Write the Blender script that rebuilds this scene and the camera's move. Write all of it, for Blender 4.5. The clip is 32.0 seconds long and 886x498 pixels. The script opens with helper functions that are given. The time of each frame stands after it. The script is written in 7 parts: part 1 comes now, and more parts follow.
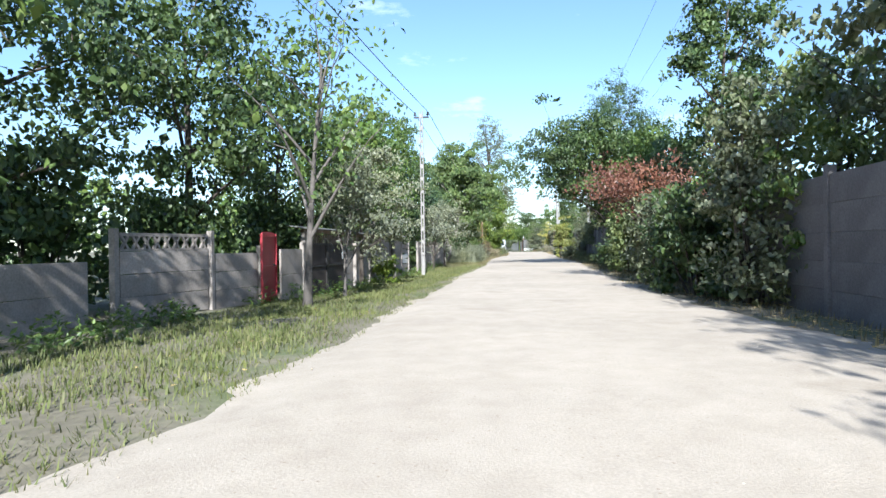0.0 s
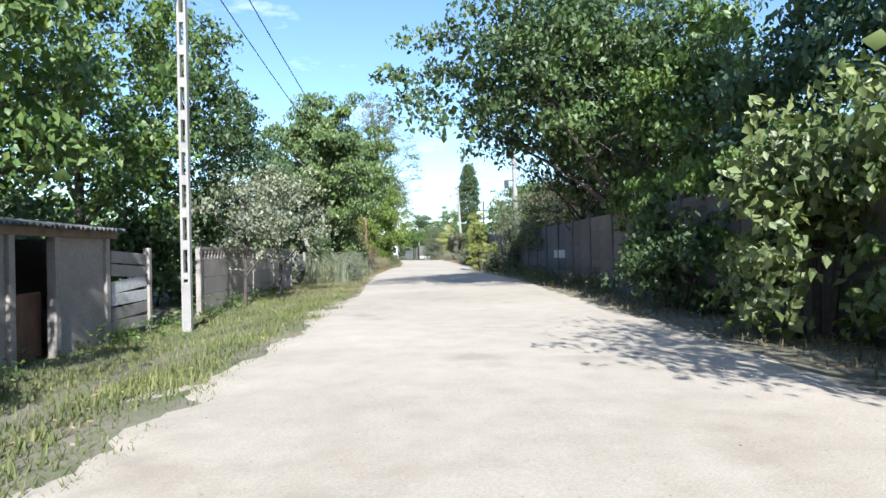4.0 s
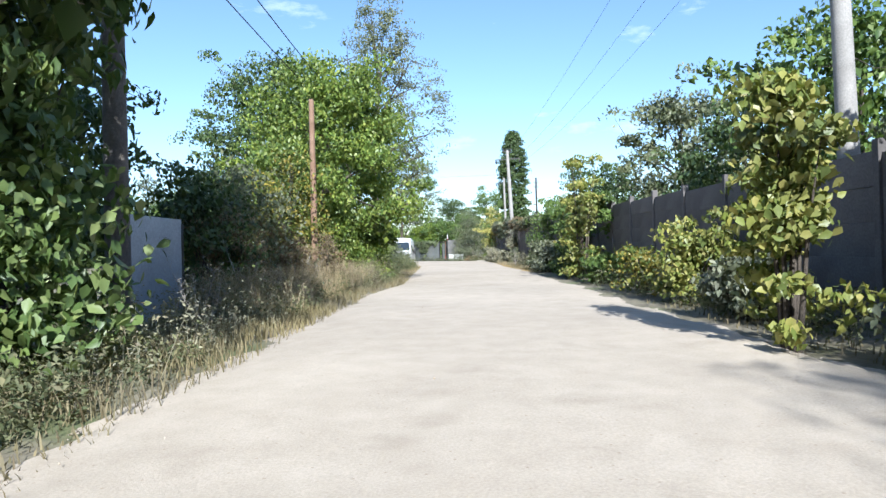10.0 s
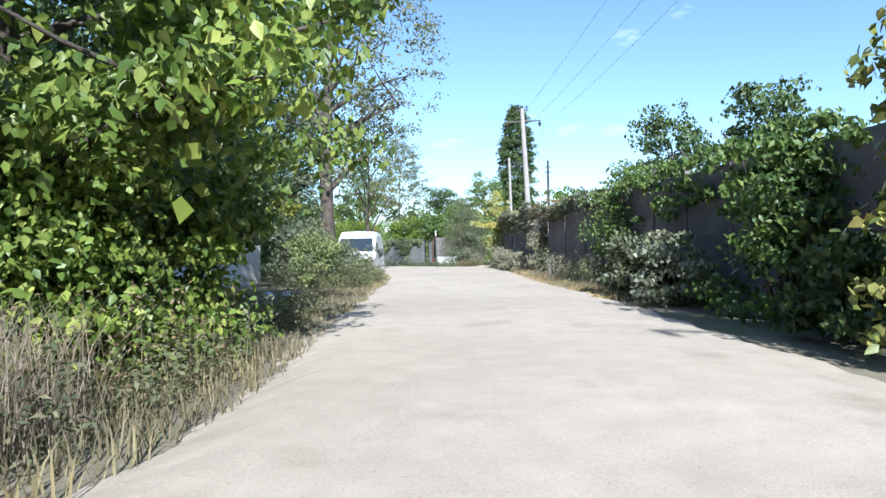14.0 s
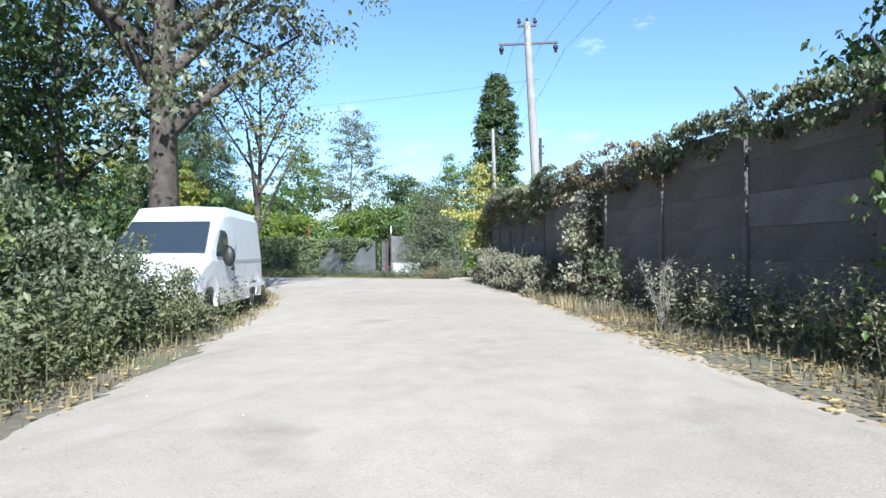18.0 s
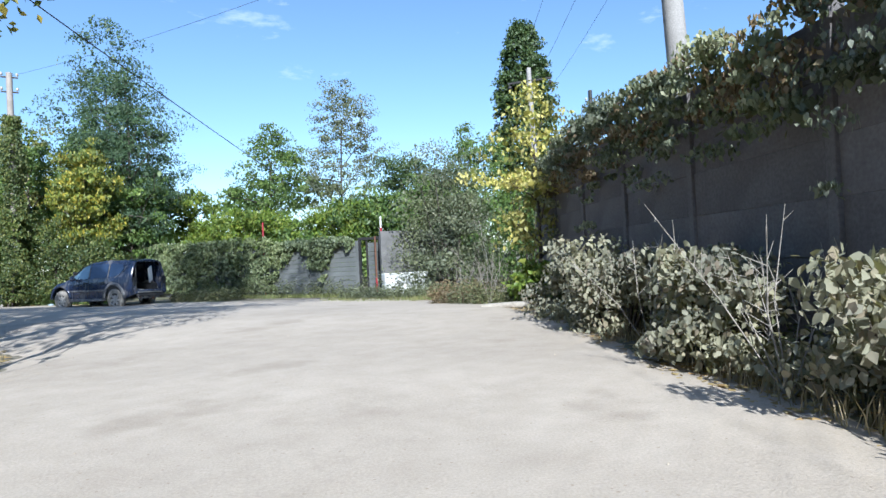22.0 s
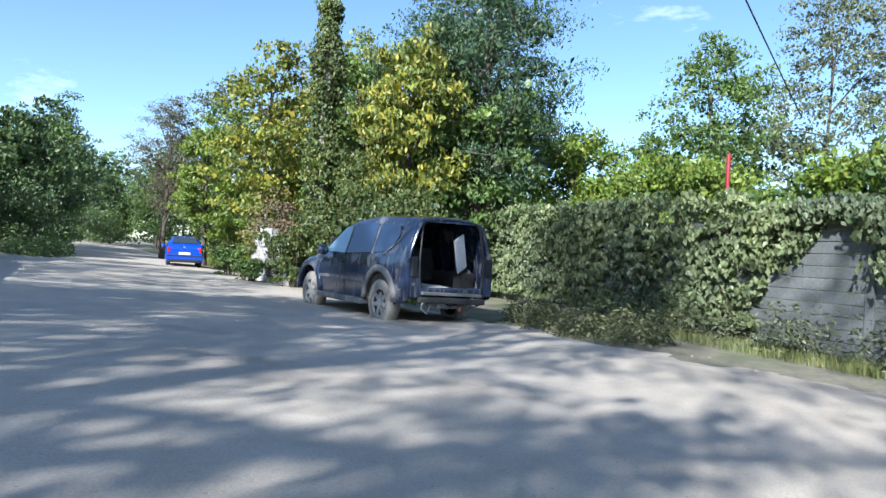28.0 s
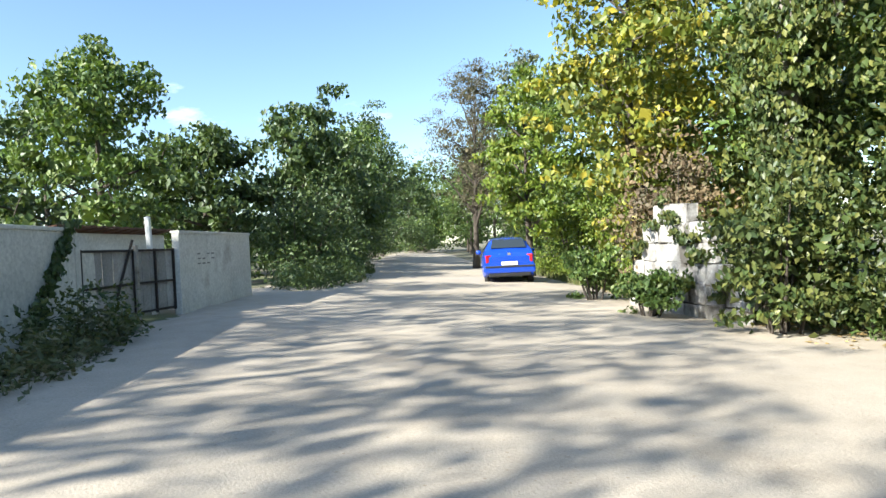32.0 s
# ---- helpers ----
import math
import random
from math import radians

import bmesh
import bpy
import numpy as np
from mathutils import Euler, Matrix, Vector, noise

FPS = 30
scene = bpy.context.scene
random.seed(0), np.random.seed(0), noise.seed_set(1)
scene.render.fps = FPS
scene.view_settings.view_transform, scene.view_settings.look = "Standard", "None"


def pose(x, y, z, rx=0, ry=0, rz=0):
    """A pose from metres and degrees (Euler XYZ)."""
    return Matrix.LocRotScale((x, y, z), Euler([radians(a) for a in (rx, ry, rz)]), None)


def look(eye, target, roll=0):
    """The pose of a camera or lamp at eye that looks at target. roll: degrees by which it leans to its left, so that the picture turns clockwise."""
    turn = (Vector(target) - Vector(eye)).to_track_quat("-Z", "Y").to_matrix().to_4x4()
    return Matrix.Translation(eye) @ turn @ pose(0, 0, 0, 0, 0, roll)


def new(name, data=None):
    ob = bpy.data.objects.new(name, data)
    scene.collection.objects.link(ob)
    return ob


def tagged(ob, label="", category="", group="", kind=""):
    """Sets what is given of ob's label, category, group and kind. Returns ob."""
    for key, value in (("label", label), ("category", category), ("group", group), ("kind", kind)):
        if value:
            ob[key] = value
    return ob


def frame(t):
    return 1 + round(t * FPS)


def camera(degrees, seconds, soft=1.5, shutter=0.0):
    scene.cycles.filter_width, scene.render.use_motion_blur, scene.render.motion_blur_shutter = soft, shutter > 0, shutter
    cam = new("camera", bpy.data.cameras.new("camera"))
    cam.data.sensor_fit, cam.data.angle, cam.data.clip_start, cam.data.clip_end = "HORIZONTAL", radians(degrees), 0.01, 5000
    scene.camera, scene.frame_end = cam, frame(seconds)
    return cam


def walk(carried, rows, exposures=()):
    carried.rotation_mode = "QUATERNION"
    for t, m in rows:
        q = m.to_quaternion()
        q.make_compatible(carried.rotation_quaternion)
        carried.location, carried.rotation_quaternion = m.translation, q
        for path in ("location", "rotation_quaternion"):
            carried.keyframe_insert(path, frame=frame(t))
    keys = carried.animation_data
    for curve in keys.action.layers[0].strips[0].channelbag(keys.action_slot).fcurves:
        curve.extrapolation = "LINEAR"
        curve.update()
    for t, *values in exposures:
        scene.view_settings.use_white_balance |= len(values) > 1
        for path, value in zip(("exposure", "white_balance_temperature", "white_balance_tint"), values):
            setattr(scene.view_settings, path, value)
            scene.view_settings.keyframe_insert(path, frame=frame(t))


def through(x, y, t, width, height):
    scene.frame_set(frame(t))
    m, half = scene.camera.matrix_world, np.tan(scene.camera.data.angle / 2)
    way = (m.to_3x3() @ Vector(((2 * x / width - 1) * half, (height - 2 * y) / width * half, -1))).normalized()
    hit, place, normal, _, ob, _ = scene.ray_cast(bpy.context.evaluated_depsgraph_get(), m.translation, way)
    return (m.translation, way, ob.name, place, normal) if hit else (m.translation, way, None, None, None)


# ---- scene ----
cam = camera(70, 32.0)
# seconds, place, heading, tilt and lean of the drive
PATH = [
    (0.0, 0.00, -0.00, 1.298, 8.44, -0.20, -0.83),
    (0.5, -0.46, 2.62, 1.286, 7.91, -0.33, -0.09),
    (1.0, -0.82, 5.27, 1.296, 6.67, 0.15, -0.23),
    (1.5, -1.04, 7.64, 1.323, 5.17, 0.20, -1.00),
    (2.0, -1.15, 10.03, 1.341, 3.23, 0.37, -1.25),
    (2.5, -1.14, 12.41, 1.362, 1.37, 0.48, -1.30),
    (3.0, -1.16, 15.00, 1.346, -0.36, 0.20, -1.41),
    (3.5, -1.12, 17.82, 1.339, -1.40, 0.31, -1.17),
    (5.5, -0.93, 31.36, 1.296, -0.19, 0.22, -0.90),
    (6.0, -0.97, 34.17, 1.304, 0.21, 0.45, -0.53),
    (6.5, -1.04, 37.07, 1.318, 0.48, 0.16, -0.50),
    (7.0, -1.14, 39.79, 1.331, 0.76, -0.07, -0.95),
    (7.5, -1.22, 42.56, 1.327, 0.98, 0.17, -1.06),
    (8.0, -1.34, 45.23, 1.341, 1.06, 0.42, -0.73),
    (8.5, -1.41, 47.93, 1.335, 1.11, 0.08, -0.71),
    (9.0, -1.49, 50.40, 1.317, 1.12, -0.18, -0.64),
    (9.5, -1.62, 52.79, 1.313, 1.19, 0.27, -1.02),
    (10.0, -1.68, 55.12, 1.307, 1.21, 0.09, -1.40),
    (10.5, -1.68, 57.45, 1.328, 1.28, 0.02, -0.94),
    (11.0, -1.70, 59.80, 1.324, 1.13, 0.51, -1.32),
    (11.5, -1.72, 62.21, 1.324, 0.41, 0.38, -1.33),
    (12.0, -1.77, 64.59, 1.325, 0.35, 0.07, -1.24),
    (12.5, -1.78, 67.06, 1.331, 0.51, 0.12, -1.24),
    (13.0, -1.78, 69.34, 1.344, 0.69, 0.23, -0.98),
    (13.5, -1.86, 71.70, 1.337, 0.63, -0.18, -1.01),
    (14.0, -1.94, 74.09, 1.334, 0.14, 0.12, -1.02),
    (14.5, -2.01, 76.48, 1.336, -0.76, 0.04, -1.00),
    (15.0, -2.06, 78.82, 1.342, -1.59, 0.16, -0.58),
    (15.5, -2.06, 81.17, 1.347, -2.52, 0.16, -0.10),
    (17.5, -1.59, 89.29, 1.272, -3.28, 0.42, -0.42),
    (18.0, -1.44, 91.29, 1.269, -2.93, 0.49, -0.63),
    (18.5, -1.25, 93.36, 1.268, -2.41, 0.58, -0.78),
    (19.0, -1.17, 95.38, 1.284, -2.32, 0.60, -1.20),
    (19.5, -1.11, 97.41, 1.302, -2.28, 0.56, -1.47),
    (20.0, -1.14, 99.36, 1.331, -2.34, 0.64, -1.77),
    (20.5, -1.07, 101.39, 1.320, -2.29, 0.81, -1.84),
    (21.0, -1.00, 103.28, 1.308, -2.08, 0.64, -2.26),
    (21.5, -0.91, 104.96, 1.312, -1.89, 0.70, -2.48),
    (22.0, -0.84, 106.44, 1.300, -1.59, 0.75, -2.76),
    (22.5, -0.89, 107.93, 1.300, -0.97, 0.68, -2.64),
    (23.0, -1.08, 109.32, 1.355, -0.17, 3.03, 0.48),
    (23.5, -1.28, 110.61, 1.342, 0.84, 2.38, 0.15),
    (24.0, -1.52, 111.87, 1.361, 2.27, 1.16, 2.64),
    (24.5, -1.89, 113.16, 1.387, 4.27, 1.72, 2.39),
    (26.5, -3.42, 121.20, 1.180, 22.05, 0.78, 0.98),
    (27.0, -4.32, 121.95, 1.180, 24.79, 0.80, 1.95),
    (27.5, -5.41, 123.25, 1.175, 29.17, 0.47, 1.76),
    (28.0, -6.68, 124.53, 1.170, 33.20, 0.43, 2.86),
    (28.5, -7.90, 125.66, 1.180, 38.06, 0.80, 0.95),
    (29.0, -8.98, 126.22, 1.314, 41.79, 0.11, 0.58),
    (29.5, -10.37, 127.28, 1.312, 47.04, -0.75, -1.16),
    (30.0, -11.82, 128.17, 1.280, 51.70, -0.45, -1.64),
    (30.5, -13.29, 128.92, 1.269, 55.48, 0.19, -1.87),
    (31.0, -14.31, 129.58, 1.250, 58.13, 0.03, -2.77),
    (31.5, -15.54, 130.28, 1.263, 59.64, -0.31, -2.44),
    (32.0, -16.79, 130.91, 1.287, 59.85, -0.48, -2.84),
]
walk(cam, [(t, pose(x, y, z, 0, 0, yaw) @ pose(0, 0, 0, 90 + tilt) @ pose(0, 0, 0, 0, 0, lean))
           for t, x, y, z, yaw, tilt, lean in PATH],
     exposures=[(0.0, 1.25, 5500, 8), (10.0, 1.13, 5500, 8), (17.0, 1.1, 5300, 8), (20.0, 0.9, 5300, 8), (24.5, 0.9, 5300, 8),
                (26.5, 0.98, 5300, 8), (27.0, 1.05, 5300, 8), (28.0, 1.2, 5400, 8), (29.0, 1.4, 5500, 8), (30.0, 1.6, 6700, 2), (31.0, 1.58, 6700, 2), (32.0, 1.48, 6100, 5)])

# ---------------------------------------------------------------- light
SUN_DIR = Vector((0.125, -0.84, 0.53)).normalized()
world = bpy.data.worlds.new("sky")
scene.world = world
world.use_nodes = True
wn = world.node_tree
sky = wn.nodes.new("ShaderNodeTexSky")
sky.sky_type = "NISHITA"
sky.sun_disc = False
sky.sun_elevation = math.asin(SUN_DIR.z)
sky.sun_rotation = math.atan2(SUN_DIR.x, SUN_DIR.y)
sky.air_density, sky.dust_density, sky.ozone_density = 1.0, 0.5, 1.5
# a few wisps of cloud
coord = wn.nodes.new("ShaderNodeTexCoord")
stretch = wn.nodes.new("ShaderNodeMapping")
stretch.inputs["Scale"].default_value = (1.6, 1.6, 5.0)
wisp = wn.nodes.new("ShaderNodeTexNoise")
wisp.inputs["Scale"].default_value, wisp.inputs["Detail"].default_value, wisp.inputs["Roughness"].default_value = 2.6, 9.0, 0.62
wisp_ramp = wn.nodes.new("ShaderNodeValToRGB")
wisp_ramp.color_ramp.elements[0].position, wisp_ramp.color_ramp.elements[1].position = 0.59, 0.8
cloud = wn.nodes.new("ShaderNodeMix")
cloud.data_type = "RGBA"
cloud.inputs[7].default_value = (7.2, 7.5, 7.9, 1)
wn.links.new(coord.outputs["Generated"], stretch.inputs["Vector"])
wn.links.new(stretch.outputs[0], wisp.inputs["Vector"])
wn.links.new(wisp.outputs["Fac"], wisp_ramp.inputs["Fac"])
wn.links.new(wisp_ramp.outputs["Color"], cloud.inputs[0])
wn.links.new(sky.outputs["Color"], cloud.inputs[6])
wn.links.new(cloud.outputs[2], wn.nodes["Background"].inputs["Color"])
wn.nodes["Background"].inputs["Strength"].default_value = 0.1
sun_data = bpy.data.lights.new("sun", "SUN")
sun_data.energy, sun_data.angle, sun_data.color = 5.0, radians(0.6), (1.0, 0.93, 0.82)
sun = new("sun", sun_data)
sun.matrix_world = look((0, 0, 60), Vector((0, 0, 60)) - SUN_DIR)

# ---------------------------------------------------------------- materials


def node_material(name):
    m = bpy.data.materials.new(name)
    m.use_nodes = True
    return m, m.node_tree, m.node_tree.nodes["Principled BSDF"]


def link(tree, a, b):
    tree.links.new(a, b)


def noise_ramp(tree, scale, stops, detail=6.0, coords="Object", rough=0.6):
    """A noise of that scale through a colour ramp."""
    tc = tree.nodes.new("ShaderNodeTexCoord")
    n = tree.nodes.new("ShaderNodeTexNoise")
    n.inputs["Scale"].default_value, n.inputs["Detail"].default_value = scale, detail
    n.inputs["Roughness"].default_value = rough
    link(tree, tc.outputs[coords], n.inputs["Vector"])
    r = tree.nodes.new("ShaderNodeValToRGB")
    r.color_ramp.elements[0].position, r.color_ramp.elements[-1].position = stops[0][0], stops[-1][0]
    r.color_ramp.elements[0].color, r.color_ramp.elements[-1].color = (*stops[0][1], 1), (*stops[-1][1], 1)
    for p, c in stops[1:-1]:
        r.color_ramp.elements.new(p).color = (*c, 1)
    link(tree, n.outputs["Fac"], r.inputs["Fac"])
    return n, r


def mix(tree, a, b, fac, kind="MIX"):
    m = tree.nodes.new("ShaderNodeMix")
    m.data_type, m.blend_type = "RGBA", kind
    for socket, value in ((m.inputs[6], a), (m.inputs[7], b), (m.inputs[0], fac)):
        if isinstance(value, (int, float)):
            socket.default_value = value
        elif isinstance(value, tuple):
            socket.default_value = (*value, 1)
        else:
            link(tree, value, socket)
    return m.outputs[2]


def bump(tree, bsdf, height, strength, distance):
    b = tree.nodes.new("ShaderNodeBump")
    b.inputs["Strength"].default_value, b.inputs["Distance"].default_value = strength, distance
    link(tree, height, b.inputs["Height"])
    link(tree, b.outputs["Normal"], bsdf.inputs["Normal"])


def surface(name, dark, light, coarse=1.2, fine=30.0, rough=0.85, metal=0.0, relief=0.3, depth=0.01, stain=None, stain_at=0.6,
            coords="Object", random_piece=0.0, fine_span=(0.68, 1.12)):
    """Two scales of noise between two colours, an optional stain, and fine relief."""
    m, tree, bsdf = node_material(name)
    _, big = noise_ramp(tree, coarse, ((0.3, dark), (0.7, light)), coords=coords)
    small_n, small = noise_ramp(tree, fine, ((0.25, (fine_span[0],) * 3), (0.75, (fine_span[1],) * 3)), coords=coords)
    col = mix(tree, big.outputs["Color"], small.outputs["Color"], 1.0, "MULTIPLY")
    if stain:
        _, s = noise_ramp(tree, coarse * 0.7 + 0.13, ((stain_at, (0, 0, 0)), (stain_at + 0.12, (1, 1, 1))), coords=coords)
        col = mix(tree, col, stain, s.outputs["Color"])
    if random_piece:
        info = tree.nodes.new("ShaderNodeObjectInfo")
        mr = tree.nodes.new("ShaderNodeMapRange")
        mr.inputs[3].default_value, mr.inputs[4].default_value = 1 - random_piece, 1 + random_piece
        link(tree, info.outputs["Random"], mr.inputs[0])
        comb = tree.nodes.new("ShaderNodeCombineColor")
        for k in range(3):
            link(tree, mr.outputs[0], comb.inputs[k])
        col = mix(tree, col, comb.outputs[0], 1.0, "MULTIPLY")
    link(tree, col, bsdf.inputs["Base Color"])
    bsdf.inputs["Roughness"].default_value, bsdf.inputs["Metallic"].default_value = rough, metal
    if relief:
        bump(tree, bsdf, small_n.outputs["Fac"], relief, depth)
    return m


def leaf_material(name, colours, through=0.22, rough=0.45):
    """Leaves of several greens, one to each leaf, that let light through."""
    m, tree, bsdf = node_material(name)
    geo = tree.nodes.new("ShaderNodeNewGeometry")
    r = tree.nodes.new("ShaderNodeValToRGB")
    n = len(colours)
    r.color_ramp.elements[0].color = (*colours[0], 1)
    r.color_ramp.elements[-1].color = (*colours[-1], 1)
    for i, c in enumerate(colours[1:-1], 1):
        r.color_ramp.elements.new(i / (n - 1)).color = (*c, 1)
    link(tree, geo.outputs["Random Per Island"], r.inputs["Fac"])
    _, big = noise_ramp(tree, 0.55, ((0.3, (0.6, 0.62, 0.7)), (0.7, (1.25, 1.2, 0.95))), detail=3)
    col = mix(tree, r.outputs["Color"], big.outputs["Color"], 1.0, "MULTIPLY")
    link(tree, col, bsdf.inputs["Base Color"])
    bsdf.inputs["Roughness"].default_value = rough
    bsdf.inputs["Specular IOR Level"].default_value = 0.4
    tr = tree.nodes.new("ShaderNodeBsdfTranslucent")
    hue = mix(tree, col, (1.25, 1.3, 0.5), 1.0, "MULTIPLY")
    link(tree, hue, tr.inputs["Color"])
    ms = tree.nodes.new("ShaderNodeMixShader")
    ms.inputs[0].default_value = through
    link(tree, bsdf.outputs[0], ms.inputs[1])
    link(tree, tr.outputs[0], ms.inputs[2])
    link(tree, ms.outputs[0], tree.nodes["Material Output"].inputs["Surface"])
    return m


def dirt_material():
    """Pale packed dirt: broad dusty patches, finger-wide mottling, small stones and dark specks."""
    m, tree, bsdf = node_material("dirt_road")
    _, big = noise_ramp(tree, 0.22, ((0.3, (0.41, 0.348, 0.274)), (0.7, (0.515, 0.442, 0.352))))
    _, mid = noise_ramp(tree, 2.6, ((0.3, (0.9, 0.885, 0.865)), (0.7, (1.05, 1.05, 1.05))))
    small_n, small = noise_ramp(tree, 55.0, ((0.25, (0.8,) * 3), (0.75, (1.12,) * 3)))
    _, worn = noise_ramp(tree, 0.55, ((0.58, (0, 0, 0)), (0.74, (1, 1, 1))))
    speck = tree.nodes.new("ShaderNodeTexVoronoi")
    speck.inputs["Scale"].default_value = 9.0
    ramp = tree.nodes.new("ShaderNodeValToRGB")
    ramp.color_ramp.elements[0].position, ramp.color_ramp.elements[0].color = 0.05, (0.74, 0.7, 0.65, 1)
    ramp.color_ramp.elements[1].position, ramp.color_ramp.elements[1].color = 0.11, (1, 1, 1, 1)
    co = tree.nodes.new("ShaderNodeTexCoord")
    link(tree, co.outputs["Object"], speck.inputs["Vector"])
    link(tree, speck.outputs["Distance"], ramp.inputs["Fac"])
    col = mix(tree, big.outputs["Color"], (0.355, 0.295, 0.226), worn.outputs["Color"])
    for layer in (mid, small, ramp):
        col = mix(tree, col, layer.outputs["Color"], 1.0, "MULTIPLY")
    link(tree, col, bsdf.inputs["Base Color"])
    bsdf.inputs["Roughness"].default_value = 0.95
    bump(tree, bsdf, small_n.outputs["Fac"], 0.5, 0.012)
    return m


LEAF_GREEN = leaf_material("leaf_green", [(0.06, 0.105, 0.03), (0.09, 0.15, 0.04), (0.125, 0.19, 0.05), (0.18, 0.23, 0.065)])
LEAF_BRIGHT = leaf_material("leaf_bright", [(0.09, 0.14, 0.025), (0.14, 0.21, 0.035), (0.19, 0.26, 0.045), (0.28, 0.3, 0.06)], through=0.27)
LEAF_PALE = leaf_material("leaf_pale", [(0.12, 0.16, 0.06), (0.17, 0.215, 0.08), (0.225, 0.27, 0.11), (0.3, 0.33, 0.16)], through=0.25)
LEAF_DARK = leaf_material("leaf_dark", [(0.042, 0.072, 0.03), (0.062, 0.1, 0.038), (0.085, 0.13, 0.045), (0.12, 0.16, 0.06)])
LEAF_GREY = leaf_material("leaf_grey", [(0.085, 0.105, 0.06), (0.125, 0.145, 0.085), (0.165, 0.185, 0.115), (0.22, 0.23, 0.16)])
LEAF_YELLOW = leaf_material("leaf_yellow", [(0.2, 0.24, 0.06), (0.36, 0.34, 0.09), (0.52, 0.47, 0.15), (0.6, 0.54, 0.23)])
LEAF_LIME = leaf_material("leaf_lime", [(0.13, 0.17, 0.045), (0.2, 0.235, 0.06), (0.28, 0.285, 0.08), (0.36, 0.33, 0.11)])
LEAF_MIXED = leaf_material("leaf_mixed", [(0.08, 0.12, 0.03), (0.12, 0.17, 0.04), (0.19, 0.2, 0.05), (0.36, 0.28, 0.06), (0.11, 0.14, 0.04)], through=0.27)
LEAF_RED = leaf_material("leaf_red", [(0.13, 0.055, 0.042), (0.2, 0.085, 0.062), (0.27, 0.13, 0.095), (0.17, 0.09, 0.065)], through=0.25)
LEAF_DRY = leaf_material("leaf_dry", [(0.3, 0.2, 0.09), (0.46, 0.34, 0.15), (0.58, 0.45, 0.22), (0.36, 0.23, 0.11)], through=0.15, rough=0.8)
LEAF_BLUE = leaf_material("leaf_blue", [(0.042, 0.078, 0.045), (0.06, 0.105, 0.058), (0.08, 0.13, 0.07), (0.11, 0.16, 0.085)])
LEAF_SILVER = leaf_material("leaf_silver", [(0.13, 0.15, 0.1), (0.19, 0.21, 0.145), (0.25, 0.265, 0.19), (0.33, 0.34, 0.26)])
LEAF_BROWN = leaf_material("leaf_brown", [(0.13, 0.09, 0.055), (0.2, 0.145, 0.09), (0.27, 0.21, 0.14), (0.17, 0.16, 0.09)], through=0.2, rough=0.8)
# hedge greens kept dark, with the shade past the bend in the colour
LEAF_HEDGE_SHADE = leaf_material("leaf_hedge_shade", [(0.045, 0.075, 0.028), (0.07, 0.105, 0.035), (0.105, 0.14, 0.045), (0.19, 0.2, 0.06), (0.06, 0.09, 0.03)])
LEAF_MULBERRY = leaf_material("leaf_mulberry", [(0.07, 0.12, 0.025), (0.12, 0.18, 0.038), (0.18, 0.245, 0.05), (0.29, 0.33, 0.085)], through=0.25)
LEAF_WALNUT = leaf_material("leaf_walnut", [(0.06, 0.1, 0.035), (0.095, 0.15, 0.05), (0.14, 0.195, 0.07), (0.21, 0.255, 0.105)])
LEAF_DUSTY = leaf_material("leaf_dusty", [(0.2, 0.2, 0.15), (0.29, 0.285, 0.215), (0.37, 0.36, 0.275), (0.24, 0.2, 0.15)], rough=0.8)
LEAF_PINE = leaf_material("leaf_pine", [(0.075, 0.07, 0.045), (0.11, 0.1, 0.065), (0.15, 0.125, 0.085), (0.1, 0.115, 0.06)], through=0.1, rough=0.8)
LEAF_GOLD = leaf_material("leaf_gold", [(0.08, 0.12, 0.03), (0.14, 0.185, 0.04), (0.23, 0.26, 0.05), (0.44, 0.36, 0.05), (0.1, 0.14, 0.03), (0.28, 0.29, 0.06)], through=0.27)
LEAF_IVY = leaf_material("leaf_ivy", [(0.095, 0.13, 0.06), (0.15, 0.19, 0.09), (0.205, 0.245, 0.12), (0.28, 0.31, 0.175), (0.13, 0.17, 0.08)], through=0.15)
STRAW = leaf_material("straw", [(0.26, 0.21, 0.14), (0.36, 0.3, 0.21), (0.45, 0.38, 0.28), (0.3, 0.24, 0.18)], through=0.25, rough=0.8)
GRASS = leaf_material("grass_blades", [(0.1, 0.125, 0.04), (0.14, 0.165, 0.055), (0.175, 0.19, 0.075), (0.22, 0.21, 0.11)], rough=0.7)
DRY_GRASS = leaf_material("dry_grass", [(0.13, 0.115, 0.065), (0.2, 0.175, 0.105), (0.28, 0.24, 0.155), (0.17, 0.135, 0.085)], through=0.2, rough=0.85)
WEED = leaf_material("weed_leaves", [(0.08, 0.1, 0.05), (0.12, 0.14, 0.07), (0.17, 0.18, 0.1), (0.24, 0.22, 0.13)], rough=0.7)
BARK = surface("bark", (0.05, 0.04, 0.032), (0.12, 0.098, 0.078), 3.0, 22.0, 0.95, relief=0.9, depth=0.03)
GREY_BARK = surface("grey_bark", (0.085, 0.075, 0.066), (0.17, 0.15, 0.13), 3.0, 20.0, 0.92, relief=0.8, depth=0.02)
PALE_BARK = surface("pale_bark", (0.25, 0.22, 0.18), (0.45, 0.41, 0.35), 3.0, 18.0, 0.9, relief=0.6, depth=0.02, stain=(0.12, 0.1, 0.08))
DIRT_ROAD = dirt_material()
EARTH = surface("earth", (0.15, 0.13, 0.085), (0.27, 0.235, 0.165), 0.5, 9.0, 1.0, relief=0.6, depth=0.04, stain=(0.12, 0.135, 0.055), stain_at=0.5)
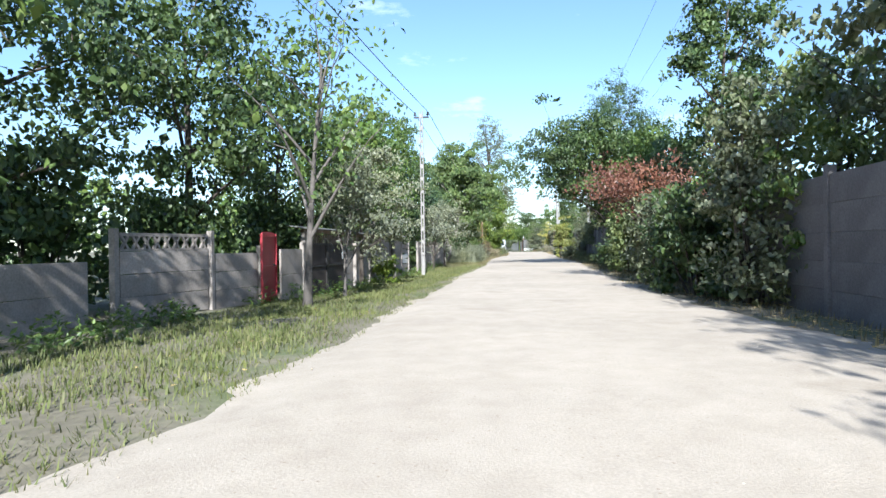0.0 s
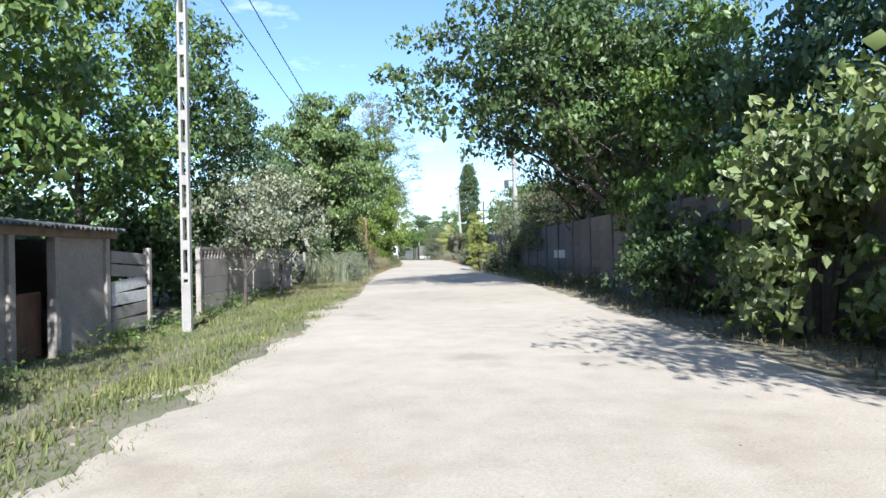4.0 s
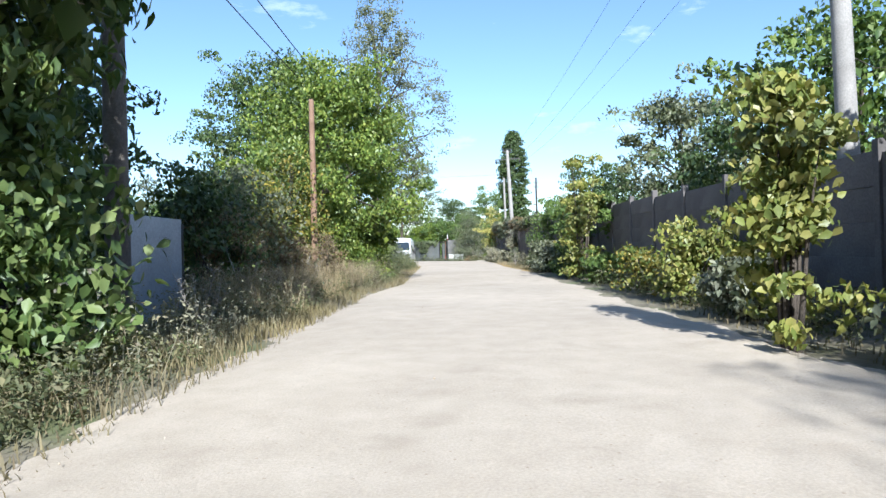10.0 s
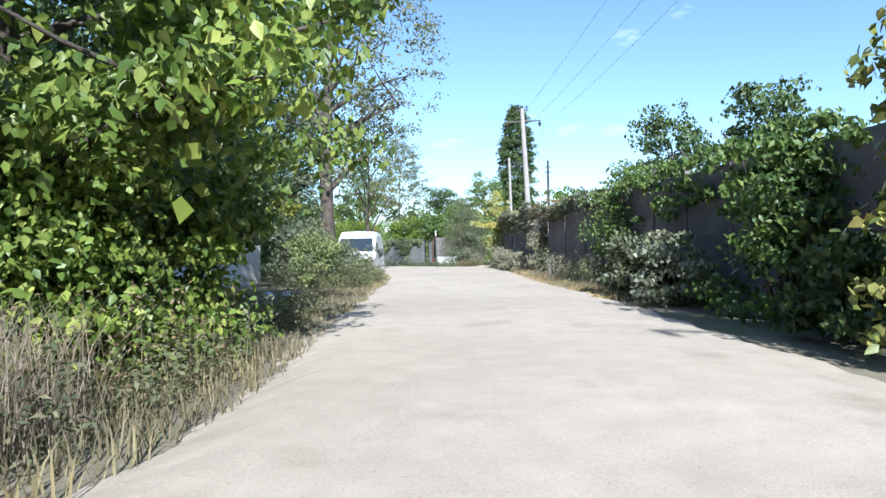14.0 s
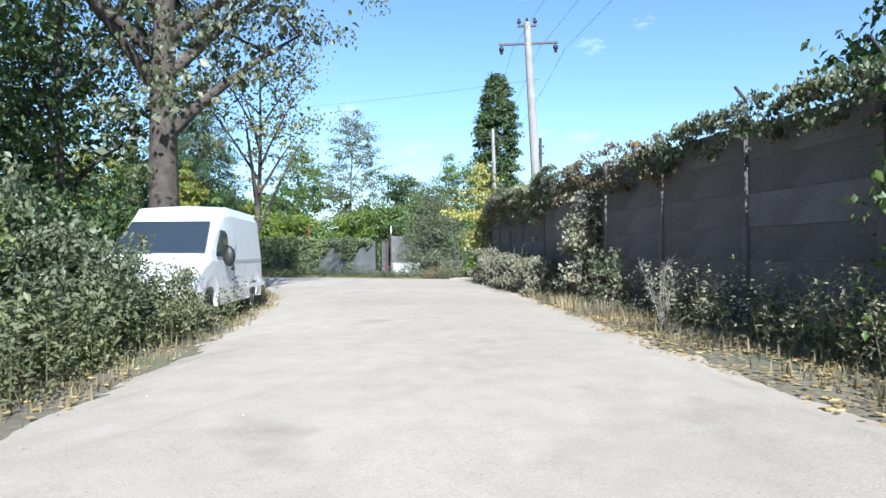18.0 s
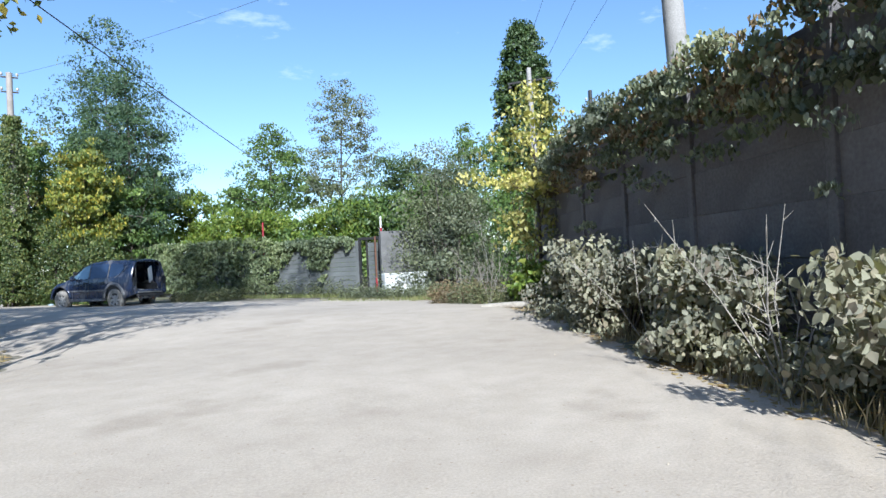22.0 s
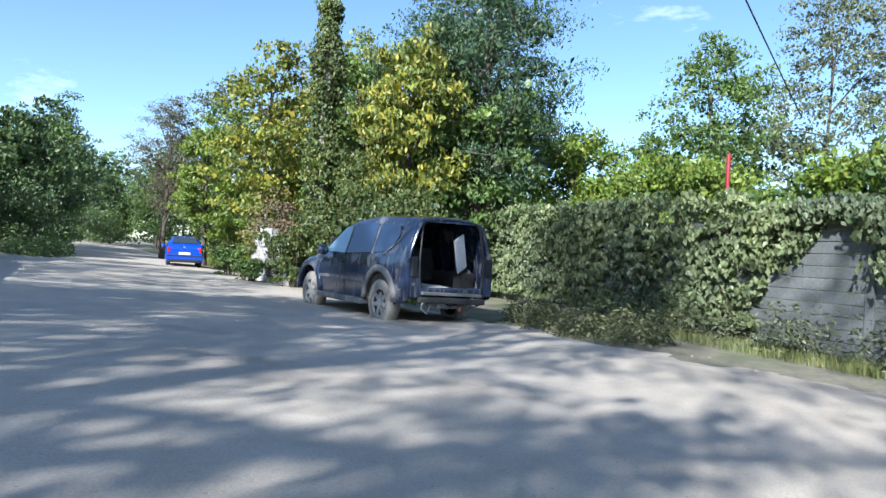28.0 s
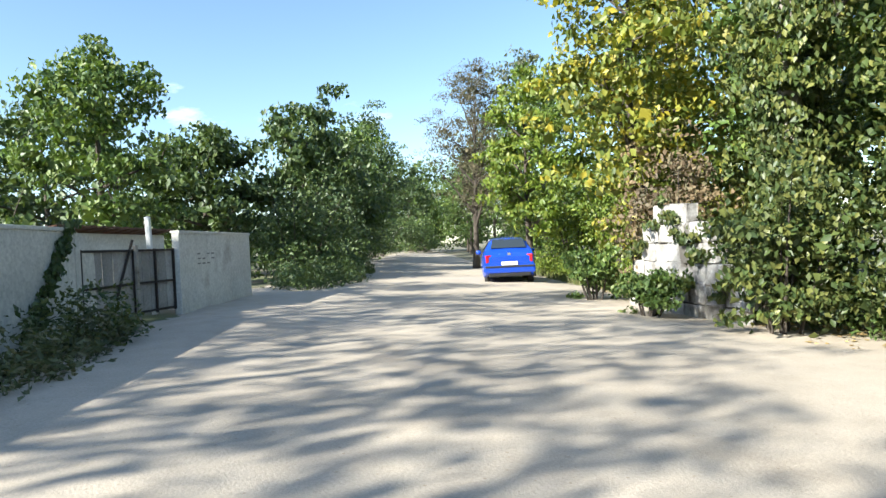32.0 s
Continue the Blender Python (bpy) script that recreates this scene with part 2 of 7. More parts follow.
CONCRETE = surface("old_concrete", (0.25, 0.22, 0.19), (0.38, 0.335, 0.295), 1.3, 26.0, 0.92, relief=0.4, depth=0.012, stain=(0.15, 0.135, 0.125), stain_at=0.6, random_piece=0.12)
DARK_CONCRETE = surface("weathered_slab", (0.11, 0.1, 0.097), (0.185, 0.17, 0.164), 1.1, 24.0, 0.93, relief=0.4, depth=0.012, stain=(0.22, 0.205, 0.2), stain_at=0.68, random_piece=0.16)
WHITE_PLASTER = surface("whitewash", (0.55, 0.53, 0.5), (0.72, 0.7, 0.66), 0.9, 20.0, 0.9, relief=0.25, stain=(0.4, 0.38, 0.35), stain_at=0.64)
POLE_CONCRETE = surface("pole_concrete", (0.25, 0.235, 0.22), (0.38, 0.36, 0.335), 1.5, 40.0, 0.9, relief=0.3, stain=(0.19, 0.18, 0.165), stain_at=0.62)
WOOD = surface("old_wood", (0.14, 0.1, 0.07), (0.26, 0.2, 0.15), 4.0, 40.0, 0.9, relief=0.5)
POLE_WOOD = surface("pole_wood", (0.17, 0.1, 0.06), (0.28, 0.18, 0.12), 3.0, 35.0, 0.9, relief=0.5)
RED_PAINT = surface("red_paint", (0.28, 0.02, 0.03), (0.42, 0.035, 0.05), 2.0, 40.0, 0.5, relief=0.15, stain=(0.2, 0.05, 0.04), stain_at=0.68)
WHITE_PAINT = surface("white_paint", (0.66, 0.66, 0.65), (0.82, 0.82, 0.8), 1.5, 40.0, 0.4, relief=0.06)
DARK_METAL = surface("dark_metal", (0.03, 0.03, 0.032), (0.07, 0.065, 0.06), 3.0, 50.0, 0.55, 0.5, relief=0.15)
RUST = surface("rusty_metal", (0.1, 0.05, 0.03), (0.2, 0.1, 0.06), 3.0, 50.0, 0.8, 0.2, relief=0.3)
PORCELAIN = surface("porcelain", (0.5, 0.45, 0.4), (0.7, 0.66, 0.6), 6.0, 40.0, 0.25, relief=0.05)
BLACK_RUBBER = surface("rubber", (0.02, 0.02, 0.02), (0.045, 0.043, 0.04), 4.0, 60.0, 0.85, relief=0.2, stain=(0.2, 0.18, 0.15), stain_at=0.6)

FINE_LEAVES = (LEAF_MULBERRY, LEAF_WALNUT, LEAF_DUSTY, LEAF_SILVER, LEAF_LIME)

# ---------------------------------------------------------------- mesh helpers


def mesh_from(name, verts, faces, material, smooth=False):
    me = bpy.data.meshes.new(name)
    verts = np.asarray(verts, dtype=np.float32).reshape(-1, 3)
    if isinstance(faces, np.ndarray) and faces.ndim == 2:
        k, n = faces.shape[1], faces.shape[0]
        me.vertices.add(len(verts))
        me.vertices.foreach_set("co", verts.ravel())
        me.loops.add(k * n)
        me.loops.foreach_set("vertex_index", faces.astype(np.int32).ravel())
        me.polygons.add(n)
        me.polygons.foreach_set("loop_start", np.arange(0, k * n, k, dtype=np.int32))
        me.update(calc_edges=True)
    else:
        me.from_pydata([tuple(v) for v in verts], [], [tuple(f) for f in faces])
        me.update()
    if smooth:
        me.polygons.foreach_set("use_smooth", [True] * len(me.polygons))
    me.materials.append(material)
    return me


def piece(name, verts, faces, material, parent=None, label="", smooth=False, kind=""):
    ob = new(name, mesh_from(name, verts, faces, material, smooth))
    ob.parent = parent
    return tagged(ob, label, kind=kind)


def part(name, bm, material, parent=None, label="", smooth=False):
    """Links a bmesh as one mesh object under a thing or part."""
    me = bpy.data.meshes.new(name)
    bm.to_mesh(me)
    bm.free()
    me.materials.append(material)
    if smooth:
        me.polygons.foreach_set("use_smooth", [True] * len(me.polygons))
    ob = new(name, me)
    ob.parent = parent
    return tagged(ob, label)


def thing(name, x, y, z, label, category, group="", kind="", turn=0.0):
    ob = new(name)
    ob.empty_display_size = 0.2
    ob.matrix_basis = pose(x, y, z, 0, 0, turn)
    return tagged(ob, label, category, group, kind)


def box_bm(sx, sy, sz, m=Matrix(), bevel=0.0, bm=None):
    """A box of that size round the pose m, its edges rounded by bevel."""
    own = bm is None
    bm = bm or bmesh.new()
    made = bmesh.ops.create_cube(bm, size=1.0, matrix=m @ Matrix.Diagonal((sx, sy, sz, 1)))
    if bevel and own:
        bmesh.ops.bevel(bm, geom=bm.edges[:], offset=bevel, segments=2, profile=0.6, affect="EDGES")
    return bm


def tube(points, radii, sides=7):
    """Vertices and quads of a tapered tube along points."""
    pts = np.asarray(points, float)
    n = len(pts)
    verts = []
    for i in range(n):
        d = pts[min(i + 1, n - 1)] - pts[max(i - 1, 0)]
        d = d / (np.linalg.norm(d) + 1e-9)
        a = np.cross(d, (0.31, 0.95, 0.05) if abs(d[2]) > 0.6 else (0, 0, 1))
        a /= np.linalg.norm(a) + 1e-9
        b = np.cross(d, a)
        for k in range(sides):
            w = 2 * math.pi * k / sides
            verts.append(pts[i] + radii[i] * (math.cos(w) * a + math.sin(w) * b))
    faces = [(i * sides + k, i * sides + (k + 1) % sides, (i + 1) * sides + (k + 1) % sides, (i + 1) * sides + k)
             for i in range(n - 1) for k in range(sides)]
    return np.array(verts), np.array(faces)


def join_arrays(chunks):
    vs, fs, base = [], [], 0
    for v, f in chunks:
        vs.append(v)
        fs.append(np.asarray(f) + base)
        base += len(v)
    return np.concatenate(vs), np.concatenate(fs)


def leaves(centres, normals_up, size, rng, slim=0.62, droop=0.35, facing=None, fine=False):
    """One folded leaf at each centre, turned outwards where a facing is given; four corners, or six with a drawn-out tip where it is seen close by."""
    n = len(centres)
    az = rng.uniform(0, 2 * np.pi, n)
    el = rng.normal(-droop, 0.5, n)
    along = np.stack([np.cos(az) * np.cos(el), np.sin(az) * np.cos(el), np.sin(el)], 1)
    up = np.array([0, 0, 1.0]) * normals_up + rng.normal(0, 0.55, (n, 3))
    if facing is not None:
        up += facing
    side = np.cross(along, up)
    side /= np.linalg.norm(side, axis=1)[:, None] + 1e-9
    nrm = np.cross(side, along)
    s = size * rng.uniform(0.65, 1.3, n)[:, None]
    if fine:
        mid = side * s * slim * 0.5 + nrm * s * 0.09
        far = side * s * slim * 0.36 + nrm * s * 0.05
        ring = [centres - along * s * 0.5, centres - mid - along * s * 0.18, centres - far + along * s * 0.16, centres + along * s * 0.56 - nrm * s * 0.12,
                centres + far + along * s * 0.16, centres + mid - along * s * 0.18]
        i = (np.arange(n) * 6)[:, None]
        return np.stack(ring, 1).reshape(-1, 3), np.concatenate([i + np.array([[0, k, k + 1]]) for k in (1, 2, 3, 4)])
    a = centres - along * s * 0.5
    t = centres + along * s * 0.5 - nrm * s * 0.08
    l = centres + side * s * slim * 0.5 + nrm * s * 0.1 - along * s * 0.06
    r = centres - side * s * slim * 0.5 + nrm * s * 0.1 - along * s * 0.06
    v = np.stack([a, r, t, l], 1).reshape(-1, 3)
    i = np.arange(n) * 4
    f = np.concatenate([np.stack([i, i + 1, i + 2], 1), np.stack([i, i + 2, i + 3], 1)])
    return v, f


def spread(n, low, high, rng):
    """n points inside an uneven ball, most of them near its skin."""
    d = rng.normal(0, 1, (n, 3))
    d /= np.linalg.norm(d, axis=1)[:, None]
    return d * rng.uniform(low, high, n)[:, None] ** (1 / 2.2)


SEED = [11]


def tree(x, y, h, spread_r, leaf_mat, leaf_count=9000, leaf_size=0.17, trunk_r=0.16, crown_low=0.3, bark=None, lean=(0.0, 0.0), gaps=0.35,
         label="", category="tree", group="", droop=0.7, shape=1.0, name="tree", limbs=9, clump=0.42, trunk_top=0.75, slim=0.62):
    """A tapered trunk, limbs, twigs and a crown of leaf clumps hung on them."""
    SEED[0] += 1
    rng = np.random.default_rng(SEED[0])
    bark = bark or BARK
    root = thing(name, x, y, ground(x, y) - 0.05, label, category, group)
    top = np.array([lean[0], lean[1], h * trunk_top])
    mid = top * 0.5 + np.array([rng.normal(0, 0.03) * h, rng.normal(0, 0.03) * h, 0])
    ts = np.linspace(0, 1, 7)[:, None]
    line = (1 - ts) ** 2 * np.zeros(3) + 2 * ts * (1 - ts) * mid + ts ** 2 * top
    rad = trunk_r * (1.0 - 0.8 * ts[:, 0])
    rad[0] *= 1.35
    v, f = tube(line, rad, 8)
    piece("trunk", v, f, bark, root, smooth=True)
    centre_low, centre_high = h * crown_low, h
    wood, clumps = [], []
    for k in range(limbs):
        s = 0.25 + 0.75 * (k + 0.5) / limbs
        p0 = (1 - s) ** 2 * np.zeros(3) + 2 * s * (1 - s) * mid + s ** 2 * top
        az = k * 2.4 + rng.uniform(-0.5, 0.5)
        reach = spread_r * rng.uniform(0.65, 1.05)
        zt = centre_low + (centre_high - centre_low) * min(1.0, s * rng.uniform(0.75, 1.1)) * 0.92
        zt = max(zt, p0[2] * 0.9)
        prof = math.sin(math.pi * min(0.97, max(0.1, (zt - centre_low) / (centre_high - centre_low + 1e-6) * 0.8 + 0.18))) ** shape
        p2 = np.array([p0[0] + math.cos(az) * reach * prof, p0[1] + math.sin(az) * reach * prof, zt])
        p1 = (p0 + p2) / 2 + np.array([0, 0, 0.12 * reach])
        u = np.linspace(0, 1, 5)[:, None]
        limb = (1 - u) ** 2 * p0 + 2 * u * (1 - u) * p1 + u ** 2 * p2
        r0 = trunk_r * (1 - 0.75 * s) * 0.55 + 0.012
        wood.append(tube(limb, r0 * (1 - 0.85 * u[:, 0]), 5))
        for q in range(4):
            b = limb[1 + q % 4]
            e = b + rng.normal(0, 0.33, 3) * spread_r * 0.6 + np.array([0, 0, 0.12 * spread_r])
            wood.append(tube([b, (b + e) / 2 + rng.normal(0, 0.05, 3), e], [r0 * 0.35, r0 * 0.22, 0.006], 4))
            clumps.append(e)
        clumps += [limb[3], limb[4], p2]
    wv, wf = join_arrays(wood)
    piece("branchwork", wv, wf, bark, root, smooth=True)
    # clumps fill the crown's uneven ball between the limbs
    height = centre_high - centre_low
    extra = int(26 + 3.2 * spread_r * height)
    ball = spread(extra, 0.2, 1.0, rng)
    mid_z = (centre_low + centre_high) / 2
    lob = 1 + gaps * np.sin(ball[:, 0] * 5 + SEED[0]) * np.cos(ball[:, 1] * 4 + 1.7 * SEED[0])
    squash = 1 - 0.3 * shape * np.maximum(0, ball[:, 2])
    pts = np.stack([ball[:, 0] * spread_r * lob * squash + top[0] * 0.8, ball[:, 1] * spread_r * lob * squash + top[1] * 0.8,
                    mid_z + ball[:, 2] * height / 2], 1)
    clumps = np.concatenate([np.array(clumps), pts])
    v, f = foliage(clumps, leaf_count, leaf_size, clump * spread_r ** 0.55, rng, droop, slim=slim, fine=leaf_mat in FINE_LEAVES)
    piece("crown", v, f, leaf_mat, root)
    return root


def foliage(clumps, count, size, reach, rng, droop=0.7, core=0.86, slim=0.62, fine=False):
    """Leaves packed into rounded sprays, thickest on top of each, with a few large ones inside for depth."""
    count, size = int(count * (0.8 if fine else 0.68)), size * (0.97 if fine else 1.05)
    weight = rng.uniform(0.4, 1.5, len(clumps))
    pick = rng.choice(len(clumps), count, p=weight / weight.sum())
    size_of = reach * rng.uniform(0.6, 1.25, len(clumps)) * (weight ** 0.33)
    d = rng.normal(0, 1, (count, 3))
    d /= np.linalg.norm(d, axis=1)[:, None]
    d[:, 2] = np.where(d[:, 2] < -0.25, -d[:, 2], d[:, 2])
    r = rng.uniform(0.12, 1.0, count) ** 0.5
    c = clumps[pick] + d * (r * size_of[pick])[:, None] * np.array([1.0, 1.0, 0.72])
    c[:, 2] = np.maximum(c[:, 2], 0.06)
    v, f = leaves(c, 0.35, size, rng, slim=slim, droop=droop, facing=d * 0.85, fine=fine)
    k = max(8, count // 14)
    pick = rng.choice(len(clumps), k, p=weight / weight.sum())
    c = clumps[pick] * np.array([core, core, 1.0]) + rng.normal(0, 0.3, (k, 3)) * size_of[pick][:, None]
    c[:, 2] = np.maximum(c[:, 2], 0.1)
    v2, f2 = leaves(c, 0.6, size * 1.7, rng, slim=0.75)
    return join_arrays([(v, f), (v2, f2)])


def bush(x, y, rx, ry, h, leaf_mat, leaf_count=4000, leaf_size=0.12, label="", group="", category="bush", name="bush", stems=8, low=0.05, stem_mat=None, rz=0.0):
    """Stems from one root and a low uneven heap of leaves."""
    SEED[0] += 1
    rng = np.random.default_rng(SEED[0])
    root = thing(name, x, y, ground(x, y) - 0.03, label, category, group, turn=rz)
    wood, clumps = [], []
    for k in range(stems):
        e = np.array([rng.normal(0, 0.45) * rx, rng.normal(0, 0.45) * ry, h * rng.uniform(0.6, 1.0)])
        b = np.array([e[0] * 0.25, e[1] * 0.25, 0])
        m = (b + e) / 2 + np.array([0, 0, 0.1 * h])
        wood.append(tube([b, m, e], [0.022 + 0.006 * h, 0.014 + 0.002 * h, 0.004], 4))
        clumps += [e, (m + e) / 2, m]
    v, f = join_arrays(wood)
    piece("stemwork", v, f, stem_mat or BARK, root)
    n = int(14 + rx * ry * h * 5)
    ball = spread(n, 0.3, 1.0, rng)
    ball[:, 2] = np.abs(ball[:, 2])
    lob = 1 + 0.3 * np.sin(ball[:, 0] * 6 + SEED[0]) * np.cos(ball[:, 1] * 5)
    pts = np.stack([ball[:, 0] * rx * lob, ball[:, 1] * ry * lob, h * (low + (0.95 - low) * ball[:, 2] * lob.clip(0.7, 1.15))], 1)
    clumps = np.concatenate([np.array(clumps), pts])
    v, f = foliage(clumps, leaf_count, leaf_size, 0.36 * (rx * ry * h) ** (1 / 3), rng, fine=leaf_mat in FINE_LEAVES)
    piece("foliage", v, f, leaf_mat, root)
    return root


# ---------------------------------------------------------------- ground and road


def smooth(v, a, b):
    t = min(1.0, max(0.0, (v - a) / (b - a)))
    return t * t * (3 - 2 * t)


def ground(x, y):
    """The lie of the land: level along the lane, with a lower verge below the fence; past the bend the ground falls away across the lane, from its wall to the hedge."""
    bank = -0.5 * (x + 17.0) - 0.866 * (y - 131.0)
    verge = float(np.interp(y, (6.0, 14.0, 21.0, 36.0, 44.0, 54.0), (0.03, 0.1, 0.28, 0.28, 0.1, 0.0))) * smooth(-x, 3.7, 5.8)
    return smooth(y, 116.0, 126.0) * smooth(-x, -12.0, 4.0) * (0.03 + 0.06 * min(5.0, max(-4.0, bank))) - verge


def axis(near_low, near_high, step, far):
    a = list(np.arange(near_low, near_high + 1e-6, step))
    out = [near_high + (far - near_high) * (k / 14) ** 2.2 for k in range(1, 15)]
    back = [near_low - (far + near_low) * (k / 14) ** 2.2 for k in range(14, 0, -1)]
    return np.array(back + a + out)


gx, gy = axis(-64, 16, 1.1, 2500), axis(-12, 172, 1.1, 2500)
rng0 = np.random.default_rng(3)
GX, GY = np.meshgrid(gx, gy)
GZ = np.vectorize(ground)(GX, GY) + rng0.normal(0, 0.012, GX.shape)
verts = np.stack([GX, GY, GZ], -1).reshape(-1, 3)
w, n = len(gx), len(gy)
ii = (np.arange(n - 1)[:, None] * w + np.arange(w - 1)[None]).ravel()
piece("ground", verts, np.stack([ii, ii + 1, ii + w + 1, ii + w], 1), EARTH, kind="structure", smooth=True)

LEFT_EDGE = [(-2.7, -30), (-2.8, 9), (-3.2, 20), (-3.3, 30), (-3.5, 40), (-3.9, 48), (-4.4, 60), (-4.5, 74), (-3.9, 80), (-4.2, 90), (-4.5, 98), (-4.6, 104),
             (-5.6, 111), (-7.6, 116.5), (-13.48, 123.92), (-20.08, 128.72), (-27.88, 131.84), (-33.28, 134.72), (-39.28, 138.8), (-47.68, 143.48), (-71.68, 156.8), (-113.68, 179.96)]
RIGHT_EDGE = [(4, -30), (4, 9), (3.3, 14), (3, 24), (3, 44), (2.4, 61), (2.4, 70), (2.2, 78), (2.2, 94), (2, 103), (1.9, 110), (1.8, 116),
              (1.4, 125.12), (-2.08, 131.12), (-6.88, 134), (-12.88, 136.16), (-20.68, 139.04), (-27.28, 142.4), (-36.88, 146.96), (-48.88, 152.24), (-74.08, 165.44), (-116.08, 188.12)]


def between(edge_a, edge_b, n):
    """Both edges cut at the same share of each stretch between their corners."""
    k = len(edge_a)
    u = np.linspace(0, k - 1, n)
    a, b = np.array(edge_a, float), np.array(edge_b, float)
    i = np.arange(k)
    return (np.stack([np.interp(u, i, a[:, c]) for c in (0, 1)], 1), np.stack([np.interp(u, i, b[:, c]) for c in (0, 1)], 1))


N_ROW = 1300
LA, RA = between(LEFT_EDGE, RIGHT_EDGE, N_ROW)
across = np.array([-0.1, -0.07, -0.045, -0.02, 0.01, 0.04, 0.08, 0.12, 0.2, 0.28, 0.36, 0.44, 0.5, 0.56, 0.64, 0.72, 0.8, 0.88, 0.92, 0.96, 0.99, 1.02, 1.045, 1.07, 1.1])
road_v = []
for i in range(N_ROW):
    wob = 0.03 * math.sin(i * 0.087) + 0.05 * math.sin(i * 0.036 + 1)
    for s in across:
        p = LA[i] * (1 - s) + RA[i] * s + (LA[i] - RA[i]) * wob * 0.35 * (abs(s - 0.5) > 0.4)
        edge = min(s + 0.1, 1.1 - s)
        rut = -0.025 * (math.exp(-((s - 0.3) / 0.06) ** 2) + math.exp(-((s - 0.66) / 0.06) ** 2))
        rough = 0.035 * noise.noise(Vector((p[0] * 1.1, p[1] * 1.1, 0))) + 0.022 * noise.noise(Vector((p[0] * 3.7, p[1] * 3.7, 3.0)))
        z = ground(*p) + 0.13 * smooth(edge, 0.0, 0.24) - 0.05 + rut * 0.6 + rough * (1.0 if edge < 0.2 else 0.35)
        road_v.append((p[0], p[1], z))
m_ = len(across)
jj = (np.arange(N_ROW - 1)[:, None] * m_ + np.arange(m_ - 1)[None]).ravel()
tagged(piece("road", road_v, np.stack([jj, jj + 1, jj + m_ + 1, jj + m_], 1), DIRT_ROAD, smooth=True, kind="structure"), "pale dusty unpaved lane with worn ruts", "road")

# ---------------------------------------------------------------- slab wall along the lane
BAY = 2.65


def wall_x(y):
    return float(np.interp(y, [0, 60, 99, 107, 115, 125], [5.0, 4.6, 4.6, 3.5, 2.85, 2.6]))


def wall_height(y):
    return 2.45 + 0.95 * smooth(y, 50.0, 105.0)


slab_wall = thing("wall_east", 0, 0, 0, "weathered stacked concrete slab wall with posts beside the lane", "wall", kind="structure")
slab_meshes = {}
for k in range(49):
    y0 = -4.35 + k * BAY
    ym = y0 + BAY / 2
    skew = math.degrees(math.atan2(wall_x(y0) - wall_x(y0 + BAY), BAY))
    h = wall_height(ym)
    rows = 5 if h < 2.8 else 6
    sh = round(h / rows, 2)
    h = sh * rows
    for r in range(rows):
        key = sh
        if key not in slab_meshes:
            bm = box_bm(0.075, BAY - 0.1, key, bevel=0.01)
            slab_meshes[key] = bpy.data.meshes.new("slab")
            bm.to_mesh(slab_meshes[key])
            bm.free()
            slab_meshes[key].materials.append(DARK_CONCRETE)
        s = new("slab", slab_meshes[key])
        s.parent = slab_wall
        s.matrix_basis = pose(wall_x(ym) + random.uniform(-0.012, 0.012), ym, ground(4.6, ym) + sh * (r + 0.5) - 0.02, 0, random.uniform(-0.4, 0.4), skew + random.uniform(-0.25, 0.25))
    key = ("post", round(h, 1))
    if key not in slab_meshes:
        bm = box_bm(0.16, 0.15, h + 0.22, bevel=0.015)
        slab_meshes[key] = bpy.data.meshes.new("post")
        bm.to_mesh(slab_meshes[key])
        bm.free()
        slab_meshes[key].materials.append(DARK_CONCRETE)
    s = new("post", slab_meshes[key])
    s.parent = slab_wall
    s.matrix_basis = pose(wall_x(y0) - 0.01, y0, ground(4.6, y0) + h / 2 + 0.03, 0, random.uniform(-0.6, 0.6), 0)
    if 88 < y0 < 104:
        v, f = tube([(wall_x(y0), y0, h + 0.1), (wall_x(y0) - 0.02, y0, h + 0.4), (wall_x(y0) - 0.2, y0, h + 0.62)], [0.03, 0.03, 0.025], 6)
        piece("wire_arm", v, f, DARK_METAL, slab_wall)
part("patch", box_bm(0.02, 2.3, 0.34, pose(wall_x(48.5) - 0.06, 48.45, 1.15), 0.004), WHITE_PLASTER, slab_wall, "pale replacement strip set in the wall")

# ---------------------------------------------------------------- concrete panel fence on the other side


def fence_x(y):
    return float(np.interp(y, [0, 11.3, 14, 17, 24, 44, 49], [-8.7, -8.15, -7.6, -7.25, -7.3, -7.3, -7.1]))


panel_fence = thing("wall_west", 0, 0, 0, "grey precast concrete panel fence with a decorative open top row", "fence", kind="structure")


def fence_post(y, h):
    foot = ground(fence_x(y), y) - 0.03
    part("post", box_bm(0.13, 0.14, h - foot, pose(fence_x(y), y, (h + foot) / 2), 0.012), CONCRETE, panel_fence)


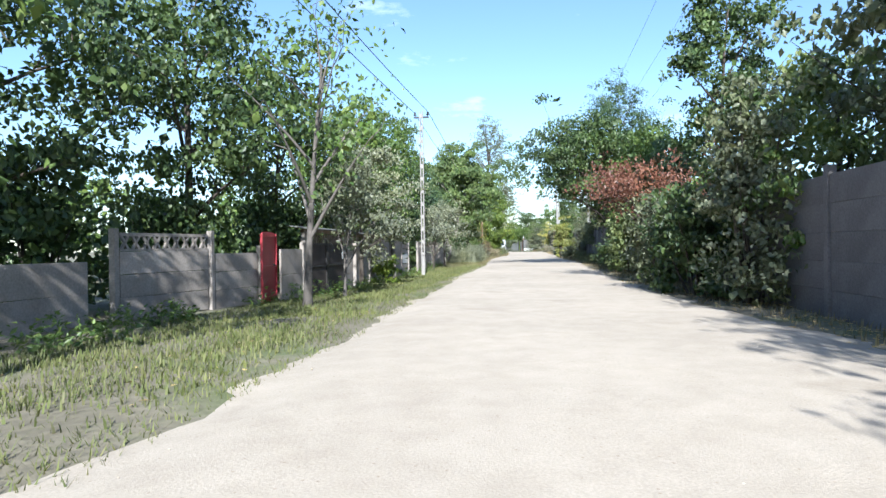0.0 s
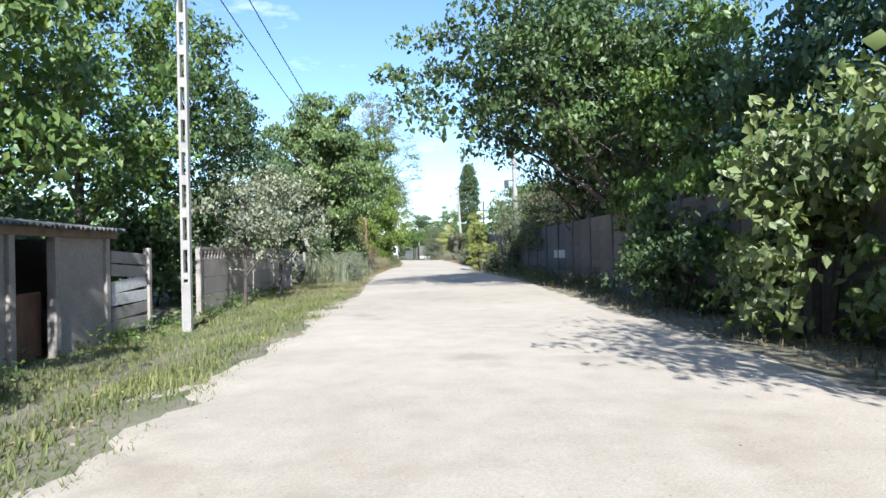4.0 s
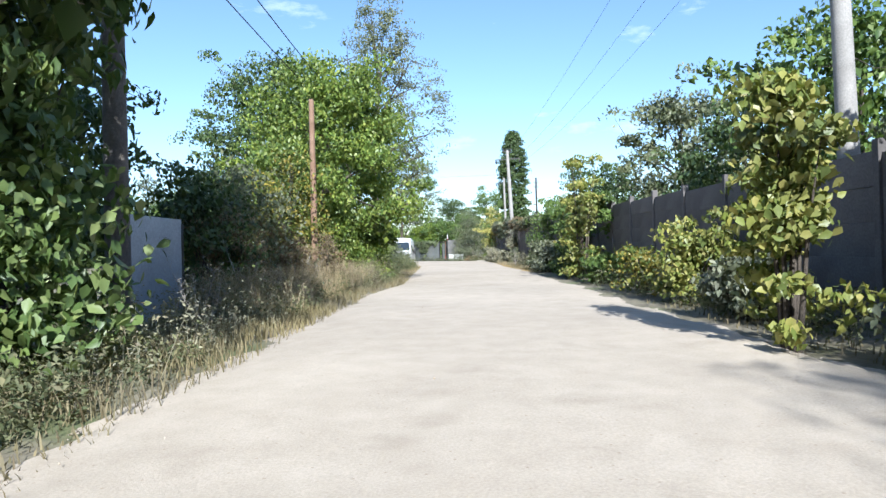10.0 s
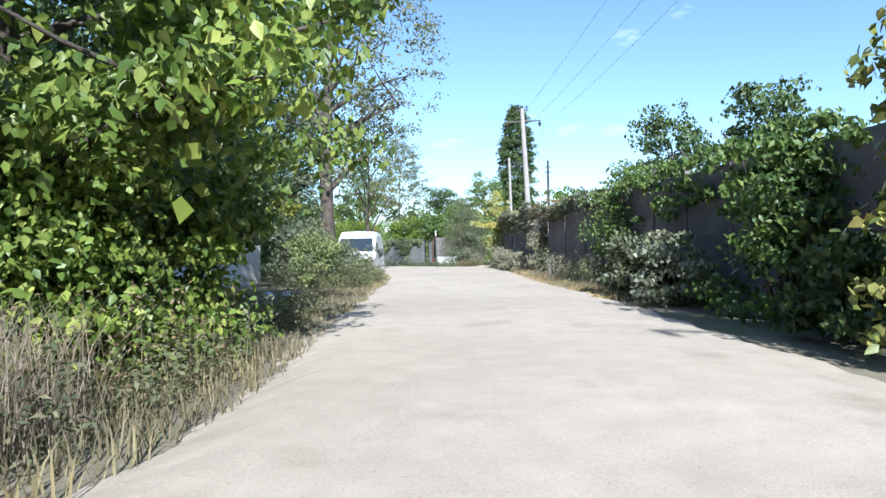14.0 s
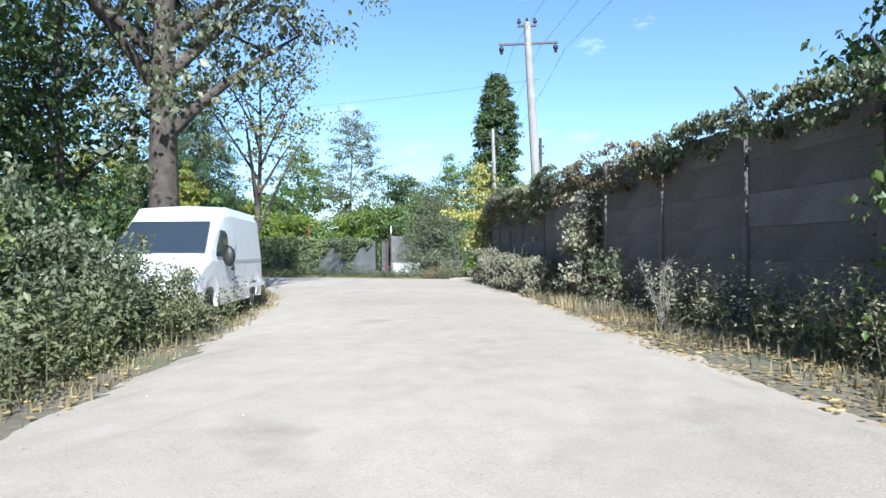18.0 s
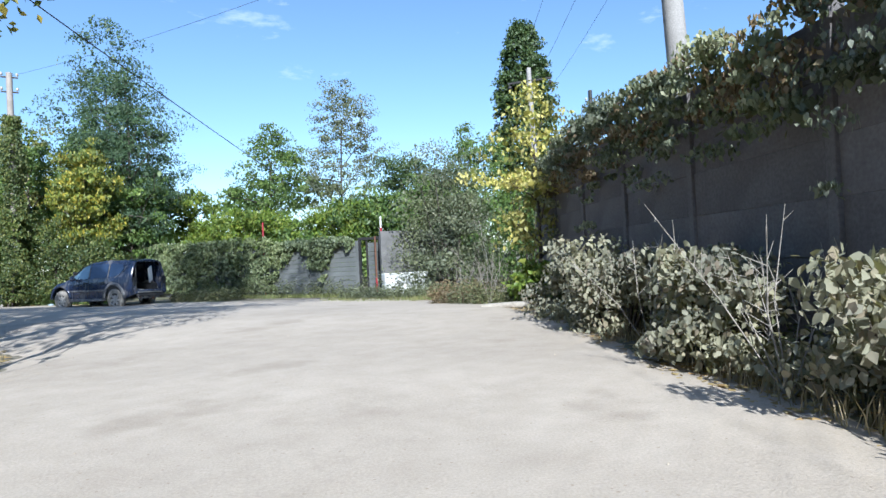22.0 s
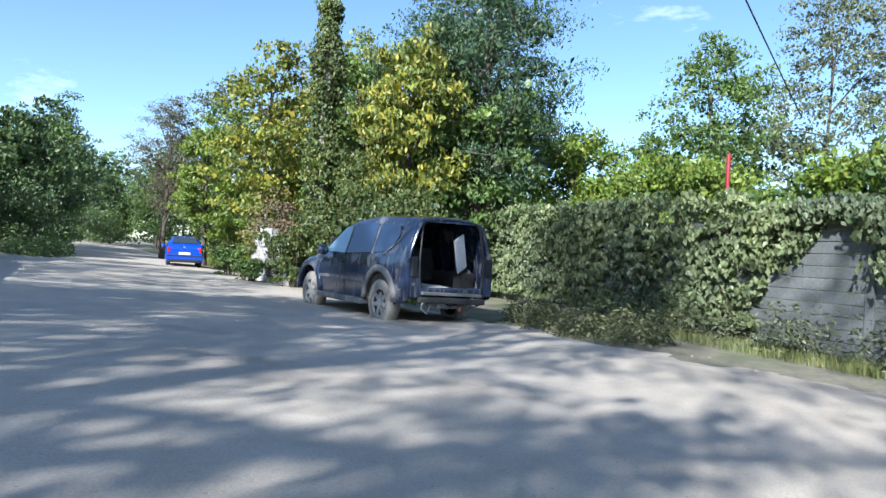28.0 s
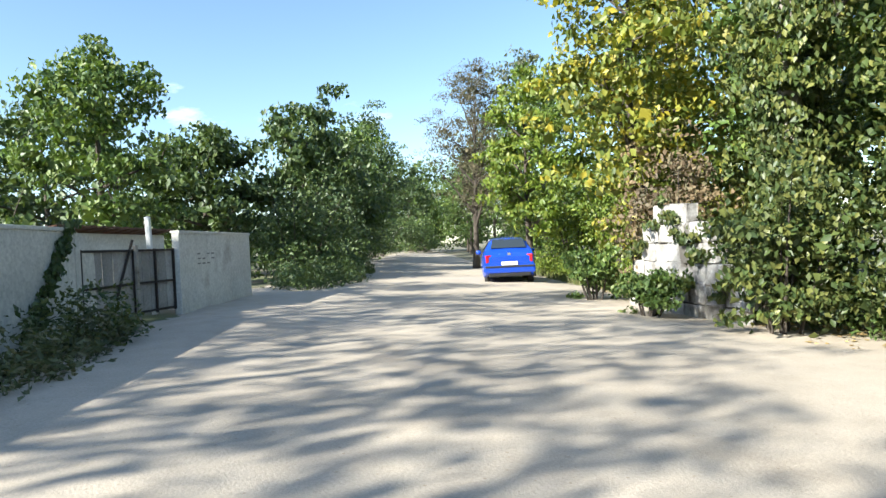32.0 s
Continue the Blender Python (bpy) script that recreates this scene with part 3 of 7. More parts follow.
def fence_bay(y0, y1, h, rows, lattice=False):
    a, b = Vector((fence_x(y0), y0, 0)), Vector((fence_x(y1), y1, 0))
    length = (b - a).length - 0.15
    turn = math.degrees(math.atan2(-(b - a).x, (b - a).y))
    mid = (a + b) / 2
    foot = ground(mid.x, mid.y)
    sh = (h - foot) / rows
    for r in range(rows):
        m = pose(mid.x, mid.y, foot + sh * (r + 0.5), random.uniform(-0.3, 0.3), random.uniform(-0.5, 0.5), turn)
        part("panel", box_bm(0.06, length, sh - 0.01, m, 0.01), CONCRETE, panel_fence)
    if lattice:
        bm = bmesh.new()
        n = 9
        step = length / n
        for i in range(n):
            c = -length / 2 + step * (i + 0.5)
            for tilt in (-32, 32):
                box_bm(0.05, 0.05, 0.32, pose(mid.x, mid.y, h + 0.17, 0, 0, turn) @ pose(0, c, 0, tilt), bm=bm)
        for z, t in ((0.025, 0.05), (0.335, 0.07)):
            box_bm(0.06, length, t, pose(mid.x, mid.y, h + z, 0, 0, turn), bm=bm)
        part("lattice", bm, CONCRETE, panel_fence, "open lattice top panel")


for y0, y1, h, rows, lat in ((2.6, 5.2, 1.12, 2, False), (5.2, 7.8, 1.12, 2, False), (7.8, 10.6, 1.12, 2, False), (11.3, 13.9, 1.3, 3, True),
                             (14.0, 16.0, 1.22, 3, False), (17.1, 18.9, 1.3, 2, False), (23.45, 25.1, 1.5, 3, False), (25.1, 26.6, 1.5, 3, False), (38.4, 41.0, 1.24, 3, True),
                             (41.0, 43.6, 1.24, 3, True), (43.6, 46.2, 1.24, 3, True), (46.2, 48.8, 1.24, 3, True)):
    fence_bay(y0, y1, h, rows, lat)
for y, h in ((2.6, 1.3), (5.2, 1.3), (7.8, 1.3), (11.25, 1.75), (13.95, 1.75), (16.05, 1.4), (18.95, 1.5), (25.1, 1.6), (26.6, 1.6), (38.4, 1.65), (41.0, 1.65), (43.6, 1.65), (46.2, 1.65), (48.85, 1.65)):
    fence_post(y, h)

# ---------------------------------------------------------------- poles


def round_pole(x, y, h, r0, r1, label, mat, name="utility_pole", lean=0.0):
    root = thing(name, x, y, ground(x, y) - 0.05, label, "utility pole")
    root.matrix_basis = pose(x, y, ground(x, y) - 0.05, 0, -lean)
    v, f = tube([(0, 0, 0), (0, 0, h * 0.5), (0, 0, h)], [r0, (r0 + r1) / 2, r1], 14)
    piece("shaft", v, f, mat, root, smooth=True)
    part("cap", box_bm(r1 * 1.6, r1 * 1.6, 0.06, pose(0, 0, h + 0.02), 0.015), mat, root)
    return root


def crossarm(root, z, length, turn, pins=(), hang=()):
    arm = part("crossarm", box_bm(0.09, length, 0.09, pose(0, 0, z, 0, 0, turn), 0.01), DARK_METAL, root)
    for p in pins:
        m = pose(0, 0, 0, 0, 0, turn) @ Vector((0, p, 0))
        v, f = tube([(m.x, m.y, z), (m.x, m.y, z + 0.12), (m.x, m.y, z + 0.13), (m.x, m.y, z + 0.2), (m.x, m.y, z + 0.21), (m.x, m.y, z + 0.32)], [0.02, 0.02, 0.09, 0.08, 0.055, 0.05], 8)
        piece("insulator", v, f, DARK_METAL, root)
    for p in hang:
        m = pose(0, 0, 0, 0, 0, turn) @ Vector((0, p, 0))
        v, f = tube([(m.x, m.y, z - 0.02), (m.x, m.y, z - 0.12), (m.x, m.y, z - 0.13), (m.x, m.y, z - 0.26), (m.x, m.y, z - 0.27), (m.x, m.y, z - 0.4)], [0.02, 0.02, 0.1, 0.1, 0.075, 0.06], 8)
        piece("insulator", v, f, DARK_METAL, root)
    return arm


# lattice-sided square pole by the shed
ladder_pole = thing("utility_pole", -6.3, 34.9, ground(-6.3, 34.9), "slender pale concrete pole with ladder-like openings", "utility pole")
ladder_pole.scale = (0.95, 0.95, 0.95)
bm = bmesh.new()
for sx in (-0.075, 0.075):
    bmesh.ops.create_cube(bm, size=1.0, matrix=Matrix.Translation((sx, 0, 4.8)) @ Matrix.Diagonal((0.055, 0.13, 9.7, 1)))
for k in range(13):
    bmesh.ops.create_cube(bm, size=1.0, matrix=Matrix.Translation((0, 0, 0.5 + k * 0.74)) @ Matrix.Diagonal((0.11, 0.12, 0.22 if k else 1.4, 1)))
part("shaft", bm, POLE_CONCRETE, ladder_pole)
crossarm(ladder_pole, 9.3, 0.9, 90, (-0.38, 0.38))
pole_b = round_pole(5.4, 66.5, 11.5, 0.2, 0.13, "tall round concrete power pole with a crossarm and a switch box", POLE_CONCRETE, lean=1.6)
crossarm(pole_b, 10.9, 2.9, 88, (0.0,), (-1.35, 1.35, 0.0))
part("switch_box", box_bm(0.3, 0.35, 0.55, pose(-0.6, -0.1, 6.2), 0.03), DARK_METAL, pole_b)
part("bracket", box_bm(0.6, 0.08, 0.08, pose(-0.2, -0.1, 6.45), 0.01), DARK_METAL, pole_b)
pole_c = round_pole(4.05, 117.6, 11.0, 0.23, 0.14, "tall round concrete power pole with three pin insulators", POLE_CONCRETE, lean=2.6)
crossarm(pole_c, 10.15, 2.5, 90, (), (-1.15, 0.0, 1.15))
crossarm(pole_c, 10.9, 0.8, 90, (-0.34, 0.0, 0.34))
pole_d = round_pole(4.9, 137.7, 10.6, 0.17, 0.12, "concrete power pole in front of a columnar poplar", POLE_CONCRETE, lean=1.0)
crossarm(pole_d, 10.0, 2.2, 70, (), (-1.0, 1.0))
pole_e = round_pole(9.9, 145.6, 11.3, 0.16, 0.12, "dark pole with two rows of white insulators", DARK_METAL)
# darker bark material on this concrete pole paints in the leaf shade
round_pole(-7.4, 65.7, 7.4, 0.21, 0.17, "weathered grey concrete pole among foliage, darkened for leaf shade", GREY_BARK)
round_pole(-6.55, 76.8, 6.6, 0.12, 0.09, "bare weathered wooden pole standing among bushes", POLE_WOOD)
ivy_pole = round_pole(-22.85, 141.1, 12.6, 0.2, 0.15, "concrete pole wrapped in ivy with white insulators on top", CONCRETE)
for root, tops in ((pole_e, (10.0, 10.6)), (ivy_pole, (11.6, 12.4))):
    for z in tops:
        part("crossarm", box_bm(0.8, 0.08, 0.08, pose(0, 0, z, 0, 0, 30), 0.01), DARK_METAL, root)
        for p in (-0.36, 0.36):
            m = pose(0, 0, 0, 0, 0, 30) @ Vector((p, 0, 0))
            v, f = tube([(m.x, m.y, z), (m.x, m.y, z + 0.1), (m.x, m.y, z + 0.11), (m.x, m.y, z + 0.24)], [0.02, 0.02, 0.075, 0.06], 8)
            piece("insulator", v, f, PORCELAIN, root)


def wire(a, b, sag, r=0.006, label="black overhead wire sagging between poles"):
    u = np.linspace(0, 1, 17)[:, None]
    p = np.array(a) * (1 - u) + np.array(b) * u - np.array([0, 0, 4 * sag]) * u * (1 - u)
    v, f = tube(p, [r] * 17, 5)
    tagged(piece("overhead_wire", v, f, BLACK_RUBBER, smooth=True), label, "wire", "overhead wires")


for dx in (-0.4, 0.4):
    wire((-6.9 + dx, -14, 9.6), (-6.3 + dx, 34.9, 8.85), 0.5, 0.017)
    wire((-6.3 + dx, 34.9, 8.85), (-7.5 + dx, 85, 8.5), 0.7, 0.017)
wire((5.2, 66.5, 6.45), (-7.5, 55.5, 4.3), 0.1, 0.009)
for dx in (-1.3, 0, 1.3):
    wire((5.4 + dx, 66.5, 10.5), (4.05 + dx * 0.85, 117.6, 9.9), 0.8)
    wire((4.05 + dx * 0.85, 117.6, 9.9), (4.9 + dx * 0.8, 137.7, 9.7), 0.3)
    wire((6.2 + dx, 10, 11.6), (5.4 + dx, 66.5, 10.5), 0.8)
wire((4.05, 117.6, 8.6), (-22.85, 141.1, 12.2), 0.4)
wire((-10.6, 100.0, 9.5), (-8.2, 145.5, 5.7), 0.2, 0.016)

# ---------------------------------------------------------------- trees
for x, y, h, r, m, n, sz, tr, low, bark, lab in (
        (-10.0, 17.0, 10.5, 3.6, LEAF_DARK, 17000, 0.17, 0.17, 0.16, BARK, "dark leafy walnut tree behind the panel fence"),
        (-11.5, 11.0, 10.0, 3.4, LEAF_DARK, 14000, 0.17, 0.16, 0.14, BARK, "leafy dark green tree behind the low fence"),
        (-9.3, 5.5, 8.5, 2.6, LEAF_GREY, 10000, 0.16, 0.14, 0.16, BARK, "pale-leaved tree hanging over the fence"),
        (-9.4, 22.5, 8.0, 2.6, LEAF_DARK, 11000, 0.16, 0.14, 0.14, BARK, "dark green tree behind the fence"),
        (-7.1, 25.2, 6.4, 2.3, LEAF_SILVER, 17000, 0.11, 0.1, 0.1, BARK, "grey-green small tree over the shed"),
        (-9.6, 31.5, 9.0, 3.2, LEAF_GREEN, 15000, 0.18, 0.16, 0.22, BARK, "green tree behind the shed"),
        (-10.9, 39.5, 11.0, 3.5, LEAF_GREEN, 17000, 0.18, 0.18, 0.16, BARK, "tall green walnut tree behind the fence"),
        (-10.8, 46.5, 11.5, 3.4, LEAF_DARK, 15000, 0.18, 0.18, 0.14, BARK, "dark green tree behind the fence"),
        (-6.5, 44.4, 4.6, 1.8, LEAF_SILVER, 4000, 0.11, 0.07, 0.32, BARK, "silvery small tree in front of the fence"),
        (-6.6, 40.2, 4.3, 1.6, LEAF_SILVER, 3000, 0.11, 0.06, 0.32, BARK, "silvery young tree in front of the fence"),
        # two verge trees to dapple the fence; the second is added wholly out of view
        (-5.5, 4.6, 8.6, 2.8, LEAF_GREEN, 5000, 0.16, 0.15, 0.4, BARK, "leafy tree on the verge before the fence"),
        (-6.6, -5.5, 9.5, 3.2, LEAF_GREEN, 5000, 0.17, 0.15, 0.35, BARK, "unseen leafy tree added at the lane's start to dapple the fence"),
        (-10.5, 53.0, 9.0, 2.8, LEAF_BLUE, 10000, 0.17, 0.15, 0.12, BARK, "blue-green tree behind the broken fence"),
        (-10.5, 68.0, 6.5, 2.6, LEAF_DARK, 10000, 0.17, 0.13, 0.08, BARK, "dark leafy tree behind the sheet wall"),
        (-6.9, 82.0, 9.5, 4.3, LEAF_MULBERRY, 44000, 0.15, 0.24, 0.06, BARK, "broad bright green mulberry tree reaching over the lane"),
        (-8.9, 88.0, 8.6, 2.6, LEAF_DARK, 11000, 0.17, 0.16, 0.18, BARK, "dark leafy tree in front of the white wall"),
        (-12.5, 91.0, 13.0, 3.8, LEAF_DARK, 16000, 0.19, 0.2, 0.1, BARK, "dark tree standing over a white wall"),
        (-11.5, 98.5, 13.0, 3.6, LEAF_DARK, 15000, 0.19, 0.2, 0.12, BARK, "dark leafy tree beside the van"),
        (-15.0, 106.0, 17.0, 4.5, LEAF_DARK, 18000, 0.2, 0.2, 0.08, BARK, "dark leafy tree behind the van"),
        (-12.8, 112.5, 16.0, 4.2, LEAF_DARK, 14000, 0.19, 0.2, 0.14, BARK, "dark leafy tree beside the old poplar"),
        (-17.0, 114.0, 8.0, 3.4, LEAF_DARK, 12000, 0.18, 0.16, 0.06, BARK, "dark leafy tree inside the bend")):
    tree(x, y, h, r, m, n, sz, tr, low, bark, label=lab, group="lane trees")
walnut = tree(-7.95, 60.5, 10.8, 4.1, LEAF_WALNUT, 36000, 0.24, 0.17, 0.25, PALE_BARK, (0.8, 0.2), 0.4, "walnut tree with pale forked trunks at the verge", limbs=14, group="lane trees", droop=1.0, clump=0.4, slim=0.4)
v, f = tube([(-0.25, 0.1, 0), (-0.42, 0.0, 1.4), (-0.8, -0.2, 2.6), (-0.95, -0.5, 4.2), (-1.6, -0.9, 6.4)], [0.16, 0.13, 0.12, 0.09, 0.04], 9)
piece("trunk", v, f, PALE_BARK, walnut, smooth=True)
tree(-5.6, 14.9, 7.8, 2.0, LEAF_GREEN, 1300, 0.15, 0.1, 0.35, GREY_BARK, (0.6, -0.4), 0.6, "slim forked tree with thin foliage on the verge", limbs=10, group="lane trees")
tree(-5.8, 18.6, 4.2, 1.0, LEAF_GREY, 1800, 0.13, 0.05, 0.45, GREY_BARK, (0.2, 0.3), 0.6, "young thin-stemmed tree on the grass verge", group="lane trees")
tree(-8.45, 110.0, 24.0, 5.4, LEAF_GREY, 25000, 0.18, 0.48, 0.14, BARK, (0.6, 0.5), 0.5, "tall old poplar with a thick trunk and sparse crown", limbs=24, group="lane trees", clump=0.36)
tree(-6.9, 113.3, 9.8, 2.4, LEAF_MIXED, 4200, 0.11, 0.13, 0.42, BARK, (0.3, 0.2), 0.6, "slender tree with sparse yellowing leaves", group="lane trees", limbs=12)
# the first two stand out of view, added to shade the right verge
for x, y, h, r, m, n in ((7.4, -3.0, 11.5, 3.4, LEAF_DARK, 14000), (8.0, 4.5, 11.5, 3.6, LEAF_DARK, 16000), (8.2, 11.5, 9.5, 3.2, LEAF_GREY, 16000), (7.6, 26.5, 14, 2.1, LEAF_DARK, 18000), (7.4, 17, 6.6, 2.4, LEAF_PALE, 10000), (6.8, 33, 6.6, 2.4, LEAF_BLUE, 10000), (6.4, 37.5, 8.0, 2.6, LEAF_GREEN, 12000),
                         (7.6, 44.6, 10.0, 3.4, LEAF_DARK, 12000), (7.2, 62.6, 6.4, 2.4, LEAF_GREY, 9000), (7.2, 69, 6.6, 2.6, LEAF_GREEN, 10000), (7.6, 75, 6.0, 2.4, LEAF_DARK, 8000),
                         (8.2, 82.8, 8.6, 2.6, LEAF_GREY, 12000), (8.2, 94, 6.4, 2.4, LEAF_DARK, 8000), (7.8, 101, 7.4, 2.4, LEAF_DARK, 9000)):
    tree(x, y, h, r, m, n, 0.17, 0.15, 0.16 if r < 4 else 0.26, label="leafy tree behind the slab wall, the first two unseen and added for shade", group="trees behind the wall")
tree(7.4, 53.5, 8.2, 3.2, LEAF_BROWN, 20000, 0.085, 0.15, 0.18, label="nearly bare twiggy tree growing behind the slab wall", group="trees behind the wall", limbs=26)
tree(8.4, 48.6, 6.6, 2.6, LEAF_DARK, 11000, 0.17, 0.14, 0.12, label="dark leafy tree behind the slab wall, the first two unseen and added for shade", group="trees behind the wall")
tree(7.4, 57.6, 5.4, 2.2, LEAF_GREY, 9000, 0.11, 0.1, 0.12, label="grey-green shrubby tree growing behind the slab wall", group="trees behind the wall")
tree(4.9, 22.2, 3.9, 2.4, LEAF_RED, 6000, 0.11, 0.09, 0.66, label="tree with withered rust-red leaves over the lane", group="lane trees", limbs=14, lean=(-1.6, 1.8))
tree(6.2, 39.4, 9.2, 4.5, LEAF_DARK, 30000, 0.17, 0.2, 0.4, label="leafy walnut tree arching over the lane", group="lane trees", lean=(-3.6, 1.8), limbs=12)
tree(5.7, 42.6, 12.8, 2.5, LEAF_BLUE, 20000, 0.14, 0.15, 0.3, BARK, (-0.4, 0.2), 0.6, "feathery blue-green tree rising behind the slab wall", limbs=22, group="trees behind the wall", slim=0.3)
tree(5.9, 46.2, 6.2, 2.3, LEAF_DARK, 5000, 0.19, 0.13, 0.5, label="leafy branches hanging over the slab wall", group="trees behind the wall", lean=(-1.2, 0.0), limbs=12, slim=0.45, droop=1.0)
rc = np.random.default_rng(91)
column = thing("tree", 7.9, 158.0, -0.05, "tall columnar dark green poplar", "tree", "far trees")
v, f = tube([(0, 0, 0), (0.1, 0, 9.0), (0, 0.1, 19.0)], [0.32, 0.2, 0.05], 9)
piece("trunk", v, f, BARK, column, smooth=True)
u = rc.uniform(0.0, 1.0, 620)
a = rc.uniform(0, 2 * np.pi, 620)
rad = 2.5 * np.sin(np.pi * (0.06 + 0.92 * u)) ** 0.55 * rc.uniform(0.55, 1.0, 620)
v, f = foliage(np.stack([rad * np.cos(a), rad * np.sin(a), 1.6 + 18.4 * u], 1), 46000, 0.26, 0.75, rc, droop=-0.6)
piece("crown", v, f, LEAF_DARK, column)
for x, y, h, r, m in ((-23.68, 153.32, 20.1, 4.4, LEAF_BLUE), (-8, 165, 19.0, 4, LEAF_GREY), (-13, 158, 13.4, 3.5, LEAF_GREEN), (-2, 156, 10.0, 4.2, LEAF_DARK), (3, 153, 11.2, 3.5, LEAF_GREEN), (-16.48, 149.12, 6.7, 3.0, LEAF_BRIGHT),
                      (-11.68, 147.92, 5.4, 3.0, LEAF_BRIGHT), (-6.28, 147.92, 5.6, 3.0, LEAF_BRIGHT), (-0.88, 146.72, 6.3, 3.2, LEAF_GREEN), (-26.6, 147.4, 11.6, 3.2, LEAF_LIME), (-20.68, 146, 11.0, 3.0, LEAF_GREEN),
                      (-17.68, 143.48, 7.9, 2.3, LEAF_GREEN), (-24.6, 145.2, 10.4, 2.6, LEAF_GREEN), (-27.6, 142.7, 10.4, 2.2, LEAF_GOLD), (-36.4, 146.2, 8.2, 1.9, LEAF_BRIGHT), (-37.3, 131.6, 7.4, 2.2, LEAF_GREEN), (-43.0, 135.4, 6.2, 2.3, LEAF_DARK), (-30.28, 147.6, 11.4, 2.8, LEAF_MIXED), (-35.08, 151.04, 11.2, 2.8, LEAF_BRIGHT), (-47.68, 156.32, 12.8, 3.2, LEAF_GREEN),
                      (-52.48, 158.72, 15.2, 3.7, LEAF_GREY), (-64.48, 164.12, 12.2, 3.9, LEAF_GREEN), (-78.88, 170.72, 12.2, 4.1, LEAF_GREEN), (-46.48, 129.92, 7.8, 3.7, LEAF_DARK), (-54.88, 135.92, 7.3, 3.2, LEAF_DARK),
                      (-43.2, 139.6, 7.4, 2.6, LEAF_DARK), (-49.48, 142.64, 7.3, 3.0, LEAF_DARK), (-56.08, 146.48, 9.5, 3.2, LEAF_GREEN), (-64.48, 151.04, 11.0, 3.4, LEAF_DARK), (-117.28, 183.92, 13.4, 4.6, LEAF_DARK), (-126.88, 189.92, 15.9, 4.6, LEAF_GREEN), (-90.88, 177.92, 14.6, 3.9, LEAF_GREEN), (-74.08, 156.32, 15.2, 3.7, LEAF_DARK), (-82.48, 161.12, 12.2, 3.9, LEAF_DARK)):
    near = y < 168 and x > -38
    tree(x, y, h, r, m, int(4600 * r) if near else 7500, 0.18 if near else 0.24, 0.17, 0.08, label="leafy tree in the scrub past the bend", group="far trees")
tree(-42.7, 147.8, 10.4, 2.0, LEAF_PINE, 22000, 0.11, 0.16, 0.22, BARK, (0.2, 0.2), 0.6, "brownish half-dry pine at the lane's edge", limbs=20, group="far trees", slim=0.3)
tree(-19.4, 141.4, 8.6, 2.3, LEAF_GOLD, 11000, 0.2, 0.14, 0.3, label="tree with yellowing drooping leaves behind the creeper fence", group="far trees", droop=1.0, slim=0.45)
tree(-18.2, 144.6, 13.6, 3.3, LEAF_BLUE, 36000, 0.15, 0.24, 0.12, label="tall dark conifer-like tree behind the creeper fence", group="far trees", limbs=24, gaps=0.55, slim=0.35)
for x, y, h, m in ((-100.48, 173.72, 13.2, LEAF_DARK), (-107.68, 180.92, 15.6, LEAF_GREEN), (-104.08, 187.52, 14.4, LEAF_DARK), (-95.68, 181.52, 12, LEAF_DARK), (-113.68, 175.52, 14.4, LEAF_DARK)):
    tree(x, y, h, 4.2, m, 6500, 0.4, 0.2, 0.02, label="dark leafy tree closing the end of the far lane", group="far trees", gaps=0.1)
# trees added mostly out of view, to shade the lane, hedge and wreck
for x, y, h, r in ((-15.5, 116.5, 11.5, 2.8), (-20.5, 118.5, 14.0, 3.3), (-25.5, 121.0, 13.0, 3.2), (-30.5, 124.0, 10.5, 2.8)):
    tree(x, y, h, r, LEAF_DARK, 6000, 0.2, 0.17, 0.3, label="leafy tree added behind the pale rendered wall to cast shade", group="lane trees", gaps=0.6)
for x, y, h in ((-54.6, 145.2, 7.6), (-61.6, 149.0, 9.0)):
    tree(x, y, h, 2.7, LEAF_DARK, 16000, 0.2, 0.16, 0.02, label="dense dark tree leaning over the far lane", group="far trees", gaps=0.2)
tree(2.2, 123.4, 6.0, 1.35, LEAF_YELLOW, 4600, 0.13, 0.06, 0.12, label="yellowing ash-leaved tree beside the wall's end", group="lane trees")

# ---------------------------------------------------------------- vehicles


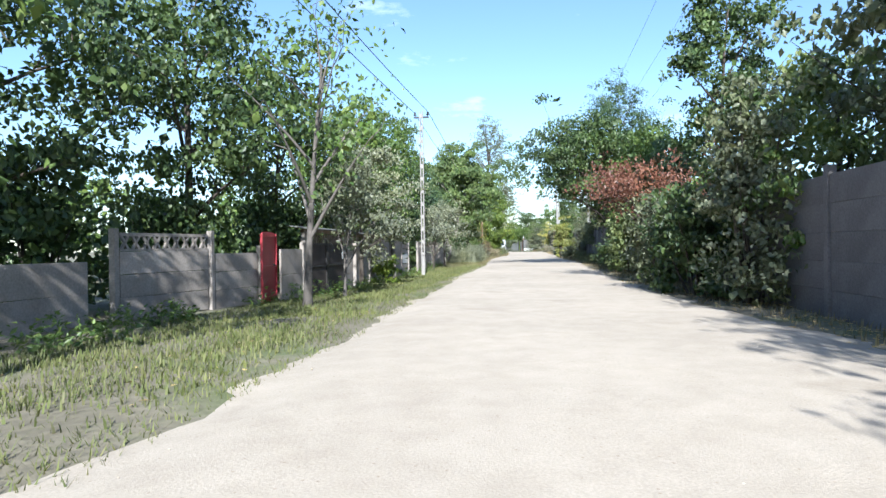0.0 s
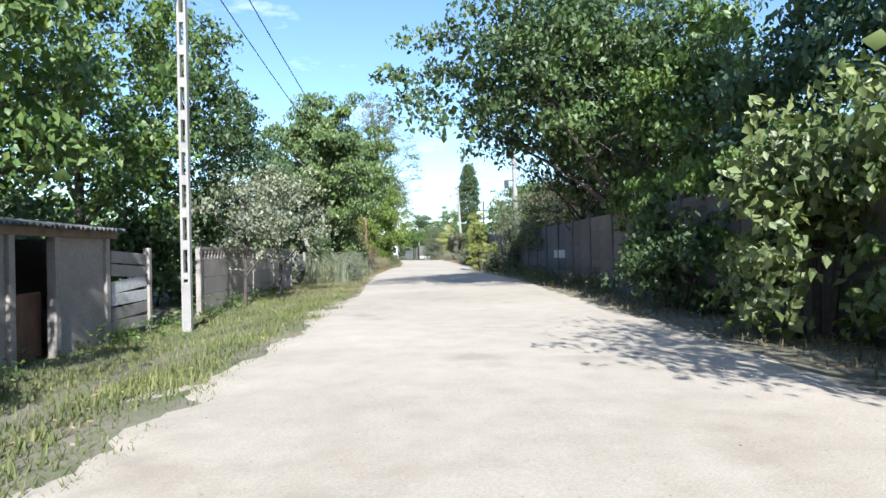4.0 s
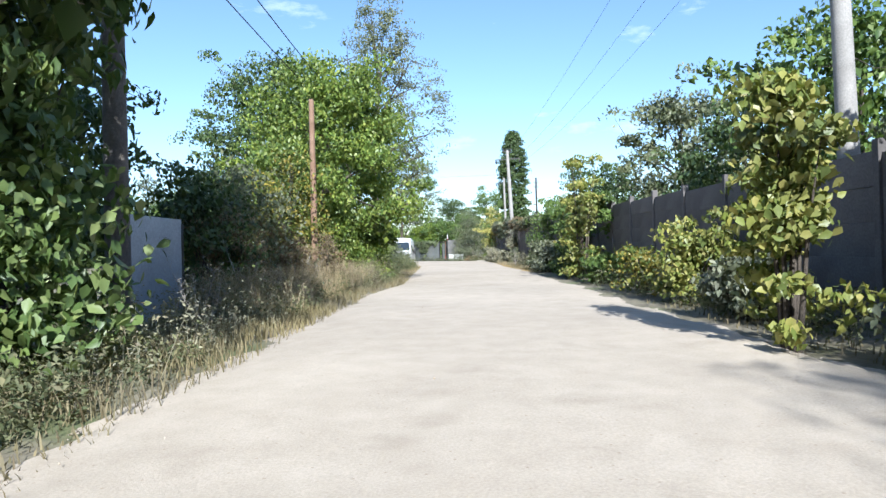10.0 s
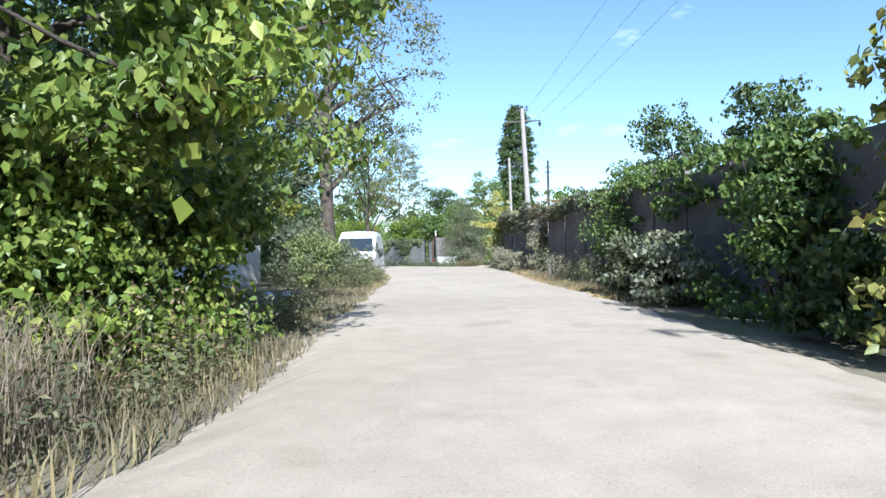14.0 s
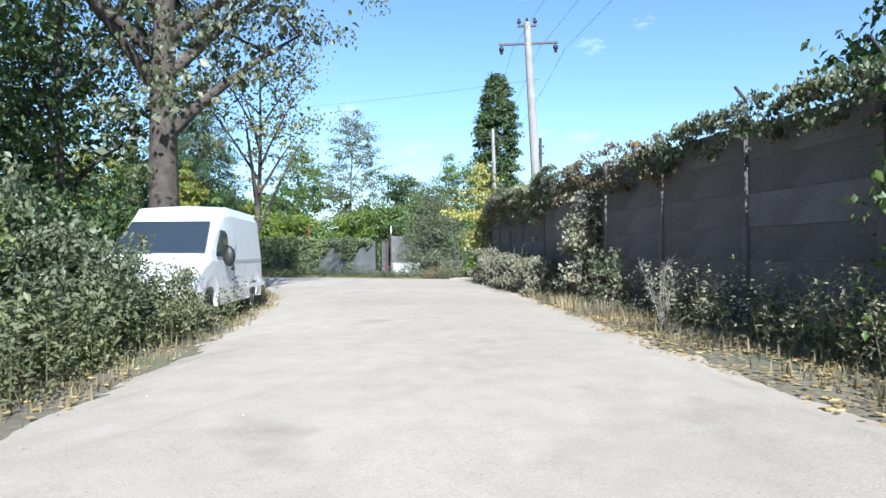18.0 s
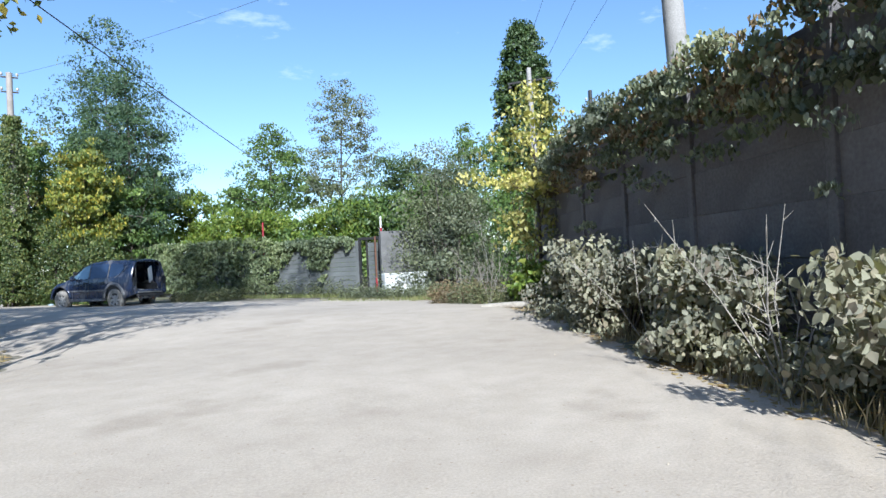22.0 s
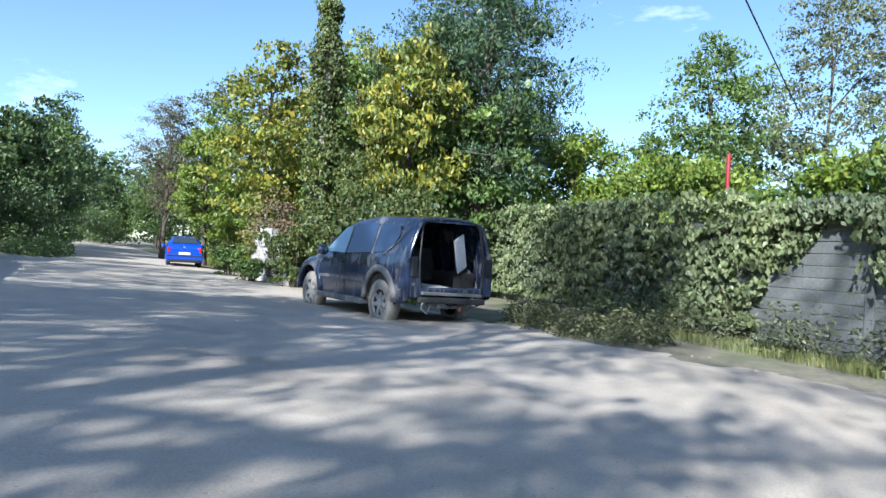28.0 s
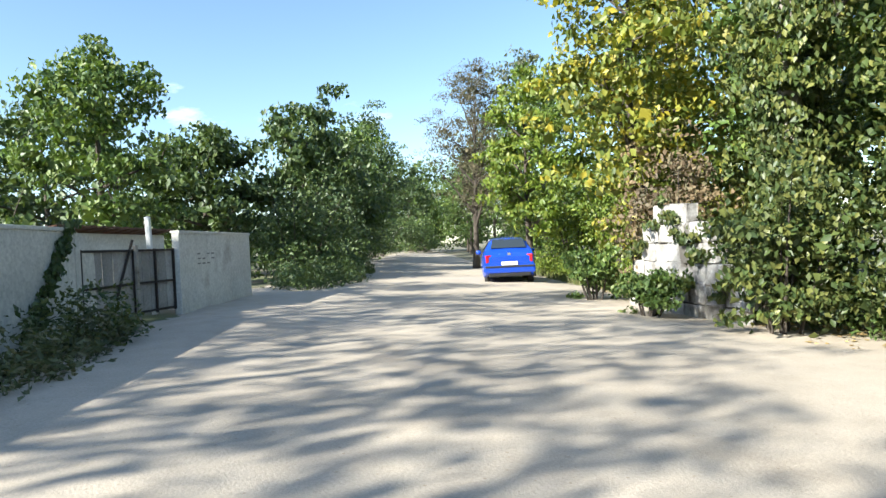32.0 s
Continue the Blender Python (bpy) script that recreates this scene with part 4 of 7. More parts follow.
def car_paint(name, base, rough=0.3, dust=(0.3, 0.27, 0.23), dust_at=0.6, coat=0.6, runs=0.0):
    m, tree_, bsdf = node_material(name)
    _, streak = noise_ramp(tree_, 2.2, ((dust_at, (0, 0, 0)), (dust_at + 0.22, (1, 1, 1))), detail=8)
    _, fine = noise_ramp(tree_, 45.0, ((0.3, (0.85,) * 3), (0.7, (1.08,) * 3)))
    col = mix(tree_, base, dust, streak.outputs["Color"])
    if runs:
        co = tree_.nodes.new("ShaderNodeTexCoord")
        mp = tree_.nodes.new("ShaderNodeMapping")
        mp.inputs["Scale"].default_value = (9.0, 9.0, 0.9)
        nz = tree_.nodes.new("ShaderNodeTexNoise")
        nz.inputs["Scale"].default_value, nz.inputs["Detail"].default_value = 1.6, 6.0
        rp = tree_.nodes.new("ShaderNodeValToRGB")
        rp.color_ramp.elements[0].position, rp.color_ramp.elements[0].color = 0.56, (0, 0, 0, 1)
        rp.color_ramp.elements[1].position, rp.color_ramp.elements[1].color = 0.72, (runs, runs, runs, 1)
        link(tree_, co.outputs["Object"], mp.inputs["Vector"])
        link(tree_, mp.outputs[0], nz.inputs["Vector"])
        link(tree_, nz.outputs["Fac"], rp.inputs["Fac"])
        col = mix(tree_, col, dust, rp.outputs["Color"])
    col = mix(tree_, col, fine.outputs["Color"], 1.0, "MULTIPLY")
    link(tree_, col, bsdf.inputs["Base Color"])
    rr = tree_.nodes.new("ShaderNodeMapRange")
    rr.inputs[3].default_value, rr.inputs[4].default_value = rough, 0.85
    link(tree_, streak.outputs["Color"], rr.inputs[0])
    link(tree_, rr.outputs[0], bsdf.inputs["Roughness"])
    bsdf.inputs["Coat Weight"].default_value = coat
    bsdf.inputs["Coat Roughness"].default_value = 0.12
    return m


VAN_WHITE = car_paint("van_paint", (0.8, 0.8, 0.79), 0.35, (0.62, 0.6, 0.56), 0.58)
SUV_BLUE = car_paint("wreck_paint", (0.02, 0.03, 0.064), 0.12, (0.27, 0.245, 0.215), 0.53, 0.9, 0.5)
SUV_DUSTY = car_paint("dusty_cladding", (0.11, 0.11, 0.115), 0.5, (0.42, 0.38, 0.33), 0.46, 0.2, 0.6)
DUSTY_RIM = surface("dusty_alloy", (0.36, 0.34, 0.31), (0.6, 0.57, 0.52), 5.0, 40.0, 0.6, 0.2, relief=0.05)
HATCH_BLUE = car_paint("hatch_paint", (0.01, 0.055, 0.4), 0.25, (0.05, 0.11, 0.4), 0.62)
TRIM = surface("grey_trim", (0.12, 0.12, 0.12), (0.25, 0.24, 0.22), 4.0, 40.0, 0.75, relief=0.1)
BLACK_PLASTIC = surface("black_plastic", (0.012, 0.012, 0.013), (0.03, 0.03, 0.03), 5.0, 60.0, 0.5, relief=0.1)
CABIN = surface("cabin_lining", (0.02, 0.02, 0.022), (0.05, 0.048, 0.045), 5.0, 30.0, 0.9, relief=0.3)
RIM = surface("alloy", (0.3, 0.29, 0.28), (0.5, 0.49, 0.47), 5.0, 40.0, 0.45, 0.6, relief=0.05)
DUSTY_TYRE = surface("dusty_tyre", (0.2, 0.18, 0.155), (0.46, 0.42, 0.36), 3.0, 40.0, 0.95, relief=0.3)
SEAT_CLOTH = surface("seat_cloth", (0.3, 0.29, 0.27), (0.5, 0.48, 0.45), 6.0, 60.0, 0.95, relief=0.3)
TAIL_RED = surface("tail_lamp", (0.35, 0.01, 0.015), (0.5, 0.02, 0.03), 6.0, 30.0, 0.15, relief=0.0)
glass_m, glass_t, glass_b = node_material("tinted_glass")
glass_b.inputs["Base Color"].default_value = (0.03, 0.04, 0.05, 1)
glass_b.inputs["Roughness"].default_value = 0.06
glass_b.inputs["Specular IOR Level"].default_value = 0.9
# the pale blue base colour paints in the sky's reflection
sky_glass, sg_t, sg_b = node_material("sky_sheen_glass")
sg_b.inputs["Base Color"].default_value = (0.2, 0.31, 0.4, 1)
sg_b.inputs["Roughness"].default_value = 0.05
sg_b.inputs["Specular IOR Level"].default_value = 0.9
blue_glass, bg_t, bg_b = node_material("dark_blue_glass")
bg_b.inputs["Base Color"].default_value = (0.03, 0.05, 0.1, 1)
bg_b.inputs["Roughness"].default_value = 0.08
bg_b.inputs["Specular IOR Level"].default_value = 0.9
clear_m, clear_t, clear_b = node_material("clear_glass")
clear_b.inputs["Base Color"].default_value = (0.75, 0.85, 0.9, 1)
clear_b.inputs["Transmission Weight"].default_value = 1.0
clear_b.inputs["Roughness"].default_value = 0.02


def loft(stations, close=True):
    """Rings of equal count joined into one skin; ends capped."""
    n = len(stations[0])
    v = [p for ring in stations for p in ring]
    f = [(i * n + k, i * n + (k + 1) % n, (i + 1) * n + (k + 1) % n, (i + 1) * n + k) for i in range(len(stations) - 1) for k in range(n)]
    if close:
        f += [tuple(range(n - 1, -1, -1)), tuple((len(stations) - 1) * n + k for k in range(n))]
    bm = bmesh.new()
    vs = [bm.verts.new(p) for p in v]
    for q in f:
        bm.faces.new([vs[i] for i in q])
    bmesh.ops.recalc_face_normals(bm, faces=bm.faces[:])
    return bm


def body_shell(length, width, sill, belt, roof, width_roof, axles, wheel_r, open_rear=False):
    """A car's skin from its side lines: sill, belt and roof heights along y, with arches over the axles."""
    ys = sorted(set([round(v, 3) for v in np.linspace(0, length, 41)] + [round(a + d, 3) for a in axles for d in np.linspace(-wheel_r - 0.08, wheel_r + 0.08, 15)]))
    rings = []
    for y in ys:
        zb = float(np.interp(y, *sill))
        for a in axles:
            d = abs(y - a)
            if d < wheel_r + 0.07:
                zb = max(zb, wheel_r + math.sqrt(max(0.0, (wheel_r + 0.07) ** 2 - d * d)))
        zw, zr = float(np.interp(y, *belt)), float(np.interp(y, *roof))
        zr = max(zr, zw + 0.03)
        tip = min(1.0, (min(y, length - y) + 0.10) / 0.42) ** 0.45
        wb = width / 2 * (0.8 + 0.2 * tip)
        top = width_roof / 2 * (0.84 + 0.16 * tip)
        cab = min(1.0, (zr - zw) / 0.35)
        wt = wb * 0.96 * (1 - cab) + top * cab
        mid = min(zb + 0.45 * (zw - zb), zw - 0.02)
        ring = [(-wb * 0.97, zb), (-wb, mid), (-wb * 0.985, zw), (-wt - 0.02, zw + (zr - zw) * 0.82), (-wt + 0.09, zr - 0.01), (0, zr + 0.02 * cab + 0.01),
                (wt - 0.09, zr - 0.01), (wt + 0.02, zw + (zr - zw) * 0.82), (wb * 0.985, zw), (wb, mid), (wb * 0.97, zb), (0, zb + 0.0)]
        rings.append([(x, y, z) for x, z in ring])
    return loft(rings)


def side_panel_at(points, x_out, thick=0.012):
    """A flat pane with the outline (y, z), standing just proud of the side; leans in with height by x_out(z)."""
    bm = bmesh.new()
    s = 1
    front = [bm.verts.new((x_out(z), y, z)) for y, z in points]
    back = [bm.verts.new((x_out(z) - thick * (1 if x_out(z) > 0 else -1), y, z)) for y, z in points]
    n = len(points)
    bm.faces.new(front)
    bm.faces.new(back[::-1])
    for i in range(n):
        bm.faces.new((front[i], front[(i + 1) % n], back[(i + 1) % n], back[i]))
    bmesh.ops.recalc_face_normals(bm, faces=bm.faces[:])
    return bm


def slab_between(corners, thick, inward):
    """A thin plate with these corners, thickened along inward."""
    bm = bmesh.new()
    a = [bm.verts.new(c) for c in corners]
    b = [bm.verts.new(Vector(c) + Vector(inward) * thick) for c in corners]
    n = len(a)
    bm.faces.new(a)
    bm.faces.new(b[::-1])
    for i in range(n):
        bm.faces.new((a[i], a[(i + 1) % n], b[(i + 1) % n], b[i]))
    bmesh.ops.recalc_face_normals(bm, faces=bm.faces[:])
    return bm


def wheel(parent, x, y, r, w, tyre_mat, spokes=6, rim_mat=None):
    """A tyre with a rounded shoulder and, in it, a spoked rim."""
    s = 1 if x > 0 else -1
    prof = [(-w / 2, r * 0.62), (-w / 2, r * 0.9), (-w / 2 * 0.8, r), (w / 2 * 0.8, r), (w / 2, r * 0.9), (w / 2, r * 0.62)]
    n = 28
    v = [(x + px, y + rr * math.cos(2 * math.pi * k / n), r + rr * math.sin(2 * math.pi * k / n)) for px, rr in prof for k in range(n)]
    f = np.array([(i * n + k, i * n + (k + 1) % n, (i + 1) * n + (k + 1) % n, (i + 1) * n + k) for i in range(5) for k in range(n)])
    hub = thing("wheel", 0, 0, 0, "", "")
    hub.parent = parent
    piece("tyre", v, f, tyre_mat, hub, smooth=True)
    bm = bmesh.new()
    turn = Matrix.Translation((x + s * w * 0.30, y, r)) @ Matrix.Rotation(math.pi / 2, 4, "Y")
    bmesh.ops.create_cone(bm, cap_ends=True, segments=20, radius1=r * 0.2, radius2=r * 0.17, depth=0.05, matrix=turn)
    for k in range(spokes):
        a = 2 * math.pi * k / spokes
        m = Matrix.Translation((x + s * w * 0.28, y, r)) @ Matrix.Rotation(a, 4, "X") @ Matrix.Translation((0, 0, r * 0.39))
        bmesh.ops.create_cube(bm, size=1.0, matrix=m @ Matrix.Diagonal((0.035, r * 0.2, r * 0.5, 1)))
    ring = [[(x + s * w * px, y + r * pr * math.cos(a), r + r * pr * math.sin(a)) for px, pr in ((0.22, 0.58), (0.42, 0.57), (0.46, 0.61), (0.42, 0.65), (0.22, 0.65))] for a in np.linspace(0, 2 * math.pi, 29)]
    part("rim_ring", loft(ring, False), rim_mat or RIM, hub, smooth=True)
    part("rim", bm, rim_mat or RIM, hub)
    bm = bmesh.new()
    bmesh.ops.create_cone(bm, cap_ends=True, segments=24, radius1=r * 0.63, radius2=r * 0.63, depth=0.05, matrix=Matrix.Translation((x, y, r)) @ Matrix.Rotation(math.pi / 2, 4, "Y"))
    part("brake_disc", bm, BLACK_PLASTIC, hub)
    return hub


def mirror_housing(parent, x, y, z, mat, sx=0.16, sz=0.16):
    bm = bmesh.new()
    bmesh.ops.create_uvsphere(bm, u_segments=14, v_segments=9, radius=1.0, matrix=Matrix.Translation((x, y, z)) @ Matrix.Diagonal((sx, 0.075, sz, 1)))
    part("mirror", bm, mat, parent, smooth=True)


# --- white panel van, nose towards the lane's start
VL = 5.1
van = thing("panel_van", -6.06, 107.25, ground(-6, 105), "dusty white panel van parked in weeds beside the lane", "van", turn=180)
# local y runs from the tail (0) to the nose
v_sill = ([0, VL], [0.34, 0.34])
v_belt = ([0, 0.05, 3.3, 4.15, 4.55, 4.95, VL], [1.2, 1.22, 1.22, 1.18, 1.06, 0.86, 0.7])
v_roof = ([0, 0.06, 0.5, 2.6, 3.05, 3.35, 4.22, 4.6, VL], [2.14, 2.24, 2.28, 2.31, 2.25, 2.0, 1.2, 1.08, 0.74])
part("body", body_shell(VL, 1.98, v_sill, v_belt, v_roof, 1.72, (1.0, 4.2), 0.33), VAN_WHITE, van, smooth=False)
van_side = lambda z: 0.99 * (1.0 if z < 1.2 else 1 - 0.115 * (z - 1.2) / 0.9) + 0.012
for s in (-1, 1):
    pane = side_panel_at([(3.05, 1.28), (3.02, 1.72), (3.16, 1.79), (3.42, 1.79), (3.82, 1.42), (3.9, 1.28)], lambda z, s=s: s * van_side(z))
    w_ = part("side_window", pane, glass_m, van)
    part("window_divider", side_panel_at([(3.48, 1.28), (3.48, 1.74), (3.52, 1.72), (3.52, 1.28)], lambda z, s=s: s * (van_side(z) + 0.008)), BLACK_PLASTIC, w_)
    part("door_handle", box_bm(0.03, 0.11, 0.17, pose(s * 1.0, 2.88, 1.08), 0.012), BLACK_PLASTIC, van)
    mirror_housing(van, s * 1.14, 3.62, 1.28, BLACK_PLASTIC, 0.12, 0.2)
    part("rubbing_strip", box_bm(0.02, 2.6, 0.1, pose(s * 0.995, 1.4, 0.62), 0.008), VAN_WHITE, van)
    part("panel_seam", box_bm(0.012, 2.75, 0.008, pose(s * 0.99, 1.4, 1.2), 0.004), TRIM, van)
    part("door_seam", box_bm(0.012, 0.014, 1.35, pose(s * 0.985, 2.72, 1.05), 0.004), TRIM, van)
    bm = bmesh.new()
    bmesh.ops.create_uvsphere(bm, u_segments=14, v_segments=8, radius=1.0, matrix=Matrix.Translation((s * 0.72, 4.86, 0.82)) @ Matrix.Diagonal((0.2, 0.12, 0.12, 1)))
    part("headlight", bm, clear_m, van, smooth=True)
part("windscreen", slab_between([(-0.84, 4.1, 1.35), (0.84, 4.1, 1.35), (0.74, 3.45, 1.955), (-0.74, 3.45, 1.955)], 0.02, (0, 0.55, 0.6)), glass_m, van)
part("bumper", box_bm(1.7, 0.16, 0.26, pose(0, 5.06, 0.48), 0.05), TRIM, van)
part("grille", box_bm(0.9, 0.05, 0.12, pose(0, 5.04, 0.74), 0.02), BLACK_PLASTIC, van)
for x in (-0.82, 0.82):
    for y in (1.0, 4.2):
        wheel(van, x, y, 0.33, 0.2, BLACK_RUBBER, 5)

# --- wrecked dark blue off-road car without its tailgate
SL = 4.15
suv_turn = 70.6
suv = thing("wrecked_car", -12.97, 134.56, ground(-15, 134.5) - 0.05, "dusty wrecked dark blue off-road car missing its tailgate", "car", turn=suv_turn)
suv.scale = (1.1, 1.1, 1.2)
s_sill = ([0, 0.5, 3.95, SL], [0.5, 0.36, 0.36, 0.42])
s_belt = ([0, 0.1, 2.6, 3.25, 3.85, 4.05, SL], [1.1, 1.12, 1.08, 1.04, 0.95, 0.78, 0.66])
s_roof = ([0.0, 0.12, 0.5, 1.6, 2.3, 2.75, 3.4, 3.9, SL], [1.69, 1.73, 1.77, 1.79, 1.73, 1.54, 1.07, 0.98, 0.7])
SW = 1.84


def suv_rings(inner=0.0):
    rings = []
    ys = sorted(set([round(v, 3) for v in np.linspace(0.06, SL, 38)] + [round(a + d, 3) for a in (0.92, 3.62) for d in np.linspace(-0.47, 0.47, 15)]))
    for y in ys:
        zb = float(np.interp(y, *s_sill))
        for a in (0.92, 3.62):
            d = abs(y - a)
            if d < 0.44:
                zb = max(zb, 0.43 + math.sqrt(0.44 ** 2 - d * d))
        zw, zr = float(np.interp(y, *s_belt)), float(np.interp(y, *s_roof))
        zr = max(zr, zw + 0.03)
        tip = min(1.0, (min(y + 0.25, SL - y) + 0.10) / 0.5) ** 0.5
        wb = SW / 2 * (0.91 + 0.09 * tip)
        cab = min(1.0, (zr - zw) / 0.35)
        wt = wb * 0.96 * (1 - cab) + 0.66 * cab
        flare = 0.035 * max(0.0, 1 - min(abs(y - 0.92), abs(y - 3.62)) / 0.56) ** 0.5
        mid = min(zb + 0.45 * (zw - zb), zw - 0.02)
        ring = [(-wb * 0.97 - flare, zb), (-wb - flare * 0.6, mid), (-wb * 0.985, zw), (-wt - 0.03, zw + (zr - zw) * 0.85), (-wt + 0.1, zr - 0.005), (0, zr + 0.02 * cab + 0.01),
                (wt - 0.1, zr - 0.005), (wt + 0.03, zw + (zr - zw) * 0.85), (wb * 0.985, zw), (wb + flare * 0.6, mid), (wb * 0.97 + flare, zb)]
        rings.append([(x, y, z) for x, z in ring])
    return rings


def rounded(ring, times=2):
    """Corner cutting that keeps the two ends."""
    for _ in range(times):
        q = [ring[0]]
        for a, b in zip(ring[:-1], ring[1:]):
            a, b = Vector(a), Vector(b)
            q += [a * 0.8 + b * 0.2, a * 0.2 + b * 0.8]
        ring = q + [ring[-1]]
    return ring


rings = [rounded(ring) for ring in suv_rings()]
n_r = len(rings[0])
bm = bmesh.new()
vs = [[bm.verts.new(p) for p in ring] for ring in rings]
for i in range(len(rings) - 1):
    for k in range(n_r - 1):
        bm.faces.new((vs[i][k], vs[i][k + 1], vs[i + 1][k + 1], vs[i + 1][k]))
bm.faces.new(vs[-1])
bmesh.ops.recalc_face_normals(bm, faces=bm.faces[:])
bmesh.ops.solidify(bm, geom=bm.faces[:], thickness=0.025)
part("body", bm, SUV_BLUE, suv, smooth=True)
suv_side = lambda z: 0.92 * (1.0 if z < 1.08 else 1 - 0.235 * (z - 1.08) / 0.62) + 0.008
for s in (-1, 1):
    for pts in ([(0.66, 1.2), (0.5, 1.44), (0.56, 1.6), (1.18, 1.64), (1.18, 1.16)], [(1.26, 1.16), (1.26, 1.64), (2.12, 1.63), (2.12, 1.13)], [(2.2, 1.13), (2.2, 1.62), (2.42, 1.58), (3.0, 1.14)]):
        w_ = part("side_window", side_panel_at(pts, lambda z, s=s: s * suv_side(z)), sky_glass if pts[0][0] > 2 else blue_glass, suv)
    for y in (1.22, 2.16):
        part("pillar_strip", side_panel_at([(y - 0.016, 1.14), (y - 0.016, 1.6), (y + 0.016, 1.6), (y + 0.016, 1.14)], lambda z, s=s: s * (suv_side(z) + 0.004)), SUV_DUSTY, suv)
    part("side_moulding", box_bm(0.03, 1.75, 0.06, pose(s * 0.93, 2.28, 0.7), 0.012), SUV_DUSTY, suv)
    part("running_board", box_bm(0.2, 1.74, 0.1, pose(s * 0.9, 2.27, 0.36), 0.03), SUV_DUSTY, suv)
    for y in (1.45, 2.32):
        part("door_handle", box_bm(0.035, 0.2, 0.05, pose(s * 0.925, y, 0.98), 0.015), BLACK_PLASTIC, suv)
    for y in (1.22, 2.16):
        part("door_seam", box_bm(0.01, 0.012, 0.62, pose(s * 0.925, y, 0.76), 0.003), BLACK_PLASTIC, suv)
    v, f = tube([(s * suv_side(1.12), 0.86, 1.13), (s * suv_side(1.35), 0.5, 1.35), (s * suv_side(1.6), 0.3, 1.6)], [0.007] * 3, 5)
    piece("pillar_seam", v, f, SUV_DUSTY, suv)
    for k in range(4):
        part("vent_slat", box_bm(0.015, 0.09, 0.022, pose(s * 0.905, 0.3, 0.62 + 0.045 * k), 0.005), SUV_DUSTY, suv)
    mirror_housing(suv, s * 1.03, 2.86, 1.16, SUV_BLUE, 0.12, 0.1)
    # arch flares
    for ya in (0.92, 3.62):
        arc = []
        for a in np.linspace(-0.02, math.pi + 0.02, 19):
            c, w = math.cos(a), math.sin(a)
            arc.append([(s * px, ya + pr * c, 0.43 + pr * w) for px, pr in ((0.88, 0.43), (0.955, 0.435), (0.97, 0.45), (0.965, 0.51), (0.94, 0.545), (0.88, 0.55))])
        part("arch_flare", loft(arc), SUV_DUSTY if ya < 1 else SUV_BLUE, suv, smooth=True)
    part("wheel_house", box_bm(0.36, 1.02, 0.42, pose(s * 0.7, 0.94, 0.68), 0.08), CABIN, suv)
    part("lamp_recess", box_bm(0.12, 0.05, 0.3, pose(s * 0.8, 0.04, 0.98), 0.02), BLACK_PLASTIC, suv)
    v, f = tube([(s * 0.66, 0.045, 0.62), (s * 0.69, 0.045, 1.08), (s * 0.62, 0.1, 1.6), (s * 0.54, 0.1, 1.68)], [0.018] * 4, 6)
    piece("tailgate_seal", v, f, BLACK_PLASTIC, suv, smooth=True)
    part("rear_quarter", slab_between([(s * 0.9, 0.04, 0.52), (s * 0.9, 0.04, 1.1), (s * 0.68, 0.05, 1.1), (s * 0.66, 0.05, 0.52)], 0.03, (0, 1, 0)), SUV_BLUE, suv)
part("roof_lip", box_bm(1.16, 0.06, 0.035, pose(0, 0.1, 1.68), 0.015), SUV_BLUE, suv)
part("floor_pan", box_bm(1.6, 3.2, 0.06, pose(0, 1.7, 0.52), 0.01), CABIN, suv)
part("load_sill", box_bm(1.36, 0.12, 0.12, pose(0, 0.08, 0.6), 0.03), SUV_BLUE, suv)
part("bumper_bar", box_bm(1.4, 0.08, 0.09, pose(0, 0.0, 0.46, 0, 2), 0.025), CABIN, suv, "bare dusty bumper beam")
part("bulkhead", box_bm(1.5, 0.08, 1.0, pose(0, 3.1, 0.9), 0.02), CABIN, suv)
part("windscreen", slab_between([(-0.7, 3.32, 1.17), (0.7, 3.32, 1.17), (0.56, 2.74, 1.575), (-0.56, 2.74, 1.575)], 0.015, (0, 0.5, 0.6)), glass_m, suv)
for x in (-0.36, 0.36):
    bm = box_bm(0.5, 0.14, 0.62, pose(x, 1.45, 0.98, -14), 0.06)
    part("seat_back", bm, CABIN, suv)
for k in range(3):
    part("crash_beam", box_bm(1.3 - 0.16 * k, 0.06, 0.05, pose(0.03 * k, 0.02 + 0.03 * k, 0.56 - 0.1 * k, 0, random.uniform(-3, 3), 0), 0.012), RUST if k == 1 else TRIM, suv)
for k in range(7):
    part("torn_bracket", box_bm(random.uniform(0.06, 0.2), 0.04, random.uniform(0.05, 0.16), pose(-0.66 + k * 0.21, 0.03, random.uniform(0.3, 0.5), random.uniform(-20, 20), random.uniform(-25, 25), random.uniform(-20, 20)), 0.012), (CABIN, RUST, TRIM)[k % 3], suv)
v, f = tube([(-0.62, 0.0, 0.5), (-0.7, -0.06, 0.36), (-0.6, -0.08, 0.28), (-0.5, -0.05, 0.4)], [0.012] * 4, 6)
piece("hanging_cable", v, f, RIM, suv)
part("torn_lining", box_bm(0.26, 0.03, 0.62, pose(0.4, 0.35, 1.2, 14, -28, 8), 0.012), WHITE_PAINT, suv, "hanging torn pale lining")
part("crumpled_cloth", box_bm(0.7, 0.4, 0.12, pose(-0.1, 0.45, 0.62, 6, 4, 12), 0.05), SEAT_CLOTH, suv)
part("bonnet_seam", box_bm(1.3, 0.012, 0.012, pose(0, 3.42, 1.06), 0.003), BLACK_PLASTIC, suv)
for x in (-0.79, 0.79):
    for y in (0.92, 3.62):
        wheel(suv, x, y, 0.37, 0.24, DUSTY_TYRE, 7, DUSTY_RIM)

